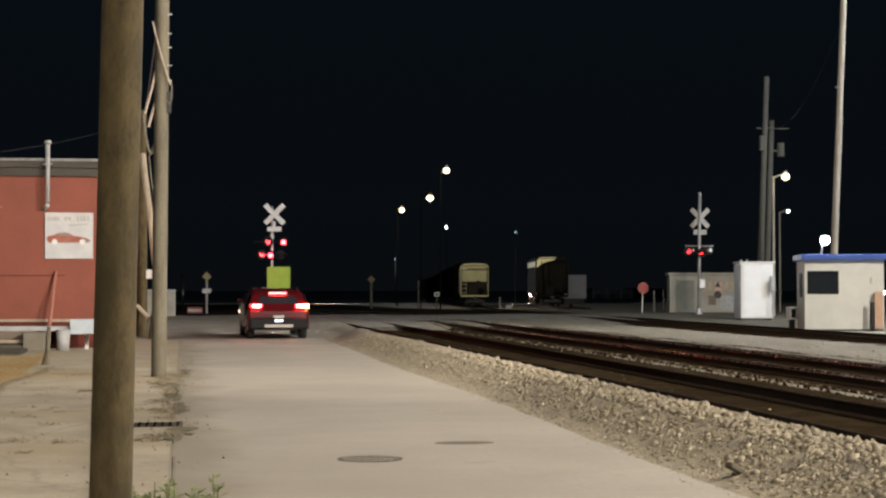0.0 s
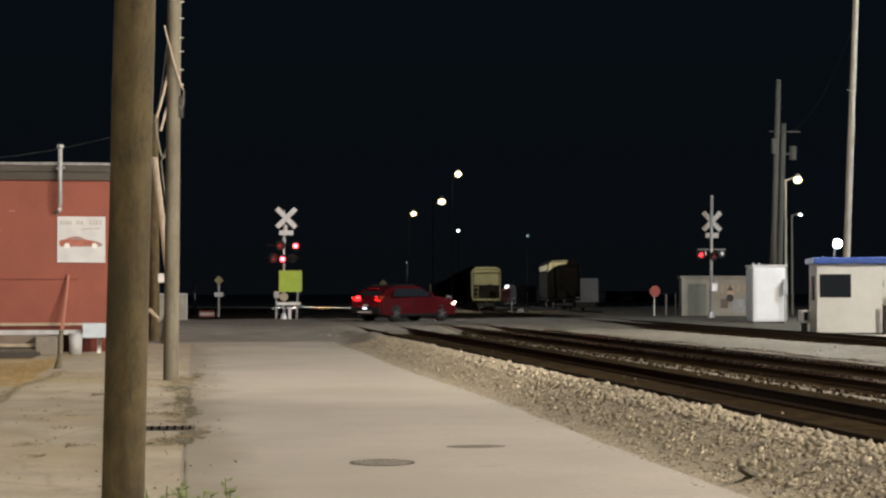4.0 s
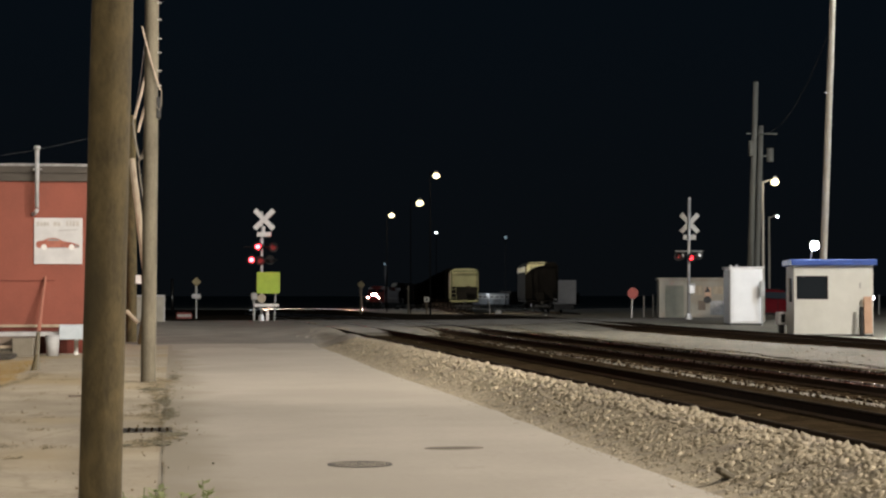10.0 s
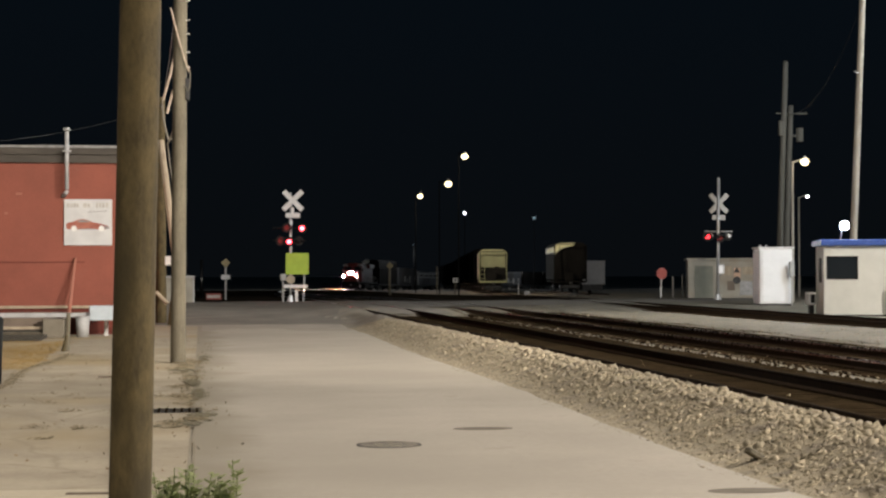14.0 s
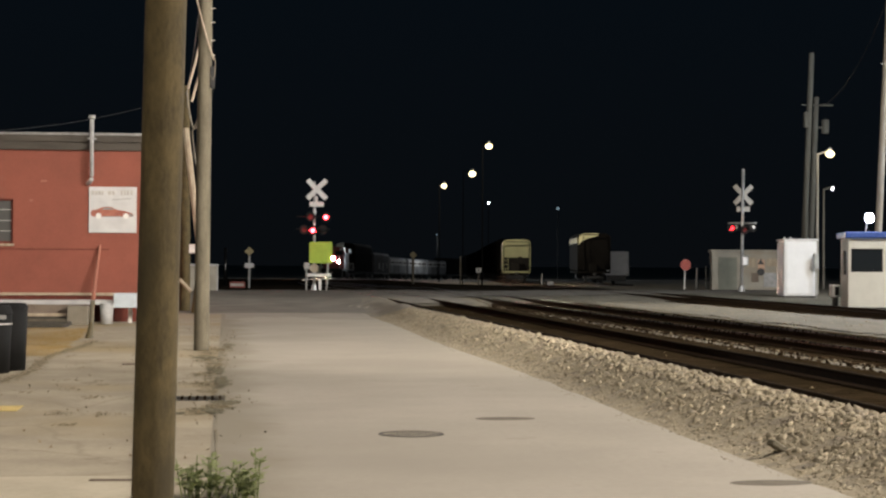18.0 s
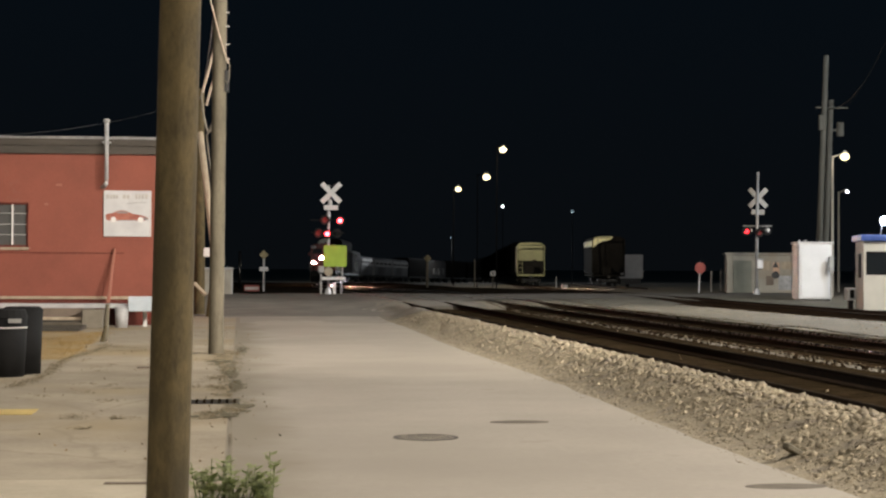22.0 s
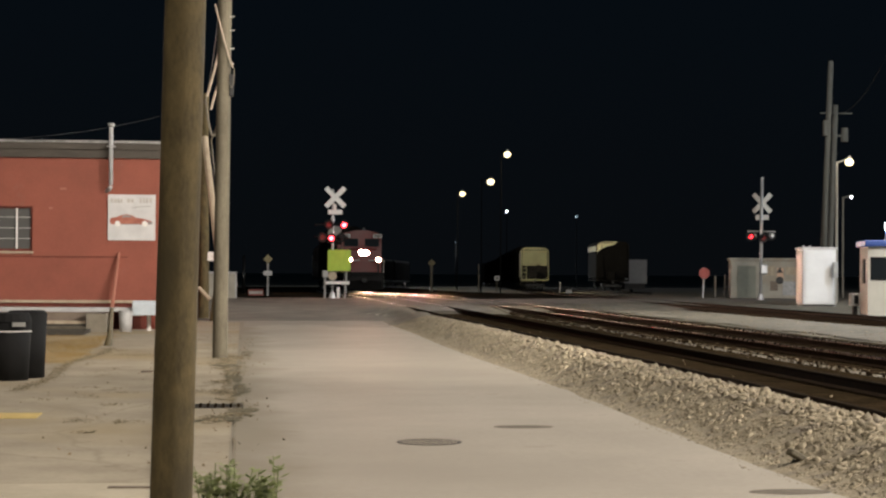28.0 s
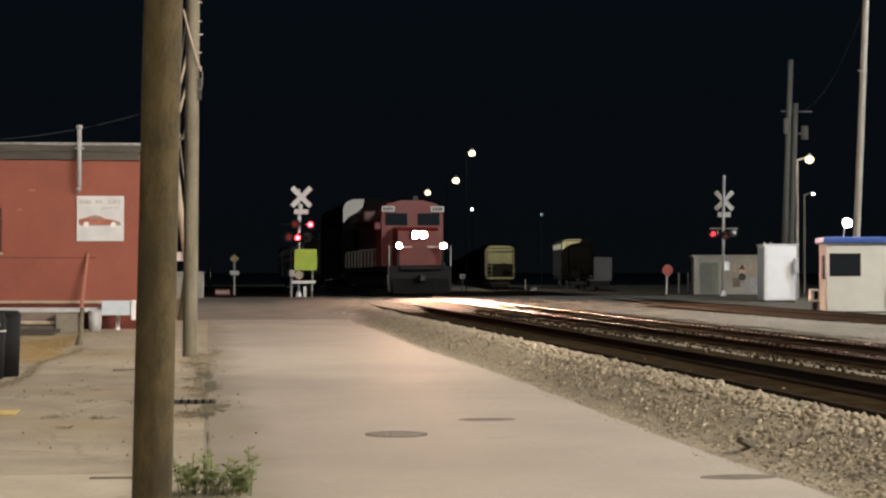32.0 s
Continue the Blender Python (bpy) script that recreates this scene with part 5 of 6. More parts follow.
part("base", boxed(22.95, 24.2, 69.8, 71.4, gy - 0.05, gy + 0.078), DARKMETAL, bg_)
part("door", boxed(23.02, 24.16, 69.722, 69.747, gy + 0.16, 2.54, 0.01), CASEWHITE, bg_, "white hinged door")
for xx in (22.95, 23.2):
    part("lifting_eye", rodded((xx, 69.9, 2.70), (xx, 69.9, 2.78), 0.04, n=8), SILVER, bg_)
mp_ = thing("meter_post", "grey electricity meter on a thin post beside the case", "meter")
part("post", rodded((24.12, 69.4, gy), (24.12, 69.4, 2.1), 0.03, n=8), GREYMETAL, mp_)
part("meter", boxed(24.0, 24.22, 69.28, 69.40, 1.45, 2.1, 0.03), GREYMETAL, mp_)

bo = thing("guard_booth", "cream panelled guard booth with a blue flat roof", "booth")
bz = height(21, 54.5)
fx0, fx1, fy, by1 = 20.08, 22.62, 54.35, 56.75
for x0, x1, z0, z1 in ((fx0, fx1, bz + 0.06, 1.40), (fx0, fx1, 2.16, 2.50), (fx0, 20.16, 1.40, 2.16), (21.17, fx1, 1.40, 2.16)):
    part("wall", boxed(x0, x1, fy, fy + 0.09, z0, z1), CREAM, bo, "cream panel wall")
part("wall", boxed(fx0, fx0 + 0.09, fy + 0.09, by1, bz + 0.06, 1.3), CREAM, bo)
part("wall", boxed(fx0, fx0 + 0.09, fy + 0.09, by1, 2.1, 2.5), CREAM, bo)
part("wall", boxed(fx0, fx0 + 0.09, fy + 0.09, fy + 0.7, 1.3, 2.1), CREAM, bo)
part("wall", boxed(fx0, fx0 + 0.09, by1 - 0.7, by1, 1.3, 2.1), CREAM, bo)
part("wall", boxed(fx1 - 0.09, fx1, fy + 0.09, by1, bz + 0.06, 2.5), CREAM, bo)
part("wall", boxed(fx0 + 0.09, fx1 - 0.09, by1 - 0.09, by1, bz + 0.06, 2.5), CREAM, bo)
part("floor", boxed(fx0 + 0.09, fx1 - 0.09, fy + 0.09, by1 - 0.09, bz + 0.06, bz + 0.12), BROWNPANEL, bo)
wn_ = part("window", boxed(20.16, 21.17, fy + 0.035, fy + 0.05, 1.40, 2.16), GLASS, bo, "dark booth window")
for x0, x1, z0, z1 in ((20.16, 21.17, 2.12, 2.16), (20.16, 21.17, 1.40, 1.44), (20.16, 20.20, 1.44, 2.12), (21.13, 21.17, 1.44, 2.12)):
    part("frame", boxed(x0, x1, fy - 0.012, fy + 0.033, z0, z1), BLACK, wn_)
part("side_window", boxed(fx0 + 0.03, fx0 + 0.05, fy + 0.7, by1 - 0.7, 1.3, 2.1), GLASS, bo)
part("roof", boxed(19.96, 22.72, fy - 0.28, by1 + 0.20, 2.502, 2.70, 0.02), BLUE, bo, "blue painted flat roof")
part("skid", boxed(fx0 + 0.02, fx1 - 0.02, fy + 0.02, fy + 0.16, bz - 0.02, bz + 0.058), DARKMETAL, bo)
part("skid", boxed(fx0 + 0.02, fx1 - 0.02, by1 - 0.2, by1 - 0.05, bz - 0.02, bz + 0.058), DARKMETAL, bo)
part("latch", boxed(22.18, 22.22, fy - 0.03, fy - 0.001, 1.75, 1.95), GREYMETAL, bo)
fl = thing("flood_lamp", "small blinding white flood lamp on the booth roof", "flood lamp")
part("bracket", rodded((20.66, fy + 0.3, 2.69), (20.72, fy + 0.3, 3.08), 0.02, n=6), GREYMETAL, fl)
part("housing", boxed(20.66, 20.92, fy + 0.28, fy + 0.42, 3.02, 3.30, 0.02), GREYMETAL, fl)
bm = bme()
prism(bm, ring_pts(20.79, 3.16, 0.14, 20), fy + 0.25, fy + 0.276)
part("lens", bm, G_FLOOD, fl, "glowing white lens")
ac = thing("wall_heater", "small white wall unit with a dark grille by the booth", "air unit")
part("case", boxed(20.50, 20.81, 57.27, 57.62, bz + 0.33, bz + 0.76, 0.02), CASEWHITE, ac)
part("grille", boxed(20.58, 20.72, 57.25, 57.267, bz + 0.40, bz + 0.69), DARKMETAL, ac)
part("stand", boxed(20.58, 20.73, 57.37, 57.52, bz - 0.02, bz + 0.33), DARKMETAL, ac)
lb = solid("leaning_board", boxed(-0.13, 0.13, -0.02, 0.02, 0, 1.2, 0.01, pose(0, 0, 0, -6, 0, 0)), ORANGEWOOD, "orange weathered board leaning on the booth", "board", at=pose(22.27, 53.75, bz + 0.1, 0, 0, -14))
ps = solid("dark_post", rodded((22.04, 53.75, bz - 0.05), (22.04, 53.75, bz + 0.95), 0.07, n=10), DARKMETAL, "short dark bollard beside the booth", "bollard")

cb = thing("concrete_hut", "low grey concrete hut with a roller door and stained wall", "hut")
cz0 = height(27, 90)
part("wall", boxed(25.65, 29.3, 90.0, 92.6, cz0 - 0.05, 2.30), CONCGREY, cb)
part("roof", boxed(25.55, 29.4, 89.9, 92.7, 2.302, 2.42, 0.02), CONCGREY, cb)
part("roller_door", boxed(25.98, 26.95, 89.955, 89.997, cz0, 1.92), DOORGREY, cb, "grey-green roller door")
for i in range(9):
    part("slat", boxed(25.99, 26.94, 89.94, 89.954, cz0 + 0.03 + i * 0.19, cz0 + 0.20 + i * 0.19), DOORGREY, cb)
for (x0, z0, w_, h_, mm) in ((27.45, 1.5, 0.5, 0.5, PALEWOOD), (28.05, 1.25, 0.35, 0.65, ORANGEWOOD), (28.5, 1.55, 0.6, 0.4, PALEWOOD), (27.7, 0.7, 0.4, 0.5, BROWNPANEL), (28.35, 0.45, 0.8, 0.75, FLASHING)):
    part("faded_panel", boxed(x0, x0 + w_, 89.985, 89.997, z0, z0 + h_), mm, cb, "faded painted patch")
for z0 in (1.55, 1.05):
    bm = bme()
    prism(bm, ring_pts(28.2, z0 + 0.2, 0.2, 3 if z0 > 1.3 else 16, math.pi / 2), 89.97, 89.984)
    part("emblem", bm, DARKMETAL, cb, "dark faded emblem shape")

for (bx, by_, tx, tz, r0, r1, lab) in ((25.78, 76.0, 26.18, 11.2, 0.16, 0.12, "leaning grey wooden utility pole"), (26.75, 77.9, 27.07, 9.4, 0.15, 0.12, "grey wooden utility pole with crossarm and transformer")):
    u = thing("utility_pole", lab + " behind the signal case", "utility pole", "utility poles")
    tapered_pole("shaft", (bx, by_, 0.0), (tx, by_, tz), r0, r1, POLEGREY, u, 12, 12, bx)
    if tz < 10:
        part("crossarm", boxed(26.3, 27.8, by_ - 0.20, by_ - 0.12, 8.98, 9.04), POLEGREY, u)
        part("transformer", rodded((27.50, by_, 7.72), (27.50, by_, 8.35), 0.17, n=14), POLEGREY, u, "grey transformer can")
        part("bracket", boxed(27.1, 27.36, by_ - 0.05, by_ + 0.05, 7.95, 8.03), POLEGREY, u)
    else:
        part("insulator_box", boxed(25.75, 26.0, by_ - 0.35, by_ - 0.15, 7.8, 8.5, 0.03), POLEGREY, u)
tl = thing("tall_pole", "tall pale leaning wooden pole behind the booth", "utility pole", "utility poles")
tapered_pole("shaft", (22.39, 58.3, 0.0), (23.0, 58.28, 14.0), 0.13, 0.10, POLETALL, tl, 18, 14, 12)
part("cleat", rodded((22.7, 58.2, 8.6), (22.5, 58.1, 8.62), 0.02, n=6), GREYMETAL, tl)
wire("overhead_wire", sag((23.0, 58.2, 11.5), (26.9, 77.8, 9.0), 1.2), 0.012, BLACK, None, "dark overhead cable between the poles", "cable")


def street_lamp(name, base, h, head, label, pole_mat, g, r=0.07, cat="street lamp", size=1.0):
    s = thing(name, label, cat, "lamps")
    hx, hy, hz = head
    part("pole", rodded((base[0], base[1], base[2]), (base[0], base[1], h), r, r * 0.7, 10), pole_mat, s)
    part("arm", rodded((base[0], base[1], h - 0.05), (hx, hy, hz + 0.12), 0.035, n=8), pole_mat, s)
    hd = part("head", rodded((hx, hy, hz + 0.13 * size), (hx, hy, hz + 0.30 * size), 0.16 * size, 0.08 * size, 14), GREYMETAL, s, "lamp head")
    bm = bme()
    bmesh.ops.create_icosphere(bm, subdivisions=2, radius=0.26 * size, matrix=Matrix.Translation((hx, hy, hz - 0.06 * size)) @ Matrix.Diagonal((1, 1, 0.85, 1)))
    part("globe", bm, g, hd, "glowing warm globe", True)
    return s


street_lamp("yard_lamp", (18.4, 124.8, 0.0), 10.4, (18.81, 124.59, 10.15), "tall yard lamp with a warm glowing head", DIMPOLE, G_LAMP, 0.05, size=1.0)
street_lamp("yard_lamp", (22.25, 163.5, -0.4), 10.4, (23.10, 163.38, 10.20), "tall yard lamp with a warm glowing head", DIMPOLE, G_LAMP, 0.055, size=1.4)
street_lamp("yard_lamp", (23.2, 189.8, -0.6), 10.4, (23.68, 189.58, 10.20), "tall yard lamp with a warm glowing head", DIMPOLE, G_LAMP, 0.06, size=1.25)
street_lamp("street_lamp", (26.12, 74.97, 0.2), 6.6, (26.66, 74.89, 6.62), "slim street lamp lit beside the utility poles", POLETALL, G_LAMP, size=0.75)
street_lamp("street_lamp", (37.2, 105.6, 0.0), 6.4, (37.76, 105.59, 6.45), "far street lamp with a small pale light", POLETALL, G_FARW, size=0.34)
for at_, g, r_, lab in (((59.71, 395.5, 15.5), G_FARW, 0.24, "far white hillside light"), ((75.48, 393.2, 14.4), G_FARB, 0.36, "faint bluish distant light")):
    s = thing("distant_light", lab + " on a tall dark mast", "light mast", "lamps")
    part("mast", rodded((at_[0], at_[1], -2.2), at_, 0.10, 0.07, 8), DIMPOLE, s)
    bm = bme()
    bmesh.ops.create_icosphere(bm, subdivisions=2, radius=r_, matrix=Matrix.Translation(at_))
    part("lamp", bm, g, s, "", True)

ss = thing("stop_sign", "faded red octagonal stop sign on a white post", "stop sign")
part("post", rodded((24.2, 90.45, height(24.2, 90.4)), (24.25, 90.45, 1.9), 0.04, n=8), WHITE, ss)
bm = bme()
prism(bm, ring_pts(24.25, 1.6, 0.31, 8, radians(22.5)), 90.385, 90.40)
part("plate", bm, STOPRED, ss)


def small_sign(name, x, y, z, shape, m_, label, plate=True, zb=None, pr=0.05, pm=None, size=0.24):
    s = thing(name, label, "road sign", "small signs")
    zb = height(x, y) if zb is None else zb
    part("post", rodded((x, y, zb - 0.05), (x, y, z + 0.1), pr, n=8), pm or GREYMETAL, s)
    bm = bme()
    prism(bm, ring_pts(x, z, size, 4 if shape == "diamond" else 18), y - pr - 0.03, y - pr - 0.012)
    part("plate", bm, m_, s)
    if plate:
        part("lower_plate", boxed(x - 0.23, x + 0.23, y - 0.07, y - 0.055, z - 0.85, z - 0.62), PIPEWHITE, s)
    return s


small_sign("diamond_sign", 1.21, 90.8, 2.19, "diamond", DULLYELLOW, "small yellow diamond sign with a white plate")
small_sign("diamond_sign", 16.0, 149.3, 2.33, "diamond", DULLYELLOW, "small yellow diamond sign on a broad grey post", False, None, 0.11, DIMCONC, 0.33)
st_ = thing("switch_target", "small square white switch target on a short post", "switch stand", "small signs")
part("post", rodded((21.58, 148.5, height(21.58, 148.5) - 0.05), (21.58, 148.5, 1.0), 0.06, n=8), DIMCONC, st_)
part("plate", boxed(21.36, 21.80, 148.40, 148.43, 0.86, 1.26, 0.02), WHITE, st_, "square white plate")
part("mark", boxed(21.50, 21.66, 148.385, 148.396, 0.96, 1.16), DARKMETAL, st_, "dark mark")
solid("thin_post", rodded((20.2, 150.0, height(20.2, 150.0) - 0.1), (20.2, 150.0, 2.25), 0.07, 0.06, 8), DIMCONC, "thin grey post beyond the crossing", "post")
BARRIER = mat("faded_barrier_red", (0.20, 0.055, 0.045), (0.28, 0.09, 0.075), 4, 0.8)
br = thing("barrier_block", "low red and white concrete barrier block", "barrier")
part("block", boxed(0.2, 1.0, 91.2, 91.7, 0.2, 0.62, 0.05), BARRIER, br)
part("stripe", boxed(0.25, 0.95, 91.19, 91.198, 0.38, 0.52), PRINTGREY, br)
cbk = thing("concrete_wall_block", "grey concrete wall stub at the roadside", "wall stub")
part("block", boxed(-1.9, -0.35, 80.4, 80.9, 0.2, 1.45, 0.03), CONCGREY, cbk)
part("coping", boxed(-1.94, -0.31, 80.36, 80.94, 1.452, 1.53, 0.02), PIPEWHITE, cbk, "pale coping stone")
part("edge_strip", boxed(-0.40, -0.34, 80.37, 80.396, 0.25, 1.44), PIPEWHITE, cbk, "pale worn edge")

# ---- parked hopper cars ----


def bogie(parent, x, y0, z, wheels=2):
    t = part("truck", boxed(x - 1.0, x + 1.0, y0 - 1.0, y0 + 1.0, z + 0.35, z + 0.75, 0.08), DARKMETAL, parent, "dark cast wheel truck")
    for dy in (-0.88, 0.88):
        for sx in (-0.75, 0.75):
            part("wheel", rodded((x + sx - 0.06, y0 + dy, z + 0.42), (x + sx + 0.06, y0 + dy, z + 0.42), 0.42, n=20), DARKMETAL, t, "", True)


def hopper(name, label, body_mat, end_mat, L=15.5, W=3.1, H=4.65):
    """Covered hopper, its near end at y = 0, rails at z = 0."""
    h = thing(name, label, "rail car", "parked rail cars")
    prof = [(-W / 2, 1.25), (-W / 2, H - 0.45), (-W / 2 + 0.12, H - 0.18), (-W / 2 + 0.4, H - 0.03), (0, H), (W / 2 - 0.4, H - 0.03), (W / 2 - 0.12, H - 0.18), (W / 2, H - 0.45), (W / 2, 1.25)]
    bm = bme()
    prism(bm, prof, 1.2, L - 1.2)
    part("body", bm, body_mat, h)
    # the end is flat here; a dark panel paints the recess's shade
    part("end_recess", boxed(-W / 2 + 0.06, W / 2 - 0.06, 1.15, 1.196, 1.26, H - 0.22), HOPPERDARK, h, "flat dark panel for the shade of the end recess")
    # lamplight on a dark car's top is put in as pale sheets
    if end_mat is HOPPERDARK:
        bm = bme()
        prism(bm, [(-W / 2 + 0.02, H - 1.25), (-W / 2 + 0.02, H - 0.48), (-W / 2 + 0.2, H - 0.2), (-W / 2 + 0.5, H - 0.06), (0.3, H - 0.03), (0.55, H - 0.12), (0.2, H - 0.36), (-0.5, H - 0.5), (-W / 2 + 0.45, H - 0.8)], 1.06, 1.14)
        part("top_sheet", bm, LITTOP, h, "pale patch painted where lamps light the top")
        part("side_sheet", boxed(-W / 2 - 0.02, -W / 2 - 0.004, 1.2, L - 1.3, H - 1.0, H - 0.47), LITTOP, h, "pale band painted where lamps light the upper side")
    part("end_sheet", boxed(-W / 2 + 0.16, W / 2 - 0.16, 1.08, 1.147, 2.45, H - 0.30), end_mat, h, "slanted pale end sheet")
    bm = bme()
    prism(bm, [(1.198, 2.55), (2.6, 1.2), (2.6, 1.0), (1.198, 2.3)], -W / 2 + 0.3, W / 2 - 0.3, "x")
    part("slope_sheet", bm, HOPPERDARK, h, "dark slope sheet")
    for sx in (-1, 1):
        part("corner_post", boxed(sx * W / 2 - 0.045 * (sx + 1), sx * W / 2 + 0.045 * (1 - sx), 0.35, 0.5, 0.95, H - 0.3, 0.02), body_mat, h, "corner post")
        if sx < 0:
            part("end_ladder", boxed(-W / 2 + 0.52, -W / 2 + 0.57, 0.38, 0.44, 1.05, H - 0.35), body_mat, h)
    bm = bme()
    prism(bm, [(-W / 2 + 0.06, H - 0.34), (-W / 2 + 0.3, H - 0.14), (W / 2 - 0.3, H - 0.14), (W / 2 - 0.06, H - 0.34), (W / 2 - 0.12, H - 0.36), (W / 2 - 0.32, H - 0.22), (-W / 2 + 0.32, H - 0.22), (-W / 2 + 0.12, H - 0.36)], 0.36, 0.49)
    part("top_rail", bm, body_mat, h)
    for i in range(6):
        part("rung", rodded((-W / 2 + 0.07, 0.42, 1.35 + i * 0.42), (-W / 2 + 0.5, 0.42, 1.35 + i * 0.42), 0.025, n=6), body_mat, h)
    part("sill", boxed(-W / 2 + 0.1, W / 2 - 0.1, 0.3, L - 0.3, 0.92, 1.12, 0.03), body_mat, h, "end platform and side sill")
    part("brake_wheel", rodded((0.35, 0.30, 2.25), (0.35, 0.36, 2.25), 0.3, n=18), HOPPERDARK, h)
    part("air_box", boxed(-0.5, 0.3, 0.55, 1.1, 1.13, 1.9, 0.05), HOPPERDARK, h)
    part("coupler", boxed(-0.14, 0.14, -0.35, 0.35, 0.72, 1.0, 0.04), DARKMETAL, h)
    bm = bme()
    for i in range(3):
        y0 = 2.5 + i * 3.7
        prism(bm, [(-W / 2 + 0.2, 1.2), (W / 2 - 0.2, 1.2), (0.3, 0.35), (-0.3, 0.35)], y0, y0 + 3.0)
    part("hopper_bays", bm, HOPPERDARK, h)
    bogie(h, 0, 2.2, 0)
    bogie(h, 0, L - 2.2, 0)
    return h


def on_line(line, y):
    i = int(np.argmin(np.abs(line[:, 1] - y)))
    p, d = line_frame(line, 1.0, i)
    return pose(p[0], p[1], table(RAILZ, p[1]), 0, 0, math.degrees(math.atan2(d[1], d[0])) - 90)


h1 = hopper("hopper_car", "cream covered hopper car parked on the siding, seen from its end", HOPPER, HOPPER, 15.5, 2.74, 4.25)
h1.matrix_basis = on_line(LINE_C, 168.5)
h2 = hopper("hopper_car", "dark covered hopper car with its lit top painted pale", HOPPERDARK, HOPPERDARK, 15.5, 3.2, 4.9)
h2.matrix_basis = on_line(LINE_D, 168.0)
for i in range(9):
    c = hopper("hopper_car", "black covered hopper car standing in line on the siding", SOOT, SOOT) if i == 0 else copy_thing(dark_car, Matrix.Identity(4))
    dark_car = c if i == 0 else dark_car
    c.matrix_basis = on_line(LINE_C, 187.5 + 16.6 * i)
s = thing("distant_light", "distant white light on a dark mast beside the curve", "light mast", "lamps")
part("mast", rodded((86.0, 425.5, -2.4), (86.0, 425.5, 7.6), 0.10, 0.07, 8), DIMPOLE, s)
bm = bme()
bmesh.ops.create_icosphere(bm, subdivisions=2, radius=0.09, matrix=Matrix.Translation((85.8, 425.3, 7.7)))
part("lamp", bm, G_FARB, s, "", True)
bx = thing("box_trailer", "grey boxy trailer parked beyond the hopper cars", "trailer")
part("body", boxed(38.7, 41.2, 176, 184, 0.5, 2.95, 0.03), BOXGREY, bx)
part("undercarriage", boxed(38.9, 41.0, 176.3, 183.5, -0.1, 0.5), DARKMETAL, bx)
for sx in (38.9, 40.9):
    part("wheel", rodded((sx - 0.12, 182, 0.05), (sx + 0.12, 182, 0.05), 0.48, n=16), TYRE, bx)



def turn(ob, x, y, deg):
    """Stand a thing on the point (x, y) and turn it there."""
    for c in ob.children:
        c.matrix_basis = Matrix.Translation((-x, -y, 0)) @ c.matrix_basis
    ob.matrix_basis = pose(x, y, 0, 0, 0, deg)


turn(bo, 21.26, 54.46, -14)
turn(bg_, 23.57, 69.79, -10)
turn(cb, 27.4, 89.95, -13)

# ---- small things about the crossing ----
# a pale bar on blocks, added for the gleam of a siding rail
pr = thing("spare_rail", "pale bar standing in for the gleam of a siding rail", "rail")
part("rail_bar", rodded((25.1, 116.0, table(BASE, 116) + 0.035), (26.1, 139.0, table(BASE, 139) + 0.035), 0.035, n=6), GLEAMSTEEL, pr)
for yy in (118.0, 127.0, 136.0):
    part("sleeper_block", boxed(25.1 + (yy - 116) * 0.0441 - 0.5, 25.1 + (yy - 116) * 0.0441 + 0.5, yy - 0.1, yy + 0.1, table(BASE, yy) - 0.05, table(BASE, yy) + 0.002), TIE, pr)
sw = thing("switch_stand", "small white switch stand beside the siding", "switch stand")
part("post", rodded((25.55, 140.0, table(BASE, 140) - 0.03), (25.55, 140.0, table(BASE, 140) + 0.95), 0.035, n=8), WHITE, sw)
part("stand_box", boxed(26.0, 26.5, 139.8, 140.2, table(BASE, 140) - 0.02, table(BASE, 140) + 0.32, 0.03), GREYMETAL, sw)
part("lever", rodded((25.6, 139.9, table(BASE, 140) + 0.16), (26.05, 140.0, table(BASE, 140) + 0.16), 0.025, n=6), DARKMETAL, sw)
lr = solid("leaning_plank", rodded((-2.18, 77.1, 0.95), (-1.50, 77.0, 0.30), 0.07, n=6), WHITE, "pale plank leaning on the roadside blocks", "plank")
for x0, x1, hgt in ((-3.9, -2.6, 1.0), (-2.5, -2.0, 1.25)):
    solid("concrete_block", boxed(x0, x1, 80.5, 81.1, 0.25, hgt, 0.04), DIMCONC, "tan concrete block at the roadside", "concrete block", "roadside blocks")
for px_, py_, h_, m_ in ((25.9, 94.2, 1.25, WHITE), (26.5, 94.4, 1.35, GREYMETAL), (26.75, 94.3, 0.9, DARKMETAL)):
    solid("short_post", rodded((px_, py_, 0.1), (px_, py_, 0.2 + h_), 0.05, n=8), m_, "short post standing beyond the stop sign", "post", "short posts")
for px_, hh in ((58.6, 1.12), (59.5, 1.2)):
    s = thing("distant_lamp", "small white light on a low post beyond the booth", "lamp", "lamps")
    part("post", rodded((px_, 142.8, -0.4), (px_, 142.8, hh + 0.9), 0.06, n=6), GREYMETAL, s)
    bm = bme()
    bmesh.ops.create_icosphere(bm, subdivisions=2, radius=0.17, matrix=Matrix.Translation((px_, 142.6, hh)))
    part("lamp", bm, G_FARW, s, "", True)
solid("marker_post", rodded((-0.03, 120, -0.2), (-0.03, 120, 2.6), 0.11, 0.10, 14), mat("glossy_dark_metal", (0.05, 0.05, 0.05), (0.09, 0.09, 0.09), 4, 0.3, metal=0.9), "tall dark metal post beyond the crossing", "post", smooth=True)
for i in range(6):
    solid("fence_post", rodded((45.5 + i * 1.4, 118, -0.1), (45.5 + i * 1.4, 118, 1.3 + 0.2 * (i % 2)), 0.05, n=6), GREYMETAL, "grey fence post beyond the booth", "fence post", "fence posts")
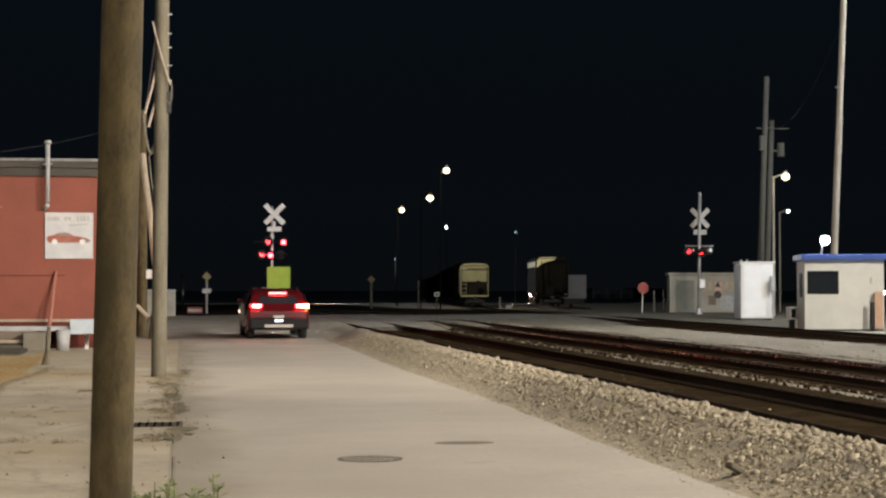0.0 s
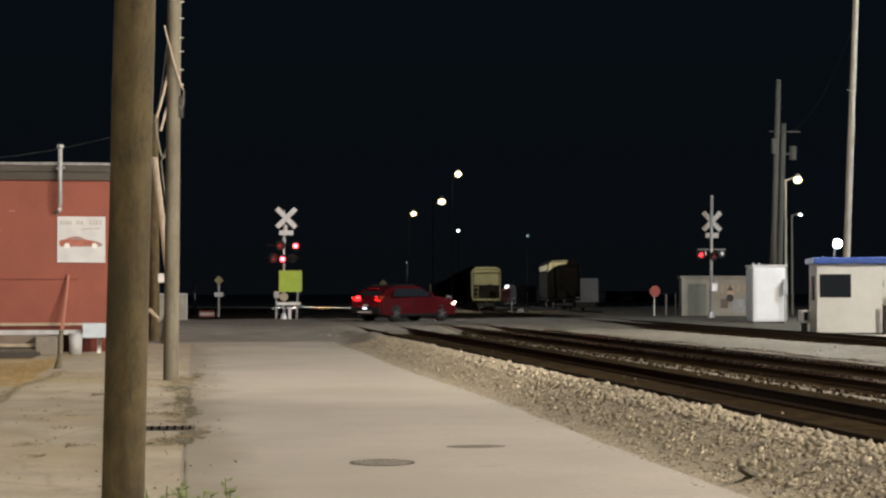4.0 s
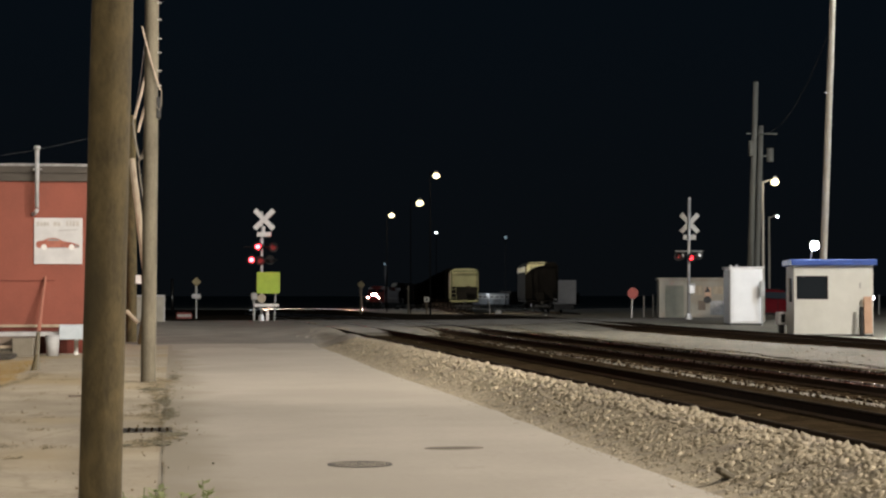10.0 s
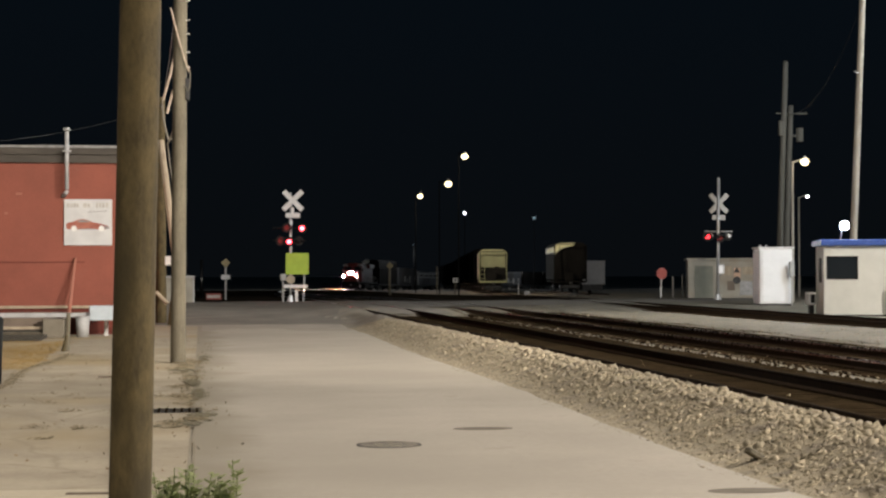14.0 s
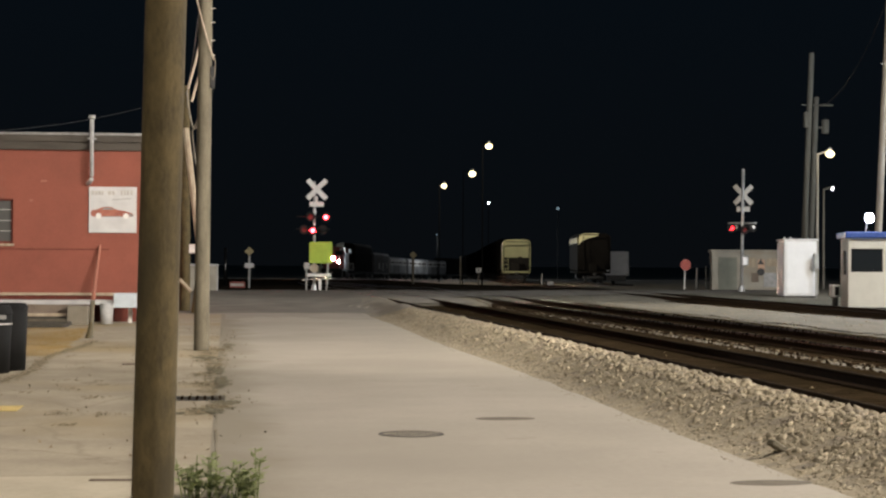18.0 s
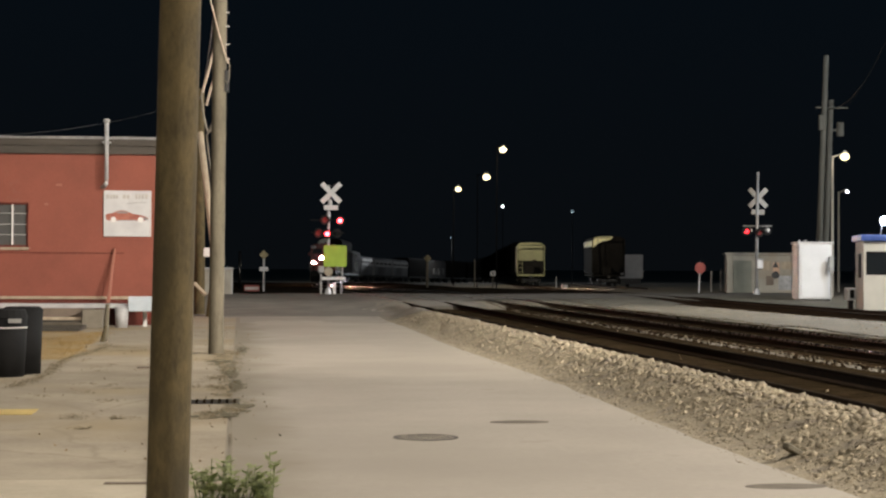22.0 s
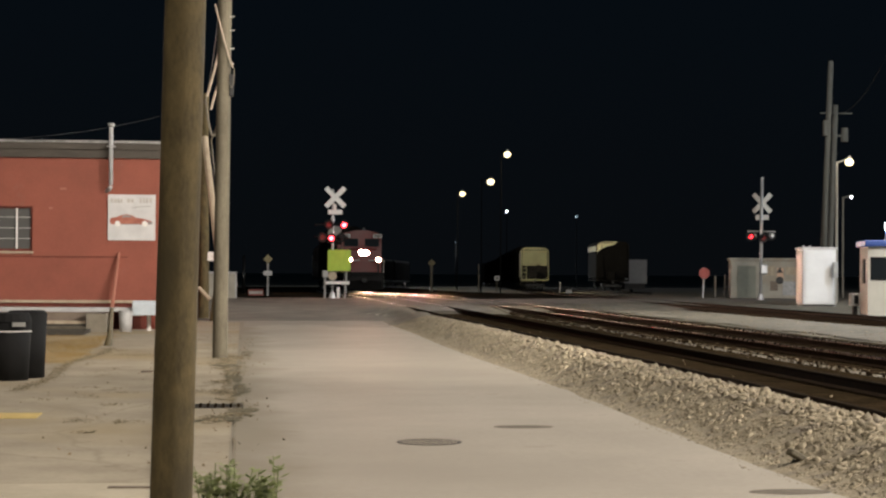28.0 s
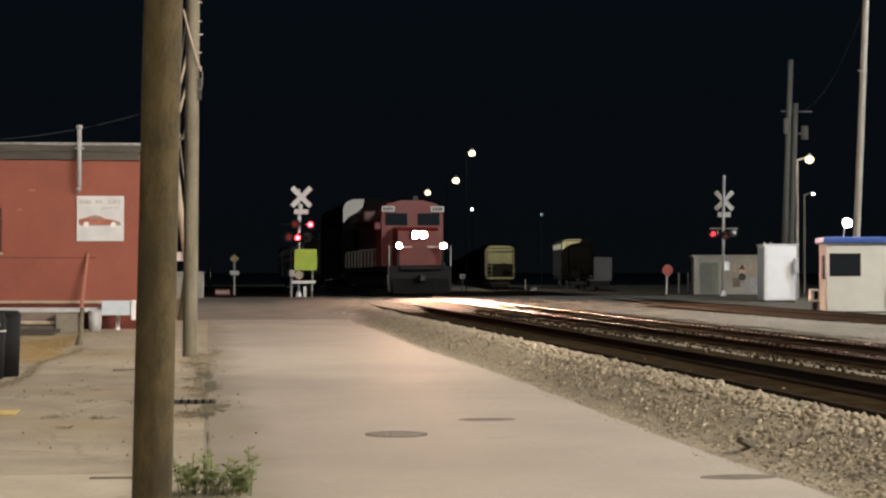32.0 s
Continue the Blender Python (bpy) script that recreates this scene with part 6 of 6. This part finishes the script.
s = thing("far_yard_lamp", "distant yard lamp with a small pale light", "street lamp", "lamps")
part("pole", rodded((39.9, 329.0, -1.6), (39.9, 329.0, 7.3), 0.1, 0.07, 8), DIMPOLE, s)
bm = bme()
bmesh.ops.create_icosphere(bm, subdivisions=2, radius=0.09, matrix=Matrix.Translation((39.75, 328.8, 7.15)))
part("lamp", bm, G_FARB, s, "", True)
# ---- the train ----


def tube(parent, x, z, r, y0, y1, n=18):
    """An open black tube added round a light to narrow its beam."""
    bm = bme()
    for k in range(n):
        a0, a1 = 2 * math.pi * k / n, 2 * math.pi * (k + 1) / n
        for q in (r, r + 0.012):
            bm.faces.new([bm.verts.new((x + q * math.cos(a), y, z + q * math.sin(a))) for a, y in ((a0, y0), (a1, y0), (a1, y1), (a0, y1))])
    bmesh.ops.remove_doubles(bm, verts=bm.verts[:], dist=0.0004)
    return part("lamp_can", bm, BLACK, parent)


def locomotive():
    """Road locomotive: front coupler face at y = 0, nose towards -y, rails at z = 0."""
    t = thing("locomotive", "red road locomotive with blazing headlights at the head of the train", "locomotive")
    part("frame", boxed(-1.5, 1.5, 0.9, 20.6, 1.15, 1.45, 0.03), BLACK, t, "black walkway and frame")
    bm = bme()
    prism(bm, [(-1.5, 0.22), (1.5, 0.22), (1.5, 1.45), (-1.5, 1.45)], 0.55, 0.75)
    part("pilot", bm, BLACK, t, "black pilot sheet")
    bm = bme()
    prism(bm, [(0.05, 0.15), (0.54, 0.15), (0.54, 0.85)], -1.35, 1.35, "x")
    part("plow", bm, BLACK, t, "snow plow")
    part("anticlimber", boxed(-1.0, 1.0, 0.25, 0.54, 1.25, 1.48, 0.03), BLACK, t)
    bm = bme()
    prism(bm, [(1.2, 1.452), (1.2, 3.12), (1.5, 3.30), (3.2, 3.32), (3.2, 1.452)], -0.98, 0.98, "x")
    part("nose", bm, LOCORED, t, "short red nose with a headlight casing")
    bm = bme()
    prism(bm, [(-1.52, 1.452), (-1.52, 4.1), (-1.25, 4.5), (-0.5, 4.68), (0.5, 4.68), (1.25, 4.5), (1.52, 4.1), (1.52, 1.452)], 3.2, 5.6)
    cabp = part("cab", bm, LOCORED, t, "red crew cab")
    for x0 in (-1.35, 0.25):
        part("windscreen", boxed(x0, x0 + 1.1, 3.17, 3.197, 3.45, 4.05, 0.01), GLASS, cabp)
    for sx in (-1, 1):
        part("side_window", boxed(sx * 1.522, sx * 1.535, 3.6, 4.9, 3.2, 3.85), GLASS, cabp)
        nb = part("number_board", boxed(sx * 1.22 - 0.32, sx * 1.22 + 0.32, 3.05, 3.168, 4.12, 4.38, 0.01), WHITE, cabp, "number board with plain bars")
        for k in range(4):
            part("digit_bar", boxed(sx * 1.22 - 0.25 + k * 0.13, sx * 1.22 - 0.16 + k * 0.13, 3.04, 3.048, 4.17, 4.33), BLACK, nb)
    bm = bme()
    prism(bm, [(-0.85, 1.452), (-0.85, 4.05), (-0.6, 4.45), (0.6, 4.45), (0.85, 4.05), (0.85, 1.452)], 5.62, 19.0)
    part("long_hood", bm, LOCOBODY, t, "dark red long hood")
    part("hood_top", boxed(-1.25, 1.25, 13.5, 18.6, 3.9, 4.6, 0.08), LOCOBODY, t, "flared radiator section")
    part("air_intake", boxed(-1.2, 1.2, 5.7, 8.6, 3.75, 4.66, 0.12), LOCOBODY, t, "raised equipment box on the hood")
    part("mirror", boxed(-1.86, -1.56, 3.3, 3.36, 3.25, 3.6, 0.02), LOCORED, cabp, "red mirror")
    hb = part("headlight_box", boxed(-0.42, 0.42, 1.04, 1.198, 2.70, 3.16, 0.03), BLACK, t, "headlight casing on the nose")
    for sx in (-0.19, 0.19):
        bm = bme()
        prism(bm, ring_pts(sx, 2.93, 0.15, 20), 1.015, 1.035)
        part("headlight", bm, G_HEAD, hb, "glaring warm headlight")
        tube(hb, sx, 2.93, 0.155, 1.04, 0.72)
    for sx in (-1.06, 1.06):
        db = part("ditch_light_box", boxed(sx - 0.17, sx + 0.17, 0.42, 0.60, 2.22, 2.58, 0.03), BLACK, t)
        part("bracket", boxed(sx - 0.05, sx + 0.05, 0.5, 0.6, 1.45, 2.22), BLACK, db)
        bm = bme()
        prism(bm, ring_pts(sx, 2.40, 0.13, 20), 0.395, 0.415)
        part("ditch_light", bm, G_DITCH, db, "glaring ditch light")
        tube(db, sx, 2.40, 0.138, 0.42, 0.10)
    for sx in (-1, 1):
        for i in range(4):
            part("step", boxed(sx * 1.5 - 0.02, sx * 1.1, 0.78, 1.1, 0.3 + i * 0.3, 0.34 + i * 0.3), WHITE, t, "white-edged step")
        part("step_stringer", boxed(sx * 1.5 - 0.02, sx * 1.5 + 0.02, 0.74, 0.80, 0.25, 1.45), WHITE, t, "white step edge")
        part("grab_rail", rodded((sx * 1.48, 0.62, 1.0), (sx * 1.48, 0.62, 2.4), 0.022, n=6), WHITE, t, "white grab rail")
        part("handrail", rodded((sx * 1.48, 5.7, 2.35), (sx * 1.48, 20.3, 2.35), 0.022, n=6), WHITE, t)
        for i in range(10):
            part("stanchion", rodded((sx * 1.48, 5.9 + i * 1.6, 1.45), (sx * 1.48, 5.9 + i * 1.6, 2.35), 0.018, n=6), WHITE, t)
    part("front_handrail", rodded((-1.3, 0.65, 2.35), (-0.4, 0.65, 2.35), 0.02, n=6), WHITE, t)
    part("front_handrail", rodded((0.4, 0.65, 2.35), (1.3, 0.65, 2.35), 0.02, n=6), WHITE, t)
    part("coupler", boxed(-0.15, 0.15, -0.35, 0.55, 0.72, 1.02, 0.05), DARKMETAL, t)
    part("fuel_tank", boxed(-1.35, 1.35, 7.6, 13.2, 0.35, 1.14, 0.15), BLACK, t)
    part("horn", rodded((0.2, 4.0, 4.8), (0.2, 3.5, 4.8), 0.05, 0.12, 10), DARKMETAL, t)
    for y0 in (3.8, 17.2):
        tr_ = part("truck", boxed(-1.1, 1.1, y0 - 2.1, y0 + 2.1, 0.45, 0.95, 0.1), DARKMETAL, t)
        for dy in (-1.75, 0, 1.75):
            for sx in (-0.75, 0.75):
                part("wheel", rodded((sx - 0.065, y0 + dy, 0.51), (sx + 0.065, y0 + dy, 0.51), 0.51, n=22), DARKMETAL, tr_, "", True)
    return t


def freight(kind, label):
    """Freight car: front end at y = 0, running towards -y, rails at z = 0."""
    t = thing("freight_car", label, "rail car", "moving freight cars")
    L, W = 17.0, 3.05
    body, H = {"tall": (HOPPERDARK, 4.3), "white": (BOXGREY, 3.9), "grey": (CARGREY, 4.4), "dark": (HOPPERDARK, 4.5)}[kind]
    bm = bme()
    prism(bm, [(-W / 2, 1.15), (-W / 2, H - 0.3), (-W / 2 + 0.25, H), (W / 2 - 0.25, H), (W / 2, H - 0.3), (W / 2, 1.15)], 0.6, L - 0.6)
    part("body", bm, body, t)
    if kind == "tall":
        bm = bme()
        prism(bm, [(-W / 2, 4.302), (-W / 2, 5.05), (-W / 2 + 0.18, 5.4), (-W / 2 + 0.6, 5.58), (W / 2 - 0.6, 5.58), (W / 2 - 0.18, 5.4), (W / 2, 5.05), (W / 2, 4.302)], 0.3, L - 0.3)
        part("roof", bm, HOPPERDARK, t, "dark rounded roof")
        # light on the end's corner, cut and coloured as a pale panel
        bm = bme()
        prism(bm, [(-W / 2, 4.10), (-W / 2, 5.05), (-W / 2 + 0.18, 5.4), (-W / 2 + 0.6, 5.58), (-0.25, 5.58), (-0.35, 5.1), (-0.7, 4.78), (-1.2, 4.5)], 0.22, 0.296)
        part("end_cap", bm, CREAM, t, "pale panel painted as the lit corner of the end")
    rnd = random.Random(label)
    for sx in (-1, 1):
        for i in range(9):
            y0 = 0.75 + i * 1.93
            part("side_post", boxed(sx * W / 2, sx * (W / 2 + 0.05), y0, y0 + 0.12, 1.2, H - 0.35), body, t)
        if kind == "white":
            for i in range(4):
                y0 = 0.8 + i * 3.9
                part("upper_panel", boxed(sx * (W / 2 + 0.052), sx * (W / 2 + 0.066), y0, y0 + 3.7, 2.55, H - 0.32), WHITE, t, "white upper side panel")
                part("side_marking", boxed(sx * (W / 2 + 0.069), sx * (W / 2 + 0.076), y0 + 0.5, y0 + 3.1, 2.85, 3.2), FASCIA, t, "plain dark lettering bar")
                part("lower_panel", boxed(sx * (W / 2 + 0.052), sx * (W / 2 + 0.062), y0, y0 + 3.7 - 0.5 * (i % 2), 1.3, 2.5), BOXGREY, t, "grey lower side panel")
        if kind == "grey":
            for i in range(7):
                y0 = 1.2 + i * 2.1
                part("side_marking", boxed(sx * (W / 2 + 0.004), sx * (W / 2 + 0.012), y0, y0 + rnd.uniform(0.6, 1.6), rnd.uniform(1.5, 1.9), rnd.uniform(2.2, 3.0)), rnd.choice((FASCIA, BOXGREY, PRINTGREY)), t, "plain painted marking")
    for z in (1.6, 2.5, 3.3):
        part("end_rib", boxed(-W / 2 + 0.1, W / 2 - 0.1, 0.53, 0.598, z, z + 0.14), body, t)
    part("sill", boxed(-W / 2, W / 2, 0.2, L - 0.2, 0.95, 1.148, 0.02), DARKMETAL, t)
    part("coupler", boxed(-0.14, 0.14, -0.4, 0.3, 0.72, 1.0, 0.03), DARKMETAL, t)
    bogie(t, 0, 2.0, 0)
    bogie(t, 0, L - 2.0, 0)
    return t


loco = locomotive()
cars = []
proto = {}
for i, k in enumerate(("tall", "grey", "white", "white", "white", "dark", "grey", "dark", "dark")):
    lab = {"tall": "tall dark freight car with a pale curved upper corner", "dark": "dark freight car in the moving train", "grey": "grey freight car with plain markings in the moving train", "white": "pale box car with dark markings in the moving train"}[k]
    if k in proto:
        c = copy_thing(proto[k], Matrix.Identity(4))
    else:
        c = proto[k] = freight(k, lab)
    cars.append((c, 21.4 + i * 17.6, 17.0))

# ---- the origin of every still thing at its foot ----
for ob in [o for o in bpy.data.objects if o.parent is None and o.data is None and o.children and o.matrix_basis == Matrix.Identity(4)]:
    if ob is loco or ob in [c[0] for c in cars] or ob.name.startswith("track"):
        continue
    pts = [c.matrix_basis @ Vector(v) for c in ob.children if c.type == "MESH" for v in c.bound_box]
    foot = Vector(((min(p.x for p in pts) + max(p.x for p in pts)) / 2, (min(p.y for p in pts) + max(p.y for p in pts)) / 2, max(0.0, min(p.z for p in pts)) if min(p.z for p in pts) < 1 else min(p.z for p in pts)))
    for c in ob.children:
        c.matrix_basis = Matrix.Translation(-foot) @ c.matrix_basis
    ob.matrix_basis = Matrix.Translation(foot)

# ---- the car that turns over the crossing ----


CAR_COVERS = []  # made-up lens covers, drawn back into the body to imitate a lamp switching on


def suv():
    """Compact crossover: centre at the origin, front towards +y, ground at z = 0."""
    t = thing("red_car", "dark red compact crossover driving over the crossing", "car")
    W, L = 1.84, 4.55
    side = [(-2.27, 0.45), (-2.26, 0.85), (-2.14, 0.99), (-1.80, 1.34), (-1.50, 1.46), (-0.6, 1.53), (0.2, 1.48), (0.95, 1.08), (1.9, 0.97), (2.2, 0.86), (2.27, 0.6), (2.24, 0.32), (1.85, 0.26), (-1.9, 0.26), (-2.2, 0.32)]
    bm = bme()
    ring = []
    widths = (-1.0, -0.93, -0.7, 0.7, 0.93, 1.0)
    for wv in widths:
        col = []
        for y, z in side:
            k = 1.0 if z < 1.0 else 1.0 - 0.24 * (z - 1.0) / 0.53
            bulge = 0.0 if abs(wv) < 0.95 else 0.05
            col.append(bm.verts.new((wv * W / 2 * k, y * (1 - bulge * 0.4), z if abs(wv) < 0.95 else 0.5 + (z - 0.5) * 0.985)))
        ring.append(col)
    n = len(side)
    for a, c in zip(ring, ring[1:]):
        for i in range(n):
            bm.faces.new((a[i], a[(i + 1) % n], c[(i + 1) % n], c[i]))
    bm.faces.new(ring[0][::-1])
    bm.faces.new(ring[-1])
    bmesh.ops.recalc_face_normals(bm, faces=bm.faces[:])
    body = part("body", bm, CARRED, t, "glossy dark red bodywork", False)
    bm = bme()
    prism(bm, [(-0.62, 1.08), (0.62, 1.08), (0.52, 1.38), (-0.52, 1.38)], -2.02, -2.0)
    bmesh.ops.transform(bm, matrix=Matrix.Translation((0, -2.07, 1.08)) @ Matrix.Rotation(radians(-42), 4, "X") @ Matrix.Translation((0, 2.03, -1.08)), verts=bm.verts[:])
    part("rear_window", bm, GLASS, t)
    for sx in (-1, 1):
        bm = bme()
        prism(bm, [(-1.6, 1.04), (0.75, 1.06), (0.18, 1.40), (-1.4, 1.38)], 0, 0.012, "x")
        bmesh.ops.transform(bm, matrix=Matrix.Translation((sx * 0.935, 0, 0)) @ Matrix.Translation((0, 0, 1.08)) @ Matrix.Rotation(-sx * radians(17), 4, "Y") @ Matrix.Translation((0, 0, -1.08)), verts=bm.verts[:])
        part("side_window", bm, GLASS, t)
        tl_ = part("tail_light", boxed(sx * 0.50, sx * 0.86, -2.295, -2.05, 0.95, 1.06, 0.03), G_TAIL, t, "glowing red tail light")
        part("brake_light", boxed(sx * 0.54, sx * 0.78, -2.305, -2.296, 0.965, 1.05), G_BRAKE, tl_, "bright brake light")
        CAR_COVERS.append((part("brake_cover", boxed(sx * 0.53, sx * 0.79, -2.316, -2.308, 0.96, 1.055), COVERRED, tl_), "brake"))
        if sx > 0:
            part("indicator", boxed(0.79, 0.90, -2.300, -2.10, 0.95, 1.06), G_AMBER, tl_, "amber turn indicator")
            CAR_COVERS.append((part("indicator_cover", boxed(0.785, 0.908, -2.312, -2.09, 0.945, 1.065), COVERAMBER, tl_), "indicator"))
        part("mirror", boxed(sx * 0.93, sx * 1.08, 0.55, 0.68, 1.06, 1.2, 0.03), CARRED, t)
        part("headlight", boxed(sx * 0.55, sx * 0.88, 2.14, 2.25, 0.72, 0.86, 0.03), G_CARHEAD, t, "lit headlight")
        part("front_marker", boxed(sx * 0.885, sx * 0.925, 1.98, 2.16, 0.70, 0.80), G_DRL, t, "amber corner marker")
        part("door_seam", boxed(sx * 0.905, sx * 0.925, -0.32, -0.30, 0.40, 1.06), BLACK, t)
        part("sill_trim", boxed(sx * 0.86, sx * 0.935, -1.1, 1.1, 0.22, 0.34, 0.02), BLACK, t)
    part("third_brake_light", boxed(-0.26, 0.26, -1.86, -1.76, 1.37, 1.41), G_TAILDIM, t, "high brake light")
    CAR_COVERS.append((part("brake_cover", boxed(-0.27, 0.27, -1.872, -1.75, 1.362, 1.418), COVERRED, t), "brake"))
    part("rear_bumper", boxed(-0.88, 0.88, -2.33, -2.1, 0.30, 0.66, 0.05), BLACK, t)
    part("skid_trim", boxed(-0.43, 0.43, -2.345, -2.325, 0.36, 0.45), PRINTGREY, t)
    part("plate", boxed(-0.16, 0.16, -2.30, -2.285, 0.60, 0.72), PRINTGREY, t, "number plate without readable text")
    for sx in (-0.07, 0.07):
        part("plate_lamp", boxed(sx - 0.05, sx + 0.05, -2.345, -2.331, 0.53, 0.59), G_PLATE, t, "small bluish plate lamp")
    part("front_bumper", boxed(-0.85, 0.85, 2.1, 2.31, 0.28, 0.5, 0.05), BLACK, t)
    part("roof_rail", boxed(-0.66, -0.62, -1.3, 0.0, 1.50, 1.56, 0.01), BLACK, t)
    part("roof_rail", boxed(0.62, 0.66, -1.3, 0.0, 1.50, 1.56, 0.01), BLACK, t)
    wheels = []
    for sx in (-1, 1):
        for y0 in (-1.36, 1.36):
            wme = new("wheel")
            wme.parent = t
            wme.matrix_basis = pose(sx * 0.80, y0, 0.345)
            bm = bme()
            rod(bm, (-0.115, 0, 0), (0.115, 0, 0), 0.345, n=26)
            part("tyre", bm, TYRE, wme, "", True)
            bm = bme()
            prism(bm, ring_pts(0, 0, 0.225, 20), sx * 0.10, sx * 0.122, "x")
            part("rim", bm, DARKMETAL, wme)
            for k in range(5):
                a = 2 * math.pi * k / 5
                part("spoke", rodded((sx * 0.126, 0, 0), (sx * 0.126, 0.2 * math.cos(a), 0.2 * math.sin(a)), 0.03, 0.022, 6), ALLOY, wme)
            wheels.append((wme, sx, y0))
    return t, wheels


car, car_wheels = suv()

CAR_PATH = [(0.0, 2.80, 55.3), (0.5, 2.6, 56.6), (1.0, 2.52, 58.2), (1.5, 2.6, 60.6), (2.0, 3.55, 64.2), (2.5, 4.6, 67.3), (3.0, 5.75, 70.4), (3.5, 7.3, 72.8), (5.5, 13.5, 77.6), (6.0, 15.4, 78.9), (7.0, 19.0, 81.0), (8.0, 22.95, 83.2), (9.0, 26.75, 84.6), (10.0, 30.35, 85.9), (11.0, 32.9, 86.7), (12.0, 36.3, 87.5), (14.0, 43.0, 88.9), (18.0, 60.0, 91.5), (32.0, 118.0, 97.5)]
FLASH = 0.706  # seconds between the beats of the crossing lamps
FRONT_Y = [(-2, 480.0), (0.5, 451.8), (3, 423.3), (9, 355.0), (14.5, 291.0), (19, 238.3), (24, 178.4), (28, 129.7), (32, 81.0), (34, 57.0)]


def motions():
    s_of_y = np.column_stack([LINE_B[:, 1], np.arange(len(LINE_B))])

    def train_pose(t, back, length):
        y = float(np.interp(t, [r[0] for r in FRONT_Y], [r[1] for r in FRONT_Y]))
        s = float(np.interp(y, s_of_y[:, 0], s_of_y[:, 1])) + back
        p, _ = line_frame(LINE_B, 1.0, s + 2.5)
        q, _ = line_frame(LINE_B, 1.0, s + length - 2.5)
        d = (q - p) / np.linalg.norm(q - p)
        a = p - d * 2.5
        z0, z1 = table(RAILZ, p[1]), table(RAILZ, q[1])
        pitch = math.degrees(math.atan2(z1 - z0, np.linalg.norm(q - p)))
        return pose(a[0], a[1], z0, pitch, 0, math.degrees(math.atan2(d[1], d[0])) - 90)

    for ob, back, length in [(loco, 0.0, 20.6)] + cars:
        walk(ob, [(t, train_pose(t, back, length)) for t in range(0, 33)])

    ts = [r[0] for r in CAR_PATH]

    def car_at(t):
        return np.array([np.interp(t, ts, [r[1] for r in CAR_PATH]), np.interp(t, ts, [r[2] for r in CAR_PATH])])

    times = [i * 0.5 for i in range(0, 25)] + list(range(13, 33))
    rows, spin, total, last = [], [], 0.0, car_at(0)
    for t in times:
        a, b_ = car_at(max(0, t - 0.45)), car_at(t + 0.45)
        d = (b_ - a) / np.linalg.norm(b_ - a)
        p = car_at(t)
        z0 = height(p[0] - d[0] * 1.36, p[1] - d[1] * 1.36)
        z1 = height(p[0] + d[0] * 1.36, p[1] + d[1] * 1.36)
        yaw = math.degrees(math.atan2(d[1], d[0])) - 90
        if t < 1.3:
            yaw = yaw * (0.2 + 0.5 * t)
        rows.append((t, pose(p[0], p[1], (z0 + z1) / 2 + 0.018, math.degrees(math.atan2(z1 - z0, 2.72)), 0, yaw)))
        total += float(np.linalg.norm(p - last)) / 0.345
        last = p
        spin.append((t, total))
    walk(car, rows)
    for ob, lamp_kind in CAR_COVERS:
        shut, drawn = pose(0, 0, 0), pose(0, 0.35, -0.03)
        if lamp_kind == "brake":
            lit = [(-1.0, 1.3)]
        else:
            lit = [(-0.17 + 0.77 * k, 0.18 + 0.77 * k) for k in range(5)]
        rows = [(0, drawn)]
        for a, b_ in lit:
            if a > 0:
                rows += [(a - 0.04, shut), (a, drawn)]
            rows += [(b_, drawn), (b_ + 0.04, shut)]
        walk(ob, rows + [(32, shut)])
    for ob, hinge, face, beat in BLINK_FLAPS:
        rows = []
        k = 0
        while 0.1 + FLASH * k < 31.9:
            up_ = (k - 1) % 2 == beat
            rows.append((FLASH * k, pose(*hinge, 84 * face if up_ else 0)))
            rows.append((0.10 + FLASH * k, pose(*hinge, 84 * face if not up_ else 0)))
            k += 1
        rows.append((32, rows[-1][1]))
        walk(ob, rows)
    for wme, sx, y0 in car_wheels:
        turned, out, prev = 0.0, [], None
        for (t, a) in spin:
            step = 0.0 if prev is None else min(a - prev, 1.4)
            prev = a
            turned += step
            out.append((t, pose(sx * 0.80, y0, 0.345, -math.degrees(turned) % 360)))
        walk(wme, out)


motions()
